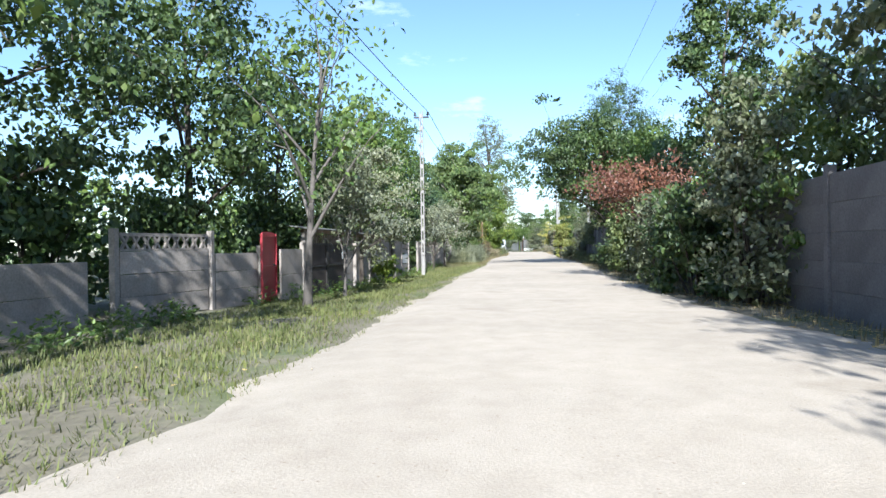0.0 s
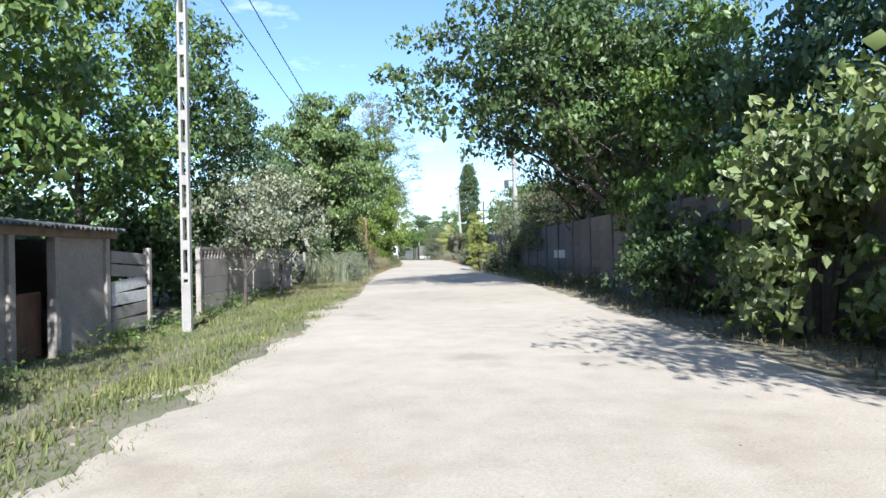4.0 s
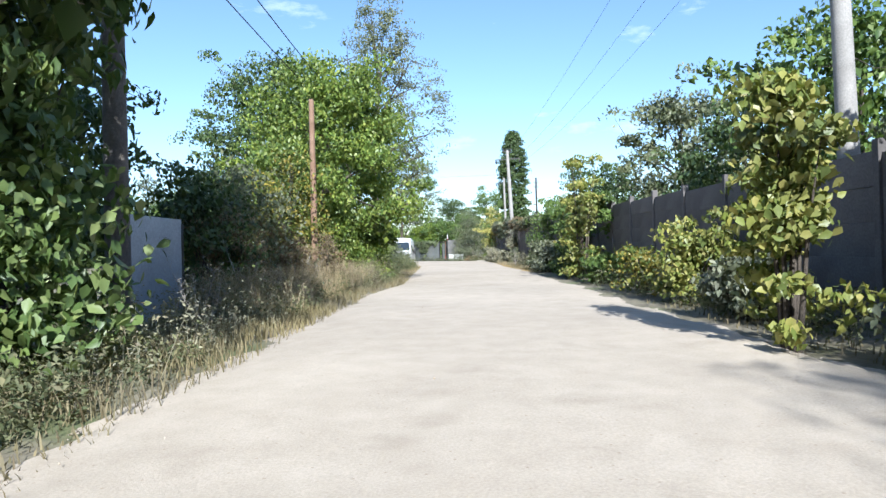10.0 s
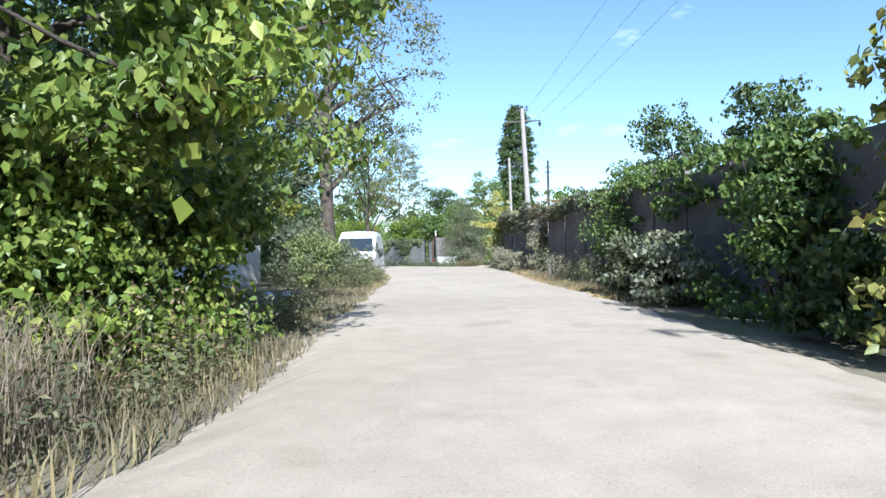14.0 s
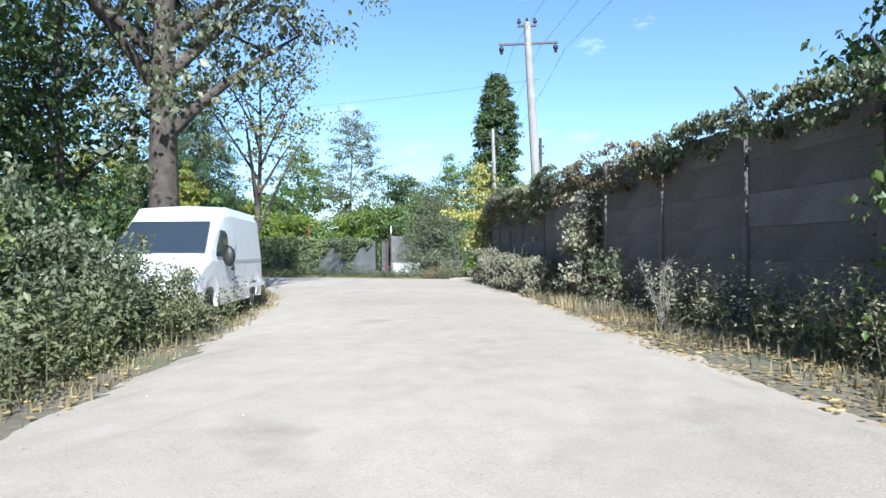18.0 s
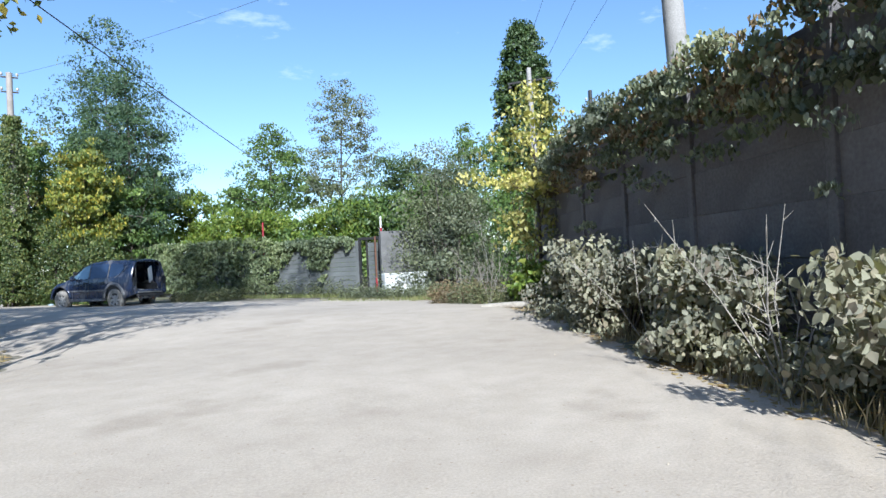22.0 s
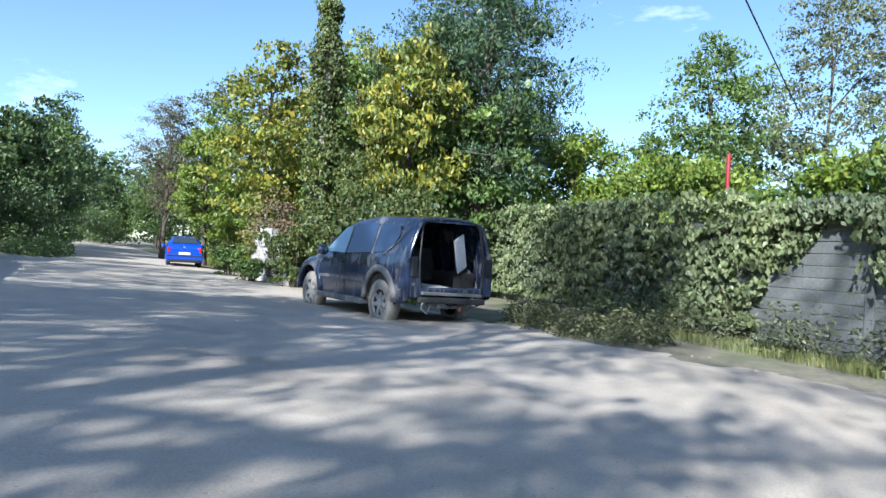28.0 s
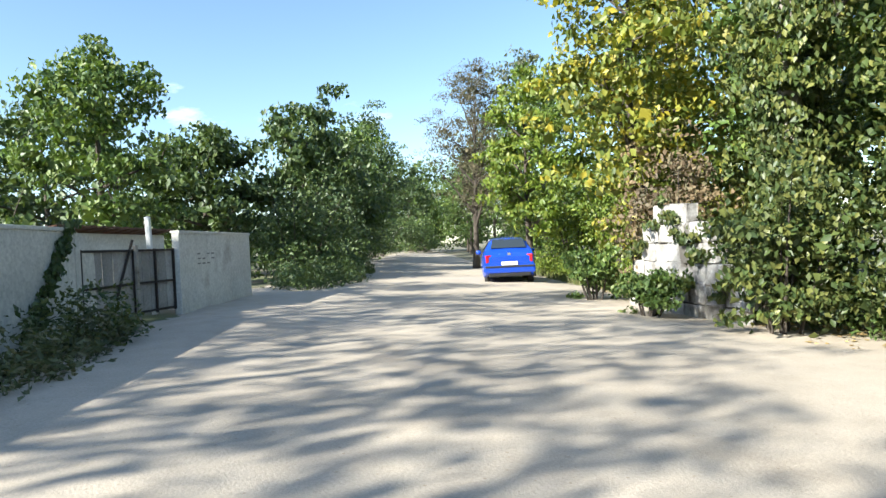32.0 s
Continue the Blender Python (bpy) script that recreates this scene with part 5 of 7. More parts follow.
# --- bright blue hatchback seen from behind
CL = 3.85
hatch_turn = 57.0
hatch = thing("hatchback_car", -32.7, 142.5, ground(-34, 143) - 0.02, "bright blue hatchback parked at the edge of the lane", "car", turn=hatch_turn)
hatch.scale = (1.0, 1.0, 1.04)
h_sill = ([0, 0.4, 3.5, CL], [0.34, 0.24, 0.24, 0.3])
h_belt = ([0, 0.06, 0.3, 2.4, 3.0, 3.6, CL], [0.82, 0.9, 0.93, 0.9, 0.86, 0.72, 0.55])
h_roof = ([0.0, 0.1, 0.28, 0.62, 1.6, 2.2, 2.95, 3.6, CL], [0.86, 0.98, 1.1, 1.37, 1.43, 1.38, 0.94, 0.76, 0.58])
part("body", body_shell(CL, 1.65, h_sill, h_belt, h_roof, 1.16, (0.72, 3.15), 0.29), HATCH_BLUE, hatch)
part("rear_window", slab_between([(-0.55, 0.25, 1.115), (0.55, 0.25, 1.115), (0.48, 0.57, 1.37), (-0.48, 0.57, 1.37)], 0.02, (0, -0.7, 0.5)), glass_m, hatch)
hatch_side = lambda z: 0.81 * (1.0 if z < 0.92 else 1 - 0.3 * (z - 0.92) / 0.46) + 0.01
for s in (-1, 1):
    for pts in ([(0.62, 1.0), (0.85, 1.3), (1.4, 1.34), (1.4, 0.98)], [(1.48, 0.98), (1.48, 1.34), (2.05, 1.31), (2.6, 0.98)]):
        part("side_window", side_panel_at(pts, lambda z, s=s: s * hatch_side(z)), glass_m, hatch)
    part("tail_lamp", box_bm(0.2, 0.12, 0.24, pose(s * 0.64, 0.06, 0.8, 0, 0, -s * 18), 0.04), TAIL_RED, hatch)
    mirror_housing(hatch, s * 0.92, 2.35, 0.98, HATCH_BLUE, 0.1, 0.08)
part("rear_bumper", box_bm(1.6, 0.16, 0.26, pose(0, 0.03, 0.5), 0.06), HATCH_BLUE, hatch)
part("bumper_strip", box_bm(1.5, 0.03, 0.05, pose(0, -0.06, 0.57), 0.01), BLACK_PLASTIC, hatch)
part("under_skirt", box_bm(1.3, 0.2, 0.14, pose(0, 0.08, 0.34), 0.03), BLACK_PLASTIC, hatch)
part("number_plate", box_bm(0.5, 0.015, 0.11, pose(0, -0.058, 0.66), 0.004), WHITE_PAINT, hatch)
part("badge", box_bm(0.1, 0.02, 0.1, pose(0, 0.03, 0.93), 0.03), RIM, hatch)
for x in (-0.69, 0.69):
    for y in (0.72, 3.15):
        wheel(hatch, x, y, 0.29, 0.17, BLACK_RUBBER, 6)

# ---------------------------------------------------------------- left side: gates, shed, broken slats, posts
red_gate = thing("metal_gate", fence_x(16.5), 16.5, ground(-7, 16.5), "closed dark red sheet-metal garden gate between concrete posts", "gate", turn=7)
red_gate.scale = (1.0, 1.06, 1.05)
part("sheet", box_bm(0.03, 1.22, 1.76, pose(0, 0, 0.9), 0.008), RED_PAINT, red_gate)
for z in (0.14, 0.95, 1.74):
    part("rail", box_bm(0.05, 1.22, 0.05, pose(0.03, 0, z), 0.008), RED_PAINT, red_gate)
for y in (-0.6, 0.6):
    part("stile", box_bm(0.05, 0.05, 1.74, pose(0.03, y, 0.93), 0.008), RED_PAINT, red_gate)
bm = bmesh.new()
bmesh.ops.create_cone(bm, cap_ends=True, segments=20, radius1=0.6, radius2=0.6, depth=0.03, matrix=Matrix.Translation((0, 0, 1.78)) @ Matrix.Rotation(math.pi / 2, 4, "Y") @ Matrix.Diagonal((0.12, 1, 1, 1)))
part("arched_top", bm, RED_PAINT, red_gate)
part("latch", box_bm(0.04, 0.12, 0.05, pose(0.06, 0.34, 0.98), 0.01), DARK_METAL, red_gate)

RUSTY_SHEET = surface("dark_rusty_sheet", (0.035, 0.028, 0.026), (0.085, 0.066, 0.056), 1.4, 30.0, 0.75, 0.2, relief=0.35, stain=(0.13, 0.085, 0.06), stain_at=0.64)
dark_gate = thing("yard_gate", fence_x(21.2), 21.2, ground(-7, 21.2), "tall dark rusty double yard gate under a narrow roof", "gate")
dark_gate.scale = (1.0, 1.0, 1.13)
for side in (-1, 1):
    leaf = thing("gate_leaf", 0, 0, 0, "", "")
    leaf.parent = dark_gate
    leaf.matrix_basis = pose(0, side * 1.02, 0, 0, 0, side * 1.5)
    part("lower_sheet", box_bm(0.02, 1.94, 0.72, pose(0, 0, 0.5), 0.005), RUSTY_SHEET, leaf)
    part("upper_sheet", box_bm(0.02, 1.94, 0.62, pose(-0.006, 0, 1.2), 0.005), RUSTY_SHEET, leaf)
    for z in (0.12, 0.87, 1.53):
        part("rail", box_bm(0.045, 1.98, 0.05, pose(0.02, 0, z), 0.008), DARK_METAL, leaf)
    for y in (-0.96, 0.96):
        part("stile", box_bm(0.05, 0.05, 1.5, pose(0.024, y, 0.83), 0.008), DARK_METAL, leaf)
    for k in range(9):
        part("slat", box_bm(0.02, 0.09, 0.3 + random.uniform(-0.06, 0.04), pose(-0.012, -0.86 + k * 0.215, 1.68, random.uniform(-3, 3)), 0.005), WOOD, leaf)
for y in (-2.1, 2.1):
    part("post", box_bm(0.14, 0.13, 1.95, pose(0, y, 0.95), 0.015), CONCRETE, dark_gate)
part("lintel", box_bm(0.12, 4.4, 0.1, pose(0, 0, 1.9), 0.012), WOOD, dark_gate)
part("roof_sheet", box_bm(0.7, 4.7, 0.03, pose(-0.1, 0, 2.0, 0, 7, 0), 0.008), TRIM, dark_gate)
plate = part("notice_plate", box_bm(0.012, 0.16, 0.3, pose(0.06, 1.75, 1.2), 0.004), WHITE_PAINT, dark_gate, "small white plate with dark bars")
bm = bmesh.new()
for k in range(3):
    box_bm(0.004, 0.09, 0.035, pose(0.068, 1.75, 1.28 - 0.08 * k), bm=bm)
part("bars", bm, BLACK_PLASTIC, plate)

shed = thing("shed", -8.0, 30.2, ground(-7, 30.2), "low concrete panel shed with corrugated roof and rusty door", "shed")
shed.scale = (1.0, 1.0, 1.16)
for y0, y1 in ((-5.6, -3.6), (-3.5, -1.5), (-1.4, 0.2), (1.5, 3.0)):
    part("wall_panel", box_bm(0.09, y1 - y0, 1.75, pose(0.75, (y0 + y1) / 2, 0.86), 0.012), CONCRETE, shed)
for y in (-5.65, -3.55, -1.45, 0.28, 1.42, 3.06):
    part("post", box_bm(0.15, 0.14, 1.85, pose(0.78, y, 0.9), 0.015), CONCRETE, shed)
part("rusty_door", box_bm(0.03, 0.86, 0.9, pose(0.62, 1.0, 0.5, 0, 0, 9), 0.008), RUST, shed, "rusty red sheet leaning in the open doorway")
part("back_wall", box_bm(0.1, 8.7, 1.9, pose(-1.2, -1.3, 0.92), 0.012), CONCRETE, shed)
for y in (-5.62, 3.04):
    part("side_wall", box_bm(1.9, 0.1, 1.75, pose(-0.25, y, 0.86), 0.012), CONCRETE, shed)
u = np.linspace(-5.95, 3.4, 150)
rv = []
for dz in (0.0, -0.012):
    for x, z in ((1.05, 1.86), (-1.4, 2.12)):
        rv += [(x, y, z + dz + 0.028 * math.sin(y * 2 * math.pi / 0.15)) for y in u]
n_u = len(u)
rf = [(i, i + 1, n_u + i + 1, n_u + i) for i in range(n_u - 1)] + [(2 * n_u + i, 3 * n_u + i, 3 * n_u + i + 1, 2 * n_u + i + 1) for i in range(n_u - 1)]
piece("roof_sheet", rv, np.array(rf), TRIM, shed, "grey corrugated sheet roof", smooth=True)
part("roof_beam", box_bm(0.1, 9.2, 0.12, pose(0.84, -1.25, 1.78), 0.012), WOOD, shed)
for k in range(6):
    part("board", box_bm(0.03, 1.5, 0.2, pose(0.8, 4.0, 0.25 + k * 0.23, random.uniform(-3, 3), 0, 0), 0.006), WHITE_PLASTER if k in (2, 3) else CONCRETE, shed, "loose grey board")
part("post", box_bm(0.13, 0.13, 1.6, pose(0.8, 4.85, 0.78), 0.015), CONCRETE, shed)

slats = thing("broken_fence", -7.0, 50.4, 0, "collapsed grey slats leaning at the end of the panel fence", "fence")
for k in range(5):
    part("slat", box_bm(0.05, 1.9, 0.2, pose(random.uniform(-0.1, 0.1), 0.0, 0.2 + 0.27 * k, random.uniform(-9, 9), random.uniform(-12, 12), random.uniform(-6, 6)), 0.01), CONCRETE, slats)
part("post", box_bm(0.12, 0.12, 1.5, pose(0, 1.1, 0.72, 5), 0.012), CONCRETE, slats)

# rust; its darkness on the mesh fence also holds the trees' shade
DARK_RUST = surface("dark_rust", (0.022, 0.017, 0.014), (0.055, 0.04, 0.032), 2.0, 40.0, 0.85, 0.1, relief=0.3)
mesh_fence = thing("mesh_fence", -6.95, 55.0, 0, "rusty mesh fence on concrete posts, coloured dark for the trees' shade", "fence")
for y in (-1.6, 4.6):
    p = part("post", box_bm(0.15, 0.15, 1.75, pose(0.05, y, 0.82), 0.012), POLE_CONCRETE if y == 4.6 else CONCRETE, mesh_fence)
bm = bmesh.new()
for k in range(62):
    box_bm(0.008, 0.008, 1.35, pose(0, -1.6 + k * 0.1, 0.78), bm=bm)
for k in range(14):
    box_bm(0.008, 6.2, 0.008, pose(0.006, 1.5, 0.12 + k * 0.1), bm=bm)
part("wire_mesh", bm, DARK_RUST, mesh_fence)
# sheets run on past the post to fill the shaded gap with dark
for k in range(4):
    part("shade_sheet", box_bm(0.02, 2.3, 1.5 + 0.04 * (k % 2), pose(-0.12, -0.4 + k * 2.32, 0.76, 0, 0, (-1) ** k * 0.6), 0.004), DARK_RUST, mesh_fence, "rusty sheet behind the mesh, darkened and extended to stand for shade")

SHEET_GREY = surface("grey_sheet", (0.34, 0.36, 0.4), (0.46, 0.48, 0.52), 1.2, 30.0, 0.5, 0.3, relief=0.1)
panel_w = thing("metal_sheet_wall", -7.55, 67.4, 0, "pale grey sheet-metal wall panel overgrown with weeds", "wall")
part("sheet", box_bm(0.04, 2.2, 2.1, pose(0, 0, 1.04), 0.01), SHEET_GREY, panel_w)
for y in (-1.12, 1.12):
    part("post", box_bm(0.1, 0.1, 2.0, pose(-0.02, y, 1.0), 0.01), DARK_METAL, panel_w)

white_wall = thing("white_wall", -9.6, 95.2, 0, "whitewashed garden wall in the shade of trees", "wall", turn=-3)
part("wall_face", box_bm(0.14, 8.4, 1.6, pose(0, 0, 0.85), 0.02), WHITE_PLASTER, white_wall)
part("plinth", box_bm(0.2, 8.4, 0.16, pose(0, 0, 0.06), 0.02), CONCRETE, white_wall)

# ---------------------------------------------------------------- block fence at the bend
FA, FB = Vector((-2.85, 134.6)), Vector((-18.0, 144.1))
fdir = (FB - FA).normalized()
fence_turn = math.degrees(math.atan2(-fdir.x, fdir.y))
zf = -0.2
BLOCK = surface("grey_block", (0.1, 0.108, 0.105), (0.165, 0.17, 0.165), 1.5, 30.0, 0.9, relief=0.4, random_piece=0.1)
block_fence = thing("wall_north", FA.x, FA.y, zf, "long grey concrete board fence half covered by creeper", "fence", kind="structure", turn=fence_turn)
block_fence.scale = (1.2, 1.25, 1.34)
board_mesh = bpy.data.meshes.new("board")
bm = box_bm(0.07, 2.3, 0.152, bevel=0.012)
bm.to_mesh(board_mesh)
bm.free()
board_mesh.materials.append(BLOCK)
for k in range(6):
    for r in range(11):
        b = new("board", board_mesh)
        b.parent = block_fence
        b.matrix_basis = pose(random.uniform(-0.006, 0.006), 1.0 + 1.2 + k * 2.4, 0.08 + r * 0.158, 0, random.uniform(-1, 1), 0)
    part("post", box_bm(0.13, 0.12, 1.84, pose(0, 1.0 + k * 2.4, 0.9), 0.012), BLOCK, block_fence)
# gate frame with an open leaf
gate = thing("garden_gate", FA.x, FA.y, zf, "dark steel gate frame with grey boards standing ajar", "gate", turn=fence_turn)
gate.scale = (1.2, 1.25, 1.34)
for y in (0.02, 0.9):
    part("frame_post", box_bm(0.09, 0.09, 1.86, pose(0, y, 0.92), 0.01), DARK_METAL, gate)
part("frame_head", box_bm(0.09, 0.97, 0.09, pose(0, 0.46, 1.87), 0.01), DARK_METAL, gate)
for r in range(11):
    part("board", box_bm(0.05, 0.48, 0.145, pose(0.03, 0.31, 0.12 + r * 0.153), 0.01), BLOCK, gate)
part("leaf_stile", box_bm(0.06, 0.06, 1.75, pose(0.02, 0.6, 0.93), 0.01), DARK_METAL, gate)
part("threshold", box_bm(0.16, 0.9, 0.08, pose(0.05, 0.46, 0.03), 0.015), RUST, gate)


def striped_post(x, y, h, bands, label, r=0.045):
    root = thing("marker_post", x, y, zf - 0.02, label, "post")
    z = 0.0
    for k, (dz, mat) in enumerate(bands):
        v, f = tube([(0, 0, z), (0, 0, z + dz)], [r, r], 10)
        piece("band", v, f, mat, root, smooth=True)
        z += dz
    return root


striped_post(-2.75, 134.2, 3.5, ((0.75, WHITE_PAINT), (0.75, RED_PAINT), (1.22, WHITE_PAINT), (0.22, RED_PAINT), (0.5, WHITE_PAINT)), "red and white striped steel post by the gate")
striped_post(-3.05, 134.5, 2.6, ((0.75, RED_PAINT), (1.85, RUST)), "rusty post with a red painted foot by the gate")
striped_post(-8.93, 138.37, 3.7, ((0.95, RED_PAINT), (0.65, WHITE_PAINT), (0.75, RED_PAINT), (0.6, WHITE_PAINT), (0.75, RED_PAINT)), "red and white banded post standing in the creeper", 0.04)
GREY_RENDER = surface("grey_render", (0.1, 0.098, 0.094), (0.175, 0.17, 0.164), 1.6, 24.0, 0.92, relief=0.4, stain=(0.26, 0.25, 0.24), stain_at=0.66)
grey_wall = thing("render_wall", -1.2, 133.9, zf, "bare grey rendered wall section beside the gate", "wall", turn=-68)
part("wall_face", box_bm(0.24, 3.7, 2.75, pose(0, 0.18, 1.35), 0.02), GREY_RENDER, grey_wall)
white_block = thing("concrete_barrier", -1.8, 132.9, zf, "white painted concrete barrier block in the grass", "barrier", turn=-68)
part("block", box_bm(0.5, 1.9, 0.98, pose(0, 0.05, 0.46), 0.04), WHITE_PAINT, white_block)

# ---------------------------------------------------------------- wall and gate past the bend


def along(a, b):
    d = Vector(b) - Vector(a)
    return d.length, math.degrees(math.atan2(-d.x, d.y))


def plaster_wall(a, b, h, label, mat, segs=1):
    length, turn = along(a, b)
    zc = ground((a[0] + b[0]) / 2, (a[1] + b[1]) / 2)
    root = thing("plaster_wall", a[0], a[1], zc, label, "wall", turn=turn)
    for k in range(segs):
        part("wall_panel", box_bm(0.13, length / segs - 0.012, h, pose(0, length * (k + 0.5) / segs, h / 2 - 0.05), 0.015), mat, root)
    part("coping", box_bm(0.17, length, 0.05, pose(0, length / 2, h - 0.03), 0.012), mat, root)
    return root


PALE_WALL = surface("pale_render", (0.58, 0.56, 0.5), (0.72, 0.7, 0.64), 0.9, 22.0, 0.9, relief=0.25, stain=(0.34, 0.3, 0.25), stain_at=0.62)
plaster_wall((-16.6, 126.0), (-26.45, 130.85), 1.44, "long pale rendered wall beside the lane", PALE_WALL, 4)
far_wall = plaster_wall((-28.5, 132.4), (-31.3, 134.25), 1.45, "pale panel wall with faint old lettering marks past the gate", PALE_WALL, 3)
bm = bmesh.new()
for k in range(4):
    for dz in (0.0, 0.09, 0.18):
        if (k + round(dz * 10)) % 4 != 3:
            box_bm(0.006, 0.12, 0.025, pose(0.068, 0.75 + k * 0.2, 0.85 + dz), bm=bm)
part("faded_marks", bm, TRIM, far_wall)
ltg, ltn = along((-26.55, 130.95), (-27.8, 131.7))
GATE_BOARD = surface("grey_boards", (0.27, 0.255, 0.235), (0.42, 0.4, 0.37), 2.0, 30.0, 0.9, relief=0.3, random_piece=0.15)
yard_gate = thing("yard_gate", -26.55, 130.95, ground(-27.5, 131.5), "double yard gate of grey boards in a dark steel frame", "gate", turn=ltn)
for y0, w_, turn, brace in ((0.0, ltg, 0, True), (ltg, 0.98, -12, False)):
    leaf = thing("gate_leaf", 0, 0, 0, "", "")
    leaf.parent = yard_gate
    leaf.matrix_basis = pose(0, y0, 0, 0, 0, turn)
    n_b = 5
    for k in range(n_b):
        part("board", box_bm(0.02, w_ / n_b - 0.012, 1.0 + random.uniform(-0.02, 0.02), pose(-0.03, w_ * (k + 0.5) / n_b, 0.6), 0.004), GATE_BOARD, leaf)
    for z in (0.12, 0.58, 1.1):
        part("rail", box_bm(0.035, w_, 0.035, pose(0, w_ / 2, z), 0.006), DARK_RUST, leaf)
    for y in (0.02, w_ - 0.02) if brace else (0.02, w_ / 2, w_ - 0.02):
        part("stile", box_bm(0.035, 0.035, 1.05, pose(0.004, y, 0.6), 0.006), DARK_RUST, leaf)
    if brace:
        part("brace", box_bm(0.03, 0.035, 1.05, pose(0.012, w_ * 0.78, 0.82, -32), 0.006), DARK_RUST, leaf)
part("tall_post", box_bm(0.08, 0.08, 1.72, pose(-0.2, ltg + 0.98, 0.82, 4), 0.012), WHITE_PAINT, yard_gate, "thin white post leaning beside the gate")
part("gate_post", box_bm(0.06, 0.07, 1.2, pose(0.03, ltg, 0.58), 0.01), PALE_BARK, yard_gate, "pale worn wooden stop post")
end = thing("wall_end", -26.45, 130.85, ground(-26.45, 130.85), "sloping end of the pale rendered wall", "wall", turn=along((-16.6, 126.0), (-26.45, 130.85))[1])
part("wall_panel", loft([[(-0.065, y, -0.05), (0.065, y, -0.05), (0.065, y, h), (-0.065, y, h)] for y, h in ((0.005, 1.38), (0.25, 1.3), (0.5, 1.12), (0.52, 0.9))]), PALE_WALL, end)
roof_tiles = thing("tile_roof", -29.3, 131.6, ground(-28, 131.6) + 1.42, "low red tiled roof edge behind the gate", "roof", turn=ltn)
for k in range(22):
    part("tile", box_bm(0.5, 0.17, 0.035, pose(-0.3, -1.6 + k * 0.18, 0.05 + 0.01 * (k % 2), 0, -12, 0), 0.008), RUST, roof_tiles)
part("lean_to_wall", box_bm(0.12, 3.9, 1.3, pose(-0.3, 0.3, -0.64), 0.02), PALE_WALL, roof_tiles)
ruin = thing("ruined_wall", -26.2, 140.9, ground(-24.5, 140.2) - 0.05, "flaking white ruined wall overgrown with bushes", "wall", turn=-111)
FLAKED = surface("flaking_whitewash", (0.24, 0.22, 0.2), (0.62, 0.6, 0.57), 2.6, 24.0, 0.95, relief=0.6, depth=0.02, stain=(0.16, 0.145, 0.125), stain_at=0.52)
rr = np.random.default_rng(5)
for r, (y0, y1) in enumerate(((0.2, 3.4), (0.3, 3.4), (0.5, 3.2), (0.7, 3.1), (1.0, 2.7), (1.25, 2.1))):
    y = y0 + (0.0 if r % 2 else -0.18)
    while y < y1:
        ln = rr.uniform(0.42, 0.56)
        b = box_bm(0.24, ln - 0.02, 0.34 + rr.uniform(-0.02, 0.02), pose(rr.normal(0, 0.02), y + ln / 2, 0.15 + r * 0.345, 0, rr.normal(0, 1.5), rr.normal(0, 2)), 0.03)
        for vert in b.verts:
            vert.co += Vector(rr.normal(0, 0.012, 3))
        part("block", b, FLAKED, ruin)
        y += ln

# ---------------------------------------------------------------- undergrowth


def left_x(y):
    return float(np.interp(y, [p[1] for p in LEFT_EDGE[:15]], [p[0] for p in LEFT_EDGE[:15]]))


def right_x(y):
    return float(np.interp(y, [p[1] for p in RIGHT_EDGE[:13]], [p[0] for p in RIGHT_EDGE[:13]]))


def blades(points, height, rng, wide=0.012, bend=0.35, short=False):
    """One bent blade of grass at each point."""
    n = len(points)
    az = rng.uniform(0, 2 * np.pi, n)
    h = height * rng.uniform(0.4, 1.25, n)
    d = np.stack([np.cos(az), np.sin(az), np.zeros(n)], 1)
    s = np.stack([-np.sin(az), np.cos(az), np.zeros(n)], 1) * (wide * rng.uniform(0.6, 1.4, n))[:, None]
    lean = d * (h * bend * rng.uniform(0.2, 1.2, n))[:, None]
    up = np.array([0, 0, 1.0])
    mid = points + lean * 0.35 + up * (h * 0.6)[:, None]
    tip = points + lean + up * h[:, None]
    if short:
        v = np.stack([points - s, points + s, tip], 1).reshape(-1, 3)
        return v, (np.arange(n) * 3)[:, None] + np.array([[0, 1, 2]])
    v = np.stack([points - s, points + s, mid + s * 0.7, mid - s * 0.7, tip], 1).reshape(-1, 3)
    i = np.arange(n) * 5
    f = np.concatenate([np.stack([i, i + 1, i + 2], 1), np.stack([i, i + 2, i + 3], 1), np.stack([i + 3, i + 2, i + 4], 1)])
    return v, f


def strip(y0, y1, side, off0, off1, n, rng, thin=1.0):
    """Points on the verge between two distances from the lane's edge, thicker away from it."""
    y = rng.uniform(y0, y1, n)
    u = rng.uniform(0, 1, n) ** (1 / thin)
    off = off0 + (off1 - off0) * u
    edge = np.array([left_x(a) if side < 0 else right_x(a) for a in y])
    x = edge + side * off
    patch = np.sin(x * 2.1 + 0.7 * y) * np.cos(y * 1.3 - x) + rng.normal(0, 0.6, n) > -0.55
    x, y = x[patch], y[patch]
    return np.stack([x, y, [ground(a, b) - 0.02 for a, b in zip(x, y)]], 1)


def grass(name, pts, height, mat, label, rng, wide=0.012, bend=0.35, short=False):
    v, f = blades(pts, height, rng, wide, bend, short)
    return tagged(piece(name, v, f, mat, kind="stuff"), label, "grass")


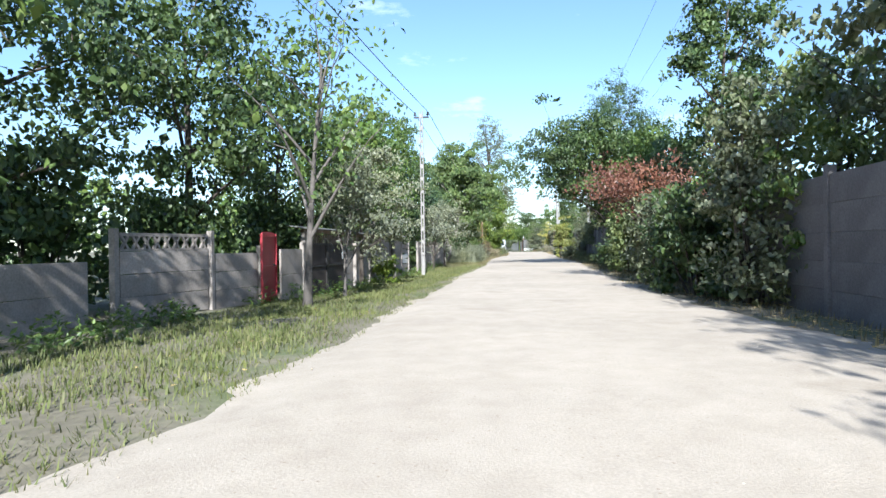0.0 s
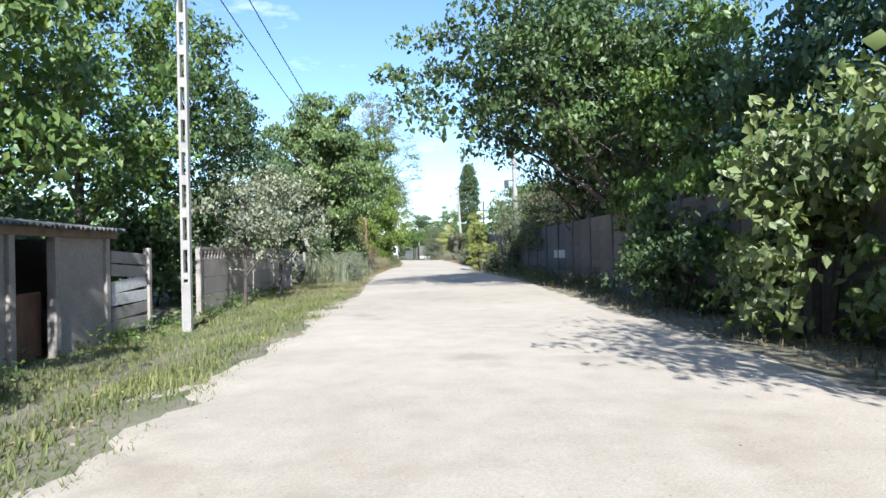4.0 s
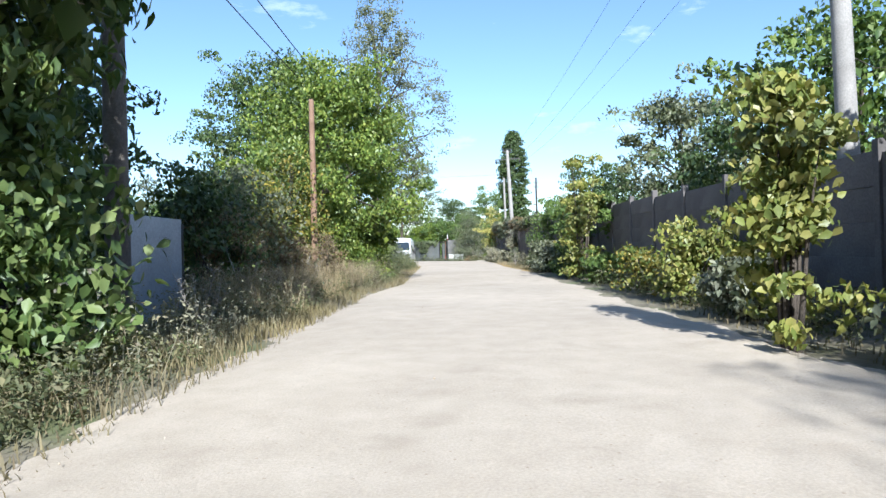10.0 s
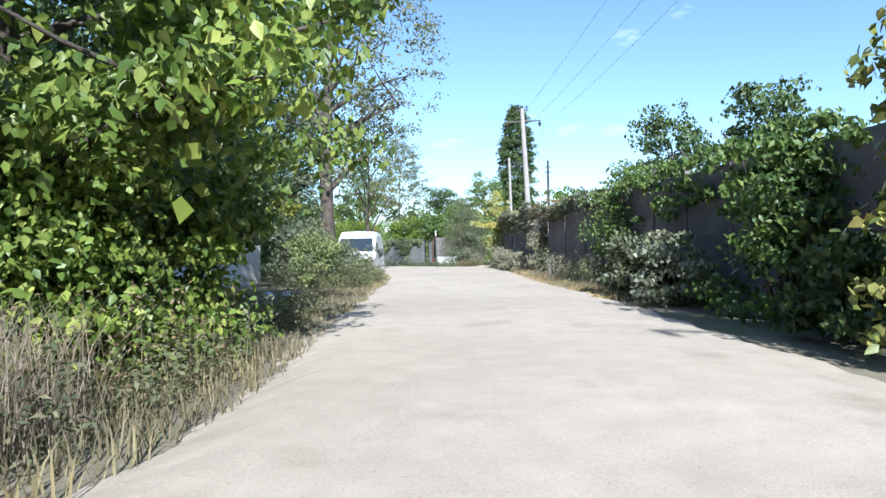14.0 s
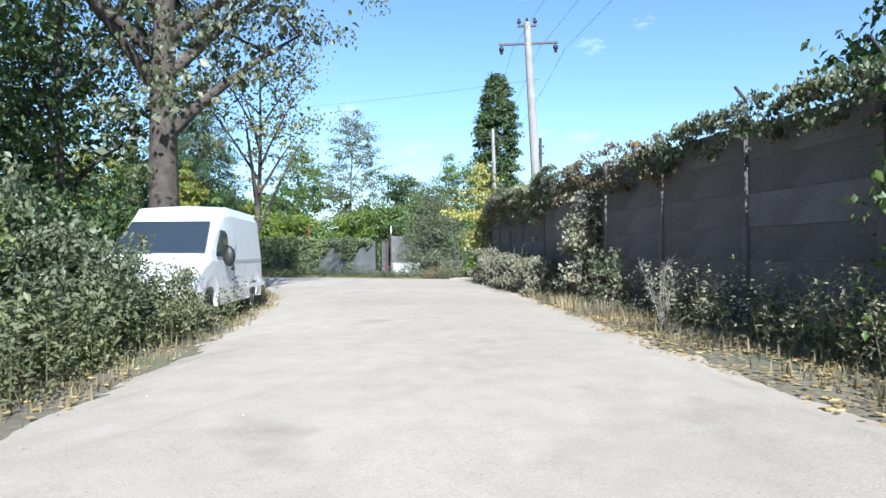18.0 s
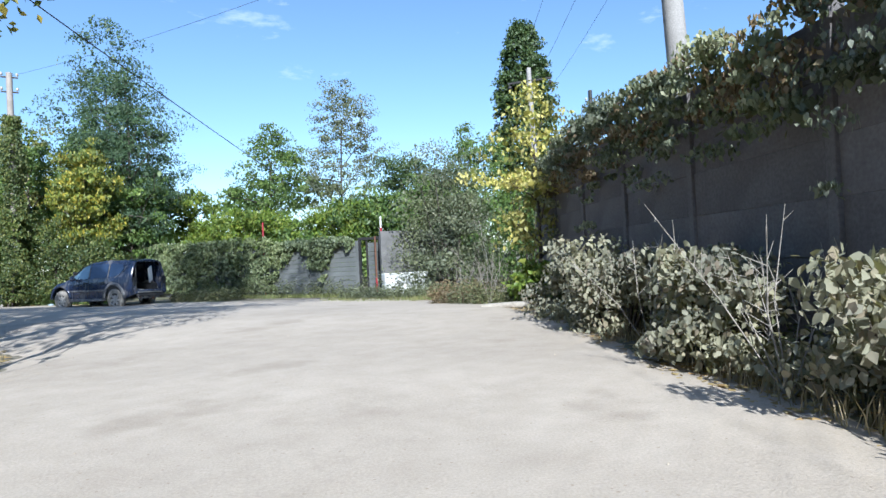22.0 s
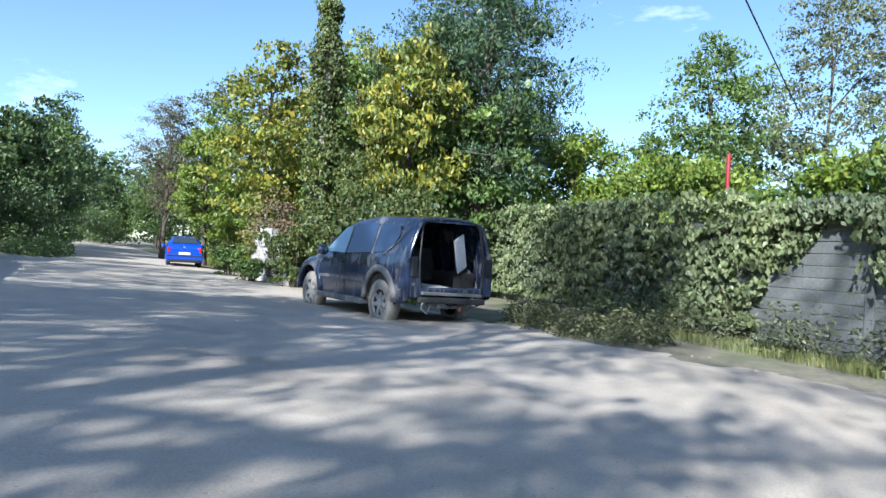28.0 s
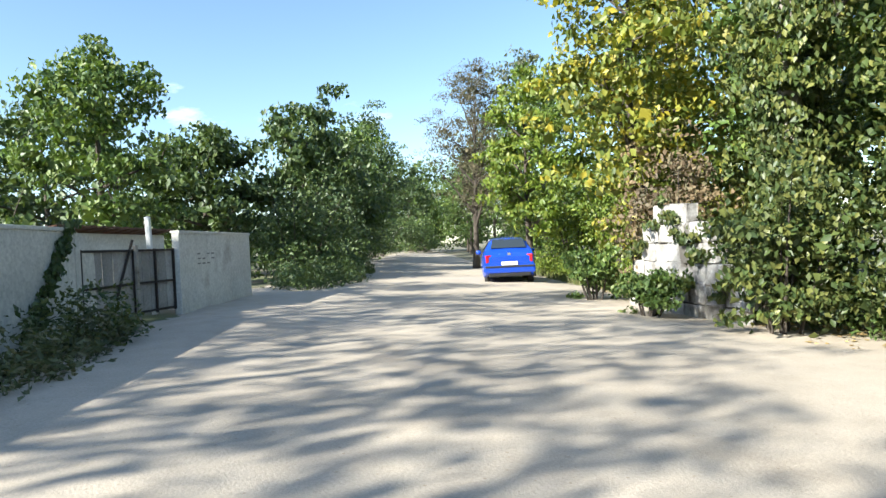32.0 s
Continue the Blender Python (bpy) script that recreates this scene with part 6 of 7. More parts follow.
def weeds(pts, h_low, h_high, mat, label, rng, per=26, leaf=0.07, width=0.13, name="weeds"):
    """Upright stalks with small leaves up them."""
    n, per, leaf = len(pts), int(per * 0.62), leaf * 1.18
    h = rng.uniform(h_low, h_high, n)
    lean = rng.normal(0, 0.16, (n, 2))
    k = np.repeat(np.arange(n), per)
    u = rng.uniform(0.08, 1.0, n * per)
    c = pts[k].copy()
    c[:, 2] += u * h[k]
    c[:, :2] += lean[k] * (u * h[k])[:, None] + rng.normal(0, width, (n * per, 2)) * (1.15 - 0.75 * u)[:, None]
    lv, lf = leaves(c, 0.7, leaf, rng, slim=0.42, droop=-0.2)
    top = pts + np.concatenate([lean * h[:, None], h[:, None]], 1)
    side = rng.normal(0, 1, (n, 3)) * np.array([1, 1, 0])
    side /= np.linalg.norm(side, axis=1)[:, None]
    side *= 0.006
    sv = np.stack([pts - side, pts + side, top], 1).reshape(-1, 3)
    sf = (np.arange(n) * 3)[:, None] + np.array([[0, 1, 2]])
    v, f = join_arrays([(lv, lf), (sv, sf)])
    return tagged(piece(name, v, f, mat, kind="stuff"), label, "weeds")


rg = np.random.default_rng(77)
grass("grass", strip(3, 52, -1, -0.25, 4.2, 120000, rg, 1.25), 0.085, GRASS, "short green grass on the verge", rg, 0.009, 1.0, True)
grass("grass", strip(4, 52, -1, 0.3, 3.6, 26000, rg, 1.2), 0.12, GRASS, "longer green grass tufts on the verge", rg)
weeds(strip(6.5, 12, -1, 3.6, 4.9, 60, rg), 0.15, 0.45, LEAF_GREEN, "leafy green weeds under the panel fence", rg, 34, 0.1, 0.18)
weeds(strip(14, 46, -1, 3.0, 4.2, 220, rg), 0.2, 0.6, LEAF_GREEN, "low weeds along the fence foot", rg, 28, 0.09, 0.16)
grass("dry_grass", strip(42, 60, -1, -0.25, 3.4, 17000, rg, 1.3), 0.12, DRY_GRASS, "dry straw-coloured grass beside the lane", rg, 0.008, 0.8)
tuft = strip(50.6, 56.8, -1, 0.5, 3.1, 95, rg)
for pts, h0, h1 in ((tuft[:38], 0.9, 1.55), (tuft[38:], 0.45, 1.1)):
    p = np.repeat(pts, 16, axis=0) + rg.normal(0, 0.13, (len(pts) * 16, 3)) * np.array([1, 1, 0])
    weeds(p, h0, h1, LEAF_SILVER, "tall tufts of pale silvery weeds beside the lane", rg, 72, 0.066, 0.07)
grass("dry_grass", strip(51.5, 57.0, -1, 0.6, 2.2, 700, rg, 1.2), 1.0, STRAW, "waist-high feathery pale grass beside the lane", rg, 0.006, 0.55)
grass("weeds", strip(50.6, 57.0, -1, 0.6, 2.9, 2600, rg, 1.2), 1.25, LEAF_SILVER, "upright pale plumes among the silvery weeds", rg, 0.016, 0.22)
weeds(strip(54.0, 57.0, -1, 0.5, 2.5, 420, rg, 1.3), 0.45, 1.0, WEED, "grey-green tall weeds beside the lane", rg, 34, 0.06)
grass("dry_grass", strip(60, 83, -1, -0.25, 2.8, 28000, rg, 1.4), 0.26, DRY_GRASS, "tall dry grass along the lane", rg, 0.008, 0.8)
grass("dry_grass", strip(67.5, 79, -1, 0.5, 2.7, 17000, rg, 1.3), 0.95, STRAW, "tall feathery straw-coloured grass along the lane", rg, 0.0042, 0.75)
weeds(strip(57.0, 63, -1, 0.3, 1.9, 420, rg, 1.3), 0.2, 0.6, WEED, "low grey-green weeds beside the mesh fence", rg, 30, 0.07)
weeds(strip(68, 82, -1, 0.6, 2.7, 620, rg, 1.3), 0.35, 1.2, LEAF_BROWN, "dry brownish weeds under the bushes", rg, 34, 0.055, 0.16)
weeds(strip(61, 68, -1, 0.4, 2.6, 330, rg), 0.25, 0.95, LEAF_DUSTY, "sparse pale withered weeds before the sheet wall", rg, 30, 0.055, 0.09)
weeds(strip(67, 88, -1, 0.3, 2.6, 900, rg), 0.3, 0.9, WEED, "grey-green weeds mixed with dry grass", rg, 30, 0.07)
grass("dry_grass", strip(82, 118, -1, -0.2, 2.2, 14000, rg, 1.3), 0.15, DRY_GRASS, "thin dry grass at the lane's edge", rg)
weeds(strip(96.5, 113, -1, 0.25, 2.4, 1500, rg, 1.1), 0.35, 0.95, WEED, "grey-green weeds crowding round the parked van", rg, 34, 0.075)
weeds(strip(97.5, 102.3, -1, 0.8, 3.4, 620, rg), 0.7, 1.3, LEAF_GREY, "shoulder-high grey weeds in front of the van", rg, 44, 0.085, 0.2)
weeds(strip(113, 119, -1, 0.1, 1.8, 260, rg), 0.2, 0.6, WEED, "weeds on the inside of the bend", rg, 28, 0.07)
grass("dry_grass", strip(-6, 70, 1, 0.15, 1.6, 7000, rg, 1.3), 0.14, DRY_GRASS, "thin dry grass at the foot of the slab wall", rg)
weeds(strip(40, 78, 1, 0.6, 1.9, 620, rg), 0.25, 0.8, WEED, "low weeds at the foot of the slab wall", rg, 28, 0.08)
weeds(strip(96, 106, 1, 1.0, 2.0, 230, rg), 0.5, 1.25, LEAF_DUSTY, "tall pale weeds at the lane's edge", rg, 40, 0.07, 0.1)
weeds(strip(110, 127, 1, 0.55, 1.5, 520, rg), 0.2, 0.75, WEED, "dusty weeds and bramble on the verge", rg, 30, 0.08, 0.17)
grass("dry_grass", strip(104, 123, 1, 0.0, 2.6, 12000, rg), 0.3, STRAW, "straw-coloured grass on the verge", rg, 0.007, 0.7)
weeds(strip(93, 112, 1, 1.2, 2.5, 330, rg, 1.3), 0.25, 0.75, WEED, "dusty weeds along the slab wall", rg, 30, 0.09, 0.17)
grass("dry_grass", strip(88, 122, 1, 0.1, 2.4, 9000, rg), 0.18, DRY_GRASS, "dry grass at the bend's outer edge", rg)


def patch(cx, cy, rx, ry, n, rng, turn=0.0):
    a = rng.uniform(0, 2 * np.pi, n)
    r = np.sqrt(rng.uniform(0, 1, n))
    px, py = rx * r * np.cos(a), ry * r * np.sin(a)
    c, s = math.cos(radians(turn)), math.sin(radians(turn))
    x, y = cx + c * px - s * py, cy + s * px + c * py
    return np.stack([x, y, [ground(a_, b_) - 0.02 for a_, b_ in zip(x, y)]], 1)


grass("grass", patch(-1.12, 130.16, 4.3, 2.04, 9000, rg, -25), 0.15, GRASS, "green grass in front of the gate", rg)
grass("grass", patch(-7.0, 135.8, 5.8, 0.6, 4200, rg, 147), 0.17, GRASS, "green grass along the board fence", rg)
weeds(patch(-6.7, 136.0, 5.5, 0.5, 170, rg, 147), 0.3, 0.95, LEAF_GREY, "leafy weeds along the board fence", rg, 34, 0.09, 0.17)
weeds(patch(-11.2, 136.4, 2.2, 1.08, 200, rg, 147), 0.2, 0.65, WEED, "tall weeds beside the wrecked car", rg, 38, 0.08)
weeds(patch(0.6, 125.8, 1.4, 1.2, 260, rg), 0.3, 0.8, LEAF_BROWN, "withered brown weeds on the verge", rg, 30, 0.08)
weeds(patch(1.2, 125.0, 1.5, 2.4, 320, rg), 0.3, 0.8, WEED, "dry brownish weeds by the yellow tree", rg, 30, 0.08)
weeds(patch(-22.48, 141.32, 7.4, 0.84, 520, rg, 153), 0.3, 0.9, LEAF_GREEN, "green weeds along the lane past the bend", rg, 36, 0.09, 0.18)
weeds(patch(-35.68, 147.8, 6.6, 1.08, 380, rg, 153), 0.3, 0.8, LEAF_BRIGHT, "bright green weeds beside the blue car", rg, 36, 0.09, 0.18)
weeds(patch(-25.3, 131.0, 1.1, 0.35, 45, rg, 155), 0.25, 0.85, LEAF_HEDGE_SHADE, "tall dark weeds against the pale wall by the gate", rg, 40, 0.08, 0.14)
weeds(patch(-22.84, 130.04, 2.9, 0.48, 150, rg, 155), 0.15, 0.55, WEED, "brown-green weeds against the pale wall", rg, 34, 0.08)
weeds(patch(-35.68, 137.6, 4.3, 1.08, 360, rg, 150), 0.3, 0.9, LEAF_DARK, "dark weeds past the yard gate", rg, 36, 0.1, 0.18)
grass("grass", patch(-40.48, 140.24, 1.9, 1.08, 2600, rg, 150), 0.4, GRASS, "bright grass tuft at the lane's edge", rg)
grass("grass", patch(-32.08, 145.4, 10.8, 0.84, 5000, rg, 153), 0.25, GRASS, "grass along the hedge foot", rg)


weeds(patch(-1.96, 131, 2.6, 0.90, 420, rg, -22), 0.25, 0.6, LEAF_GREY, "dusty weeds in front of the barrier block", rg, 30, 0.07)
grass("dry_grass", patch(-1.6, 130.4, 2.4, 0.96, 2500, rg, -22), 0.13, DRY_GRASS, "dry grass in front of the barrier block", rg)


def dry_shrub(x, y, h, n, label):
    """Bare pale stalks spreading from one root, with short side twigs."""
    SEED[0] += 1
    rng = np.random.default_rng(SEED[0])
    root = thing("dry_shrub", x, y, ground(x, y) - 0.02, label, "shrub", "dry shrubs")
    for k in range(n):
        e = np.array([rng.normal(0, 0.28) * h, rng.normal(0, 0.28) * h, h * rng.uniform(0.55, 1.0)])
        m = e * 0.5 + rng.normal(0, 0.04, 3)
        wood = [tube([(0, 0, 0), m, e], [0.008, 0.0055, 0.002], 5)]
        for q in range(9):
            b = m + (e - m) * rng.uniform(-0.3, 0.9)
            wood.append(tube([b, b + rng.normal(0, 0.1, 3) + np.array([0, 0, 0.09])], [0.004, 0.002], 4))
        v, f = join_arrays(wood)
        piece("stalk", v, f, PALE_BARK, root)


for x, y, h, n in ((2.1, 111.6, 1.7, 9), (1.95, 114.4, 1.6, 8), (2.0, 117.4, 1.5, 8), (2.6, 101.2, 1.4, 7), (-5.9, 72.5, 1.5, 8), (-6.1, 66.0, 1.4, 8), (-6.4, 69.2, 1.7, 9), (-5.9, 103.0, 1.6, 7), (1.3, 125.4, 3.4, 12), (0.2, 126.4, 1.5, 9), (0.9, 124.2, 1.6, 9)):
    dry_shrub(x, y, h, n, "bare pale dry stalks rising from the brambles")


def litter(pts, mat, label, rng, size=0.1):
    p = pts.copy()
    p[:, 2] += 0.035 + rng.uniform(0, 0.03, len(p))
    v, f = leaves(p, 1.0, size, rng, droop=0.0)
    v = v.reshape(-1, 4, 3)
    v[:, :, 2] = p[:, 2][:, None] + (v[:, :, 2] - p[:, 2][:, None]) * 0.25
    tagged(piece("fallen_leaves", v.reshape(-1, 3), f, mat, kind="stuff"), label, "leaves")


litter(strip(90, 127, 1, -0.55, 1.1, 9500, rg), LEAF_DRY, "yellow-brown fallen leaves along the lane", rg)
litter(patch(-0.04, 129.44, 3.1, 1.20, 1300, rg, -30), LEAF_DRY, "dry yellow-brown leaves drifted at the verge", rg, 0.13)
litter(strip(5, 60, 1, -0.2, 1.7, 3600, rg), LEAF_DRY, "scattered brown fallen leaves below the wall", rg, 0.09)
litter(strip(84, 118, -1, -0.2, 1.6, 2600, rg), LEAF_DRY, "brown fallen leaves under the trees", rg, 0.09)
litter(strip(106, 119, -1, -0.3, 2.4, 2600, rg), LEAF_DRY, "thick brown leaf litter inside the bend", rg, 0.1)
litter(patch(-23.68, 140.72, 8.4, 0.84, 1200, rg, 153), LEAF_DRY, "brown leaf litter under the hedge", rg, 0.1)
litter(strip(-4, 50, -1, 0.1, 3.0, 700, rg), LEAF_DRY, "few dry leaves on the grass verge", rg, 0.08)

for k in range(12):
    u = rg.uniform(0, 1)
    x, y = -2.8 - 7.9 * u + rg.uniform(-0.2, 0.2), 131.9 + 3.1 * u + rg.uniform(-0.45, 0.4)
    r = rg.uniform(0.015, 0.035)
    bm = bmesh.new()
    bmesh.ops.create_icosphere(bm, subdivisions=1, radius=r)
    for vert in bm.verts:
        vert.co *= rg.uniform(0.75, 1.2)
        vert.co.z *= 0.7
    st = part("stone", bm, DIRT_ROAD, None)
    st.matrix_basis = pose(x, y, ground(x, y) + 0.06 + r * 0.2)
    tagged(st, "pale loose stone along the fence foot", "stone", "stones along the fence")

# gravel and clods on the lane
n_st = 420
ys = rg.uniform(2, 128, n_st)
xs = np.array([left_x(y) + (right_x(y) - left_x(y)) * (rg.uniform(0, 1) ** 0.5 if rg.uniform() < 0.5 else 1 - rg.uniform(0, 1) ** 0.5) for y in ys])
sv, sf = [], []
for x, y in zip(xs, ys):
    r = rg.uniform(0.006, 0.016)
    c = np.array([x, y, ground(x, y) + 0.075])
    o = np.array([(1, 0, 0), (-1, 0, 0), (0, 1, 0), (0, -1, 0), (0, 0, 0.8), (0, 0, -0.8)]) * r * rg.uniform(0.6, 1.2, (6, 1))
    k = len(sv) * 6
    sv.append(c + o)
    sf += [(k + a, k + b, k + 4) for a, b in ((0, 2), (2, 1), (1, 3), (3, 0))] + [(k + b, k + a, k + 5) for a, b in ((0, 2), (2, 1), (1, 3), (3, 0))]
tagged(piece("gravel", np.concatenate(sv), np.array(sf), DIRT_ROAD, kind="stuff"), "loose stones and clods on the dirt lane", "gravel")

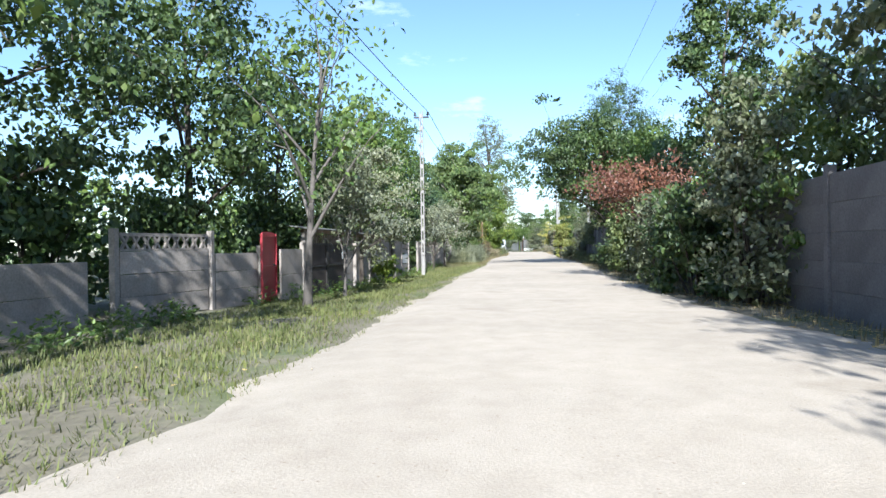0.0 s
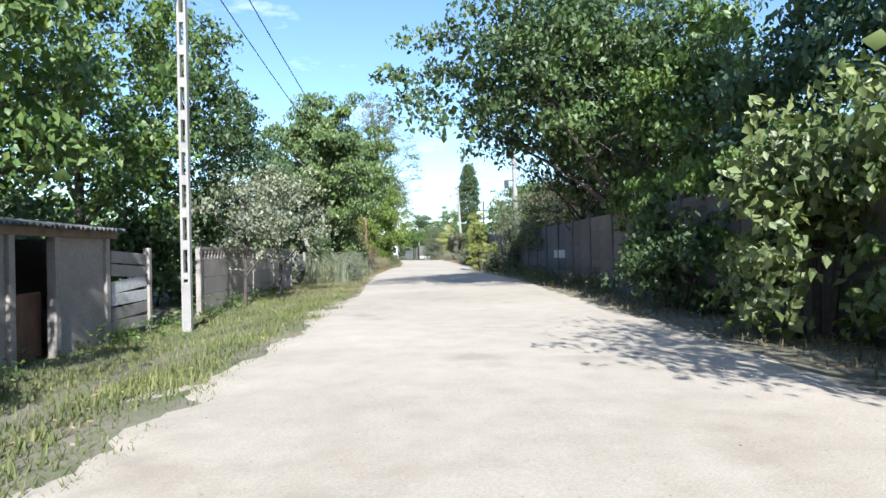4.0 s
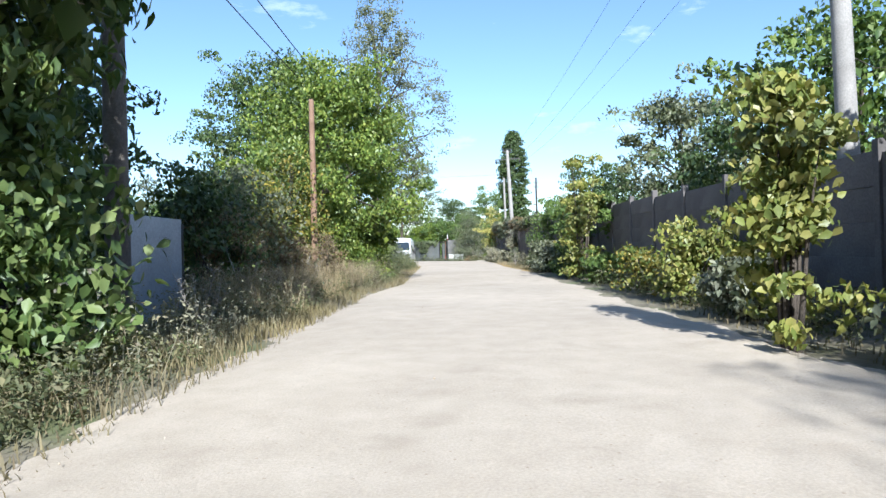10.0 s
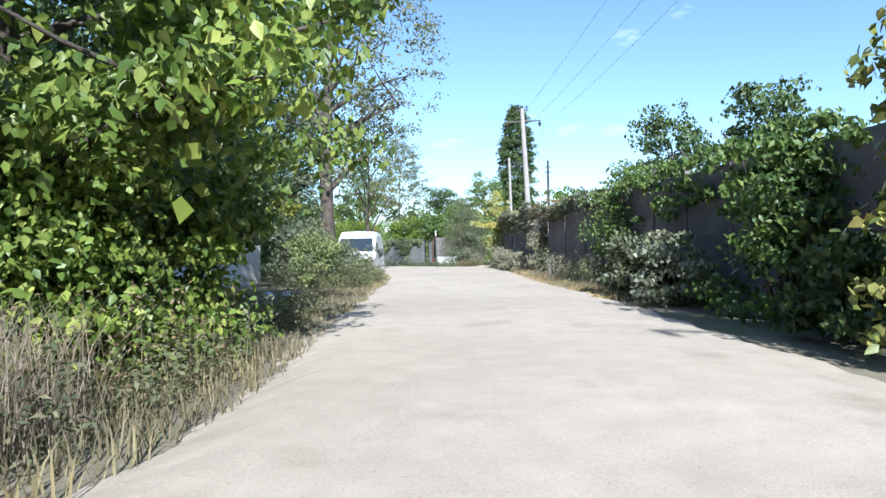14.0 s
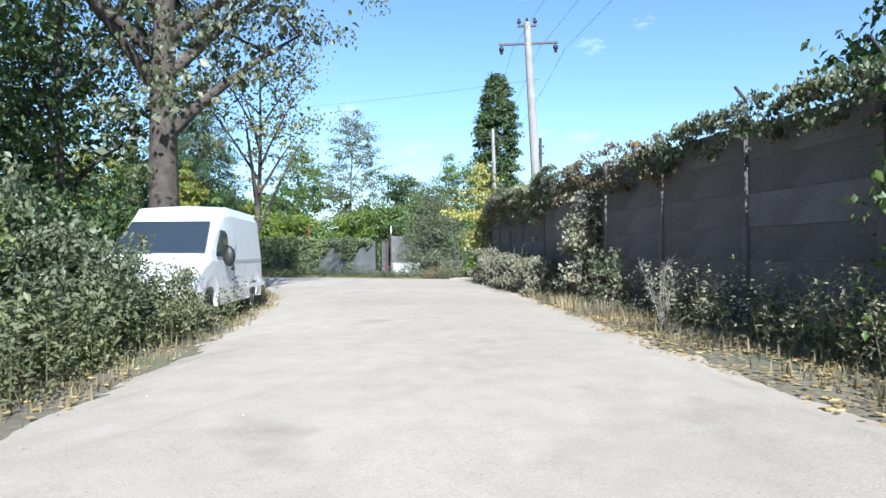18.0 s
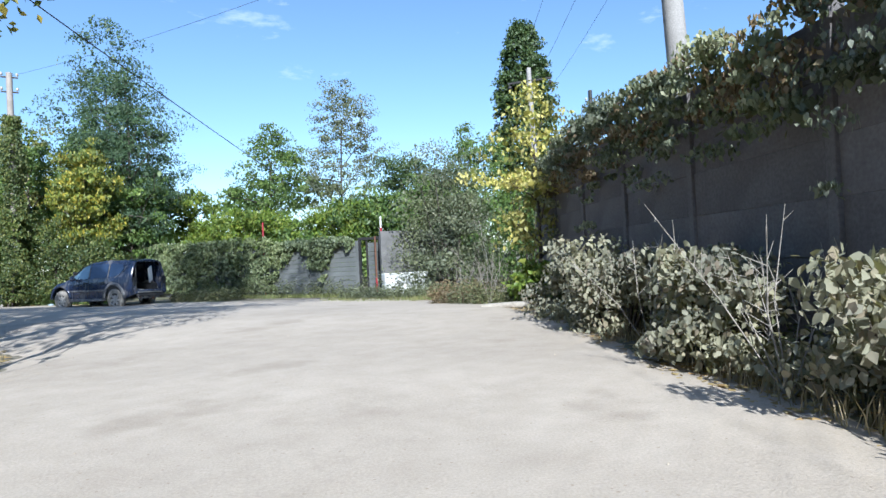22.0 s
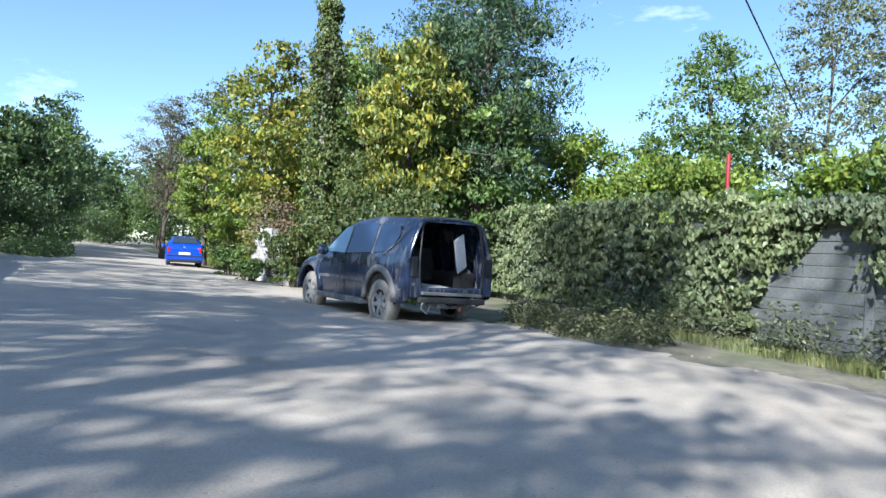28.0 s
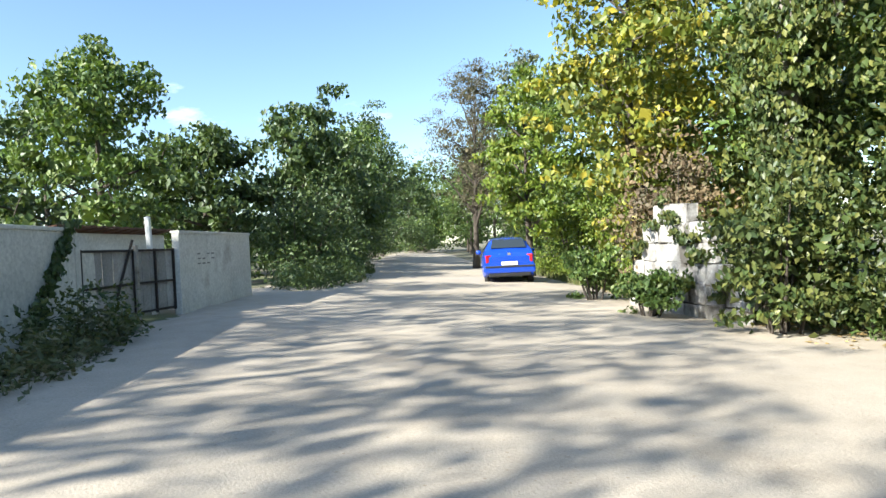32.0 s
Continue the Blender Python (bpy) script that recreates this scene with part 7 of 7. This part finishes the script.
# ---------------------------------------------------------------- bushes beside the lane
for x, y, rx, ry, h, m, n, sz, lab in (
        (-11.4, 7.0, 1.7, 2.3, 3.0, LEAF_DARK, 4500, 0.19, "dark bush behind the panel fence"),
        (-10.6, 12.0, 1.7, 2.3, 3.4, LEAF_DARK, 4500, 0.19, "dark bush behind the panel fence"),
        (-10.2, 17.0, 1.7, 2.3, 3.0, LEAF_DARK, 4500, 0.19, "dark bush behind the panel fence"),
        (-10.0, 22.0, 1.7, 2.3, 3.4, LEAF_DARK, 4500, 0.19, "dark bush behind the panel fence"),
        (-10.6, 35.5, 1.7, 2.3, 3.2, LEAF_DARK, 4500, 0.19, "dark bush behind the panel fence"),
        (-9.8, 41.0, 1.7, 2.3, 3.0, LEAF_DARK, 4500, 0.19, "dark bush behind the panel fence"),
        (-9.6, 45.5, 1.7, 2.3, 3.2, LEAF_DARK, 4500, 0.19, "dark bush behind the panel fence"),
        (-9.6, 50.0, 1.7, 2.3, 2.8, LEAF_DARK, 4500, 0.19, "dark bush behind the panel fence"),
        (-10.4, 56.0, 1.7, 2.3, 3.4, LEAF_DARK, 4500, 0.19, "dark bush behind the panel fence"),
        (-6.7, 27.2, 0.7, 0.7, 1.1, LEAF_BRIGHT, 2500, 0.11, "bright green bush against the shed"),
        (-6.4, 52.0, 0.85, 0.9, 2.0, LEAF_DARK, 15000, 0.06, "dense dark rounded evergreen bush"),
        (-8.0, 70.6, 1.3, 1.6, 3.4, LEAF_DARK, 8000, 0.13, "dark green bush beside the sheet wall"),
        (-8.0, 73.2, 1.7, 1.9, 3.9, LEAF_GREY, 7000, 0.12, "dusty grey-green bush beside the wooden pole"),
        (-7.6, 77.2, 1.6, 1.8, 4.4, LEAF_MIXED, 8000, 0.12, "yellowing bush beside the wooden pole"),
        (-7.3, 70.6, 0.9, 1.6, 2.3, LEAF_BROWN, 5500, 0.06, "dry brown bramble thicket"),
        (-6.5, 73.0, 0.7, 1.2, 2.0, LEAF_BROWN, 5500, 0.055, "dry brown bramble thicket"),
        (-5.9, 75.4, 0.6, 0.8, 1.9, LEAF_BROWN, 4000, 0.06, "dry brown bramble beside the wooden pole"),
        (-6.7, 81.0, 1.6, 1.7, 3.2, LEAF_MULBERRY, 19000, 0.115, "green low branches under the mulberry"),
        (-6.3, 82.8, 1.5, 1.8, 3.0, LEAF_MULBERRY, 19000, 0.115, "leafy green branches drooping to the verge"),
        (-6.2, 101.6, 0.7, 0.9, 1.5, LEAF_GREY, 4000, 0.08, "dusty grey bush crowding the van"),
        (-5.35, 102.2, 0.6, 0.8, 1.0, WEED, 5500, 0.05, "dusty grey bush in front of the van"),
        (-6.0, 99.9, 1.0, 0.9, 1.7, LEAF_GREY, 6500, 0.08, "dusty grey bush beside the lane"),
        (-6.8, 98.2, 1.1, 1.2, 2.1, LEAF_PALE, 6500, 0.1, "pale green bush in front of the van"),
        (-8.0, 100.5, 1.5, 1.6, 2.6, LEAF_GREY, 6000, 0.12, "grey-green bush behind the weeds"),
        (-9.5, 104.0, 1.4, 2.6, 3.0, LEAF_DARK, 6500, 0.14, "dark bush behind the van"),
        (-10.5, 109.5, 1.8, 2.6, 3.2, LEAF_DARK, 6500, 0.15, "dark bush under the old poplar"),
        (-11.5, 115.5, 2.2, 2.6, 2.4, LEAF_DARK, 6000, 0.14, "dark scrub inside the bend"),
        (4.5, 14.2, 0.8, 1.6, 4.6, LEAF_GREY, 7500, 0.13, "grey-green bush leaning over the slab wall"),
        # dark leaf colour here stands in for the shade by the wall
        (4.1, 16.8, 0.9, 2.2, 2.4, LEAF_DARK, 6000, 0.14, "bush under the withered tree, leaves darkened for the shade there"),
        (4.1, 22.5, 1.0, 2.2, 2.7, LEAF_GREY, 7000, 0.13, "grey-green bush against the slab wall"),
        (4.3, 29.8, 1.0, 1.8, 3.4, LEAF_PALE, 7000, 0.16, "green bush hanging over the slab wall"),
        (4.3, 35.0, 0.9, 2.4, 2.2, LEAF_DARK, 5000, 0.14, "dark bush against the slab wall"),
        (4.3, 61.0, 1.0, 1.9, 4.6, LEAF_GREY, 8000, 0.09, "grey twiggy bush spilling over the slab wall"),
        (2.3, 62.8, 0.6, 0.7, 3.3, LEAF_LIME, 5000, 0.13, "yellow-green sapling bush beside the lane"),
        (3.0, 60.6, 0.7, 0.9, 1.0, LEAF_GREY, 2500, 0.13, "dusty low bush at the lane's edge"),
        # silver leaves lighten this dusty bush in place of sunlight
        (3.3, 65.8, 0.8, 1.2, 1.0, LEAF_SILVER, 3500, 0.12, "dusty low bush at the lane's edge"),
        (3.6, 69.3, 0.8, 0.9, 1.9, LEAF_LIME, 3200, 0.12, "yellowing sapling bush against the wall"),
        (3.5, 72.6, 0.8, 1.3, 1.3, LEAF_MIXED, 2800, 0.1, "withered yellowing bush against the wall"),
        (3.3, 80.5, 0.7, 0.8, 4.9, LEAF_LIME, 4200, 0.14, "tall yellow-green bush beside the lane"),
        (3.5, 77.6, 0.7, 0.9, 1.1, LEAF_GREEN, 3200, 0.13, "dark leafy bush at the wall's foot"),
        (3.6, 82.5, 0.8, 1.2, 1.5, LEAF_DARK, 4500, 0.13, "dark green bush beside the lane"),
        (4.0, 85.2, 0.9, 1.3, 3.8, LEAF_GREEN, 7000, 0.14, "tall dark green bush over the wall"),
        # paler leaf colour replaces the sun that the wall keeps off
        (3.3, 88.8, 0.8, 1.2, 1.6, LEAF_SILVER, 5500, 0.13, "dusty bush beside the lane, leaves paled to look sunlit"),
        (3.3, 91.5, 0.8, 1.3, 1.6, LEAF_GREY, 3500, 0.13, "dusty low bush beside the lane"),
        (4.4, 96.8, 1.2, 1.6, 4.3, LEAF_GREEN, 6500, 0.12, "round green bush growing over the wall"),
        (3.15, 107.4, 0.8, 0.9, 2.7, LEAF_DUSTY, 5200, 0.095, "tall sapling with drooping pale dusty leaves"),
        (2.9, 105.2, 0.45, 0.5, 1.3, LEAF_GREY, 1500, 0.085, "small sapling with pale leaves"),
        # dusty leaves, paled further so the brambles look sunlit beside the wall
        (2.5, 110.4, 0.8, 1.2, 1.1, LEAF_DUSTY, 6000, 0.085, "dusty grey bush at the wall's foot"),
        (2.2, 113.2, 0.8, 1.3, 1.2, LEAF_DUSTY, 7500, 0.085, "dusty grey bramble at the lane's edge"),
        (2.1, 116.0, 0.8, 1.3, 1.3, LEAF_DUSTY, 7500, 0.085, "pale dusty bramble with dry stalks"),
        (1.95, 118.8, 0.8, 1.4, 1.2, LEAF_DUSTY, 6500, 0.085, "pale dusty bramble beside the wall"),
        (1.9, 121.6, 0.7, 0.9, 1.0, LEAF_BRIGHT, 2400, 0.14, "fresh green bush beside the lane"),
        (0.08, 133.04, 2.2, 1.8, 5.8, LEAF_GREY, 28000, 0.095, "grey-green tree-like bush beside the gate wall"),
        (3.68, 132.92, 1.92, 1.92, 4.64, LEAF_GREEN, 6500, 0.13, "green bush past the wall's end"),
        (-18.04, 139.52, 1.56, 1.68, 3.4, LEAF_HEDGE_SHADE, 9000, 0.13, "ivy-covered bush beside the wrecked car"),
        (-20.08, 140.6, 1.44, 1.56, 4.39, LEAF_HEDGE_SHADE, 9500, 0.12, "tall ivy-hung bush at the lane's edge"),
        (-25.48, 141.8, 0.66, 0.60, 1.16, LEAF_BRIGHT, 2200, 0.1, "leafy bush in front of the ruined wall"),
        (-26.8, 142.64, 0.72, 0.72, 2.32, LEAF_BRIGHT, 2600, 0.1, "leafy bush beside the ruined wall"),
        (-23.6, 142.4, 1.20, 1.44, 5.12, LEAF_HEDGE_SHADE, 7500, 0.12, "tall leafy bush at the lane's edge"),
        (-27.04, 145.76, 1.20, 1.32, 3.17, LEAF_MIXED, 4500, 0.12, "yellow-green bush over the ruined wall"),
        (-29.56, 146.12, 1.44, 1.68, 4.39, LEAF_BRIGHT, 6500, 0.12, "bright yellow-green hedge bush beside the lane"),
        (-32.8, 147.44, 1.44, 1.80, 4.15, LEAF_BRIGHT, 6500, 0.12, "bright green hedge bush beside the blue car"),
        (-37.48, 149.6, 1.56, 1.92, 3.90, LEAF_BRIGHT, 6500, 0.13, "bright green hedge bush past the blue car"),
        (-43.48, 152.48, 1.80, 2.16, 3.90, LEAF_GREEN, 5500, 0.14, "green hedge bush along the far lane"),
        (-37.12, 137.12, 1.68, 1.68, 2.93, LEAF_DARK, 6000, 0.12, "dark ivy-covered bush past the yard gate"),
        (-40.72, 139.28, 1.80, 1.80, 3.90, LEAF_DARK, 6000, 0.13, "dark ivy-hung bush past the yard gate"),
        (-47.08, 141.44, 2.16, 2.16, 3.90, LEAF_DARK, 5000, 0.15, "dark bush along the far lane"),
        (-27.0, 140.6, 0.7, 0.6, 1.1, LEAF_GREEN, 3000, 0.09, "leafy bush at the foot of the ruined wall"),
        (-24.3, 139.2, 0.7, 0.5, 0.85, LEAF_GREEN, 3000, 0.09, "leafy bush at the foot of the ruined wall"),
        (-22.0, 139.2, 1.0, 0.8, 2.4, LEAF_HEDGE_SHADE, 6000, 0.1, "tall dark green bush beside the ruined wall"),
        (-25.6, 141.6, 1.5, 0.8, 3.4, LEAF_BROWN, 5000, 0.1, "withered brown bush over the ruined wall"),
        (-88.48, 168.32, 2.88, 2.88, 4.39, LEAF_DARK, 3000, 0.26, "dark bush closing the far lane"),
        (-93.28, 172.52, 2.88, 2.88, 4.88, LEAF_GREEN, 3000, 0.26, "green bush closing the far lane"),
        (-54.88, 146, 2.16, 2.16, 3.66, LEAF_DARK, 3500, 0.17, "dark bush along the far lane"),
        (-62.08, 150.08, 2.16, 2.16, 3.90, LEAF_GREEN, 3500, 0.17, "green bush along the far lane"),
        (-69.88, 154.4, 2.40, 2.40, 3.90, LEAF_DARK, 3500, 0.18, "dark bush along the far lane")):
    bush(x, y, rx, ry, h, m, n, sz, lab, "bushes along the lane", stems=6 if sz > 0.2 else 8)

bush(-7.0, 61.7, 1.4, 1.6, 4.9, LEAF_WALNUT, 12000, 0.16, "walnut foliage hanging over the dark fence", "bushes along the lane", low=0.08)
bush(-8.7, 63.9, 1.1, 1.4, 2.8, LEAF_DARK, 5000, 0.13, "dark shaded bush behind the walnut", "bushes along the lane")

# ---------------------------------------------------------------- creepers


def creeper(clumps, count, size, reach, mat, label, rng):
    v, f = foliage(np.array(clumps), count, size, reach, rng, droop=1.15, core=1.0, fine=mat in FINE_LEAVES)
    tagged(piece("creeper", v, f, mat, kind="stuff"), label, "creeper")


cl = []
for k in range(640):
    y = rg.uniform(98, 124.5)
    h = wall_height(y)
    d = rg.uniform(0, 1) ** 1.6
    if 105 < y < 110.5 and rg.uniform() < 0.75:
        continue
    cl.append((wall_x(y) - 0.16 - 0.25 * rg.uniform(0, 1), y, h + (0.4 if y > 110.5 else 0.1) - d * (1.4 if 110.5 < y < 118 else 0.7) + 0.15 * math.sin(y * 0.7)))
creeper(cl, 24000, 0.08, 0.22, LEAF_GREY, "dusty creeper hanging over the top of the slab wall", rg)
cl = [(wall_x(y) - 0.2 - 0.35 * rg.uniform(0, 1), y, wall_height(y) + 0.2 - 2.3 * rg.uniform(0, 1) * (0.5 + 0.5 * math.sin(y * 1.7))) for y in rg.uniform(109, 124.5, 90)]
creeper(cl, 5200, 0.07, 0.2, LEAF_SILVER, "pale dusty vines trailing down the slab wall", rg)
cl = [(wall_x(y) - 0.15 - 0.2 * rg.uniform(0, 1), y, wall_height(y) + 0.3 - 1.0 * rg.uniform(0, 1)) for y in rg.uniform(104, 124.5, 150)]
creeper(cl, 11000, 0.08, 0.26, LEAF_BROWN, "withered brown creeper on the slab wall", rg)
cl = [(wall_x(y) - 0.1 - 0.3 * rg.uniform(0, 1), y, wall_height(y) + 0.5 - 1.6 * rg.uniform(0, 1) ** 1.5) for y in rg.uniform(52, 64, 110)]
creeper(cl, 10000, 0.1, 0.32, LEAF_GREY, "grey-green creeper over the slab wall", rg)
cl = [(wall_x(y) - 0.05 - 0.4 * rg.uniform(0, 1), y, wall_height(y) + 0.3 - 1.5 * rg.uniform(0, 1) ** 1.5) for y in rg.uniform(80, 98, 110)]
creeper(cl, 11000, 0.11, 0.3, LEAF_GREEN, "green creeper over the slab wall", rg)
cl = [(wall_x(y) - 0.05 - 0.4 * rg.uniform(0, 1), y, wall_height(y) + 0.6 - 2.0 * rg.uniform(0, 1) ** 1.3) for y in rg.uniform(12.5, 40, 150)]
creeper(cl, 14000, 0.12, 0.34, LEAF_GREEN, "leafy foliage spilling over the slab wall", rg)
cl = []
fn = Vector((fdir.y, -fdir.x))
if fn.y > 0:
    fn = -fn
for k in range(1150):
    s = rg.uniform(1.5, 18.6)
    cover = 0.45 + 0.35 * math.sin(s * 2.3)
    z = 2.5 - abs(rg.normal(0, 1)) * 0.95 * cover if s < 6.4 else rg.uniform(0.05, 2.85)
    p = FA + fdir * s + fn * rg.uniform(0.05, 0.28)
    cl.append((p.x, p.y, zf + z))
creeper(cl, 62000, 0.125, 0.27, LEAF_IVY, "ivy creeper covering the grey board fence", rg)
cl = []
for z in np.linspace(0.3, 9.9, 520):
    a, r = rg.uniform(0, 2 * np.pi), (0.3 + 0.12 * math.sin(z * 1.9)) * (1.5 - 0.05 * z)
    cl.append((-22.85 + r * math.cos(a), 141.1 + r * math.sin(a), z))
creeper(cl, 30000, 0.12, 0.3, LEAF_HEDGE_SHADE, "ivy wrapped round the pole", rg)
rm = pose(-26.2, 140.9, ground(-24.5, 140.2), 0, 0, -111)
cl = [tuple(rm @ Vector((rg.choice((-0.2, 0.2)), y, rg.uniform(0.1, 1.0) ** 0.7 * (2.1 - abs(y - 1.7) * 0.7)))) for y in rg.uniform(0, 3.5, 34)]
creeper(cl, 2600, 0.1, 0.2, LEAF_HEDGE_SHADE, "creeper growing over the ruined wall", rg)
cl = [(-25.3 - 0.95 * u, 130.42 + 0.47 * u, 0.45 + 1.3 * u) for u in np.linspace(0, 1, 16)]
creeper(cl, 1100, 0.08, 0.12, LEAF_DARK, "ivy strand climbing the pale wall", rg)

# ---------------------------------------------------------------- woods that close the view


def woods(line, depth, h_low, h_high, per_m, mat, label, rng, size=0.52, leaf_per=28):
    p = np.array(line, float)
    s = np.r_[0, np.cumsum(np.linalg.norm(np.diff(p, axis=0), axis=1))]
    n = int(s[-1] * per_m)
    q = rng.uniform(0, s[-1], n)
    x = np.interp(q, s, p[:, 0]) + rng.normal(0, depth, n)
    y = np.interp(q, s, p[:, 1]) + rng.normal(0, depth, n)
    skyline = h_low + (h_high - h_low) * (0.5 + 0.5 * np.sin(q * 0.31) * np.cos(q * 0.117 + 1))
    z = rng.uniform(0.02, 1, n) * skyline
    v, f = foliage(np.stack([x, y, z], 1), n * leaf_per, size, 1.15, rng, core=1.0)
    tagged(piece("far_woods", v, f, mat, kind="stuff"), label, "woods")


woods([(-26, -25), (-25, 20), (-24, 60), (-26, 90), (-22, 112)], 2.0, 3.5, 7.0, 5, LEAF_GREEN, "distant green woods behind the gardens", rg)
woods([(13, -25), (13, 40), (13, 90), (13, 140)], 1.5, 3.0, 5.5, 4, LEAF_DARK, "distant dark woods behind the slab wall", rg)
woods([(30, 160), (10, 168), (-12, 168), (-30, 158)], 2.5, 6.0, 10.0, 9, LEAF_GREEN, "green woods beyond the bend", rg)
woods([(-15.28, 149.12), (-6.88, 146.12), (2.72, 142.52), (11.12, 138.32)], 1.2, 3.2, 5.2, 9, LEAF_GREEN, "green scrub behind the board fence", rg, 0.24, 70)
woods([(-28.48, 153.92), (-53.68, 167.12), (-89.68, 183.92)], 1.5, 5.0, 8.0, 7, LEAF_GREEN, "green woods along the far lane", rg)
woods([(-35.68, 119.12), (-57.28, 131.12), (-89.68, 152.72), (-119.68, 169.52)], 1.5, 3.0, 5.5, 7, LEAF_DARK, "dark woods beyond the pale wall", rg)
woods([(-100.48, 157.52), (-110.08, 173.12), (-107.68, 186.32)], 2.0, 7.0, 10.0, 12, LEAF_GREEN, "woods closing the end of the far lane", rg)
woods([(-30, -30), (0, -40), (20, -30)], 2.5, 5.0, 9.0, 6, LEAF_GREEN, "woods behind the lane's start", rg)

# ---------------------------------------------------------------- small things
log = thing("log", 1.2, 121.4, ground(1.2, 121.4) + 0.08, "pale bare log lying in the grass", "log", turn=75)
v, f = tube([(0, -0.8, 0), (0.03, 0, 0.02), (-0.02, 0.8, 0.0)], [0.085, 0.08, 0.06], 9)
piece("stem", v, f, PALE_BARK, log, smooth=True)
branch = thing("fallen_branch", 2.1, 122.6, ground(2.1, 122.6) + 0.06, "dry fallen branch with bare twigs on the verge", "branch", turn=40)
rb = np.random.default_rng(8)
wood = [tube([(0, -0.9, 0), (0.05, 0, 0.08), (-0.05, 0.9, 0.2)], [0.05, 0.04, 0.02], 7)]
for k in range(12):
    y = rb.uniform(-0.7, 0.9)
    wood.append(tube([(0, y, 0.08), (rb.normal(0, 0.2), y + 0.2, 0.3), (rb.normal(0, 0.45), y + 0.45, 0.35 + rb.uniform(0, 0.5))], [0.014, 0.01, 0.004], 5))
v, f = join_arrays(wood)
piece("boughs", v, f, PALE_BARK, branch, smooth=True)
for x, y, r, lab in ((-29.2, 144.2, 0.22, "rusty-brown boulder at the lane's edge"), (-31.36, 145.04, 0.14, "brown stone at the lane's edge")):
    bm = bmesh.new()
    bmesh.ops.create_icosphere(bm, subdivisions=2, radius=r)
    for vert in bm.verts:
        vert.co *= 0.8 + 0.35 * noise.noise(vert.co * 7)
        vert.co.z *= 0.7
    st = part("boulder", bm, RUST, None)
    st.matrix_basis = pose(x, y, ground(x, y) + r * 0.4)
    tagged(st, lab, "stone")
BLUE_PLASTIC = surface("blue_plastic", (0.25, 0.35, 0.5), (0.5, 0.58, 0.66), 6.0, 30.0, 0.4, relief=0.3)
for x, y, s_, m, lab in ((-7.2, 93.0, 0.22, BLUE_PLASTIC, "crumpled bluish plastic bag on the ground"), (-6.8, 93.6, 0.18, WHITE_PAINT, "crumpled white plastic bag on the ground"),
                         (-7.8, 92.6, 0.16, WHITE_PAINT, "crumpled white plastic bag on the ground"), (-19.84, 138.92, 0.13, BLUE_PLASTIC, "small bluish litter at the lane's edge")):
    bm = bmesh.new()
    bmesh.ops.create_icosphere(bm, subdivisions=3, radius=s_)
    for vert in bm.verts:
        vert.co *= 0.75 + 0.6 * abs(noise.noise(vert.co * 12))
        vert.co.z *= 0.6
    bag = part("plastic_bag", bm, m, None)
    bag.matrix_basis = pose(x, y, ground(x, y) + s_ * 0.35)
    tagged(bag, lab, "litter", "plastic bags")
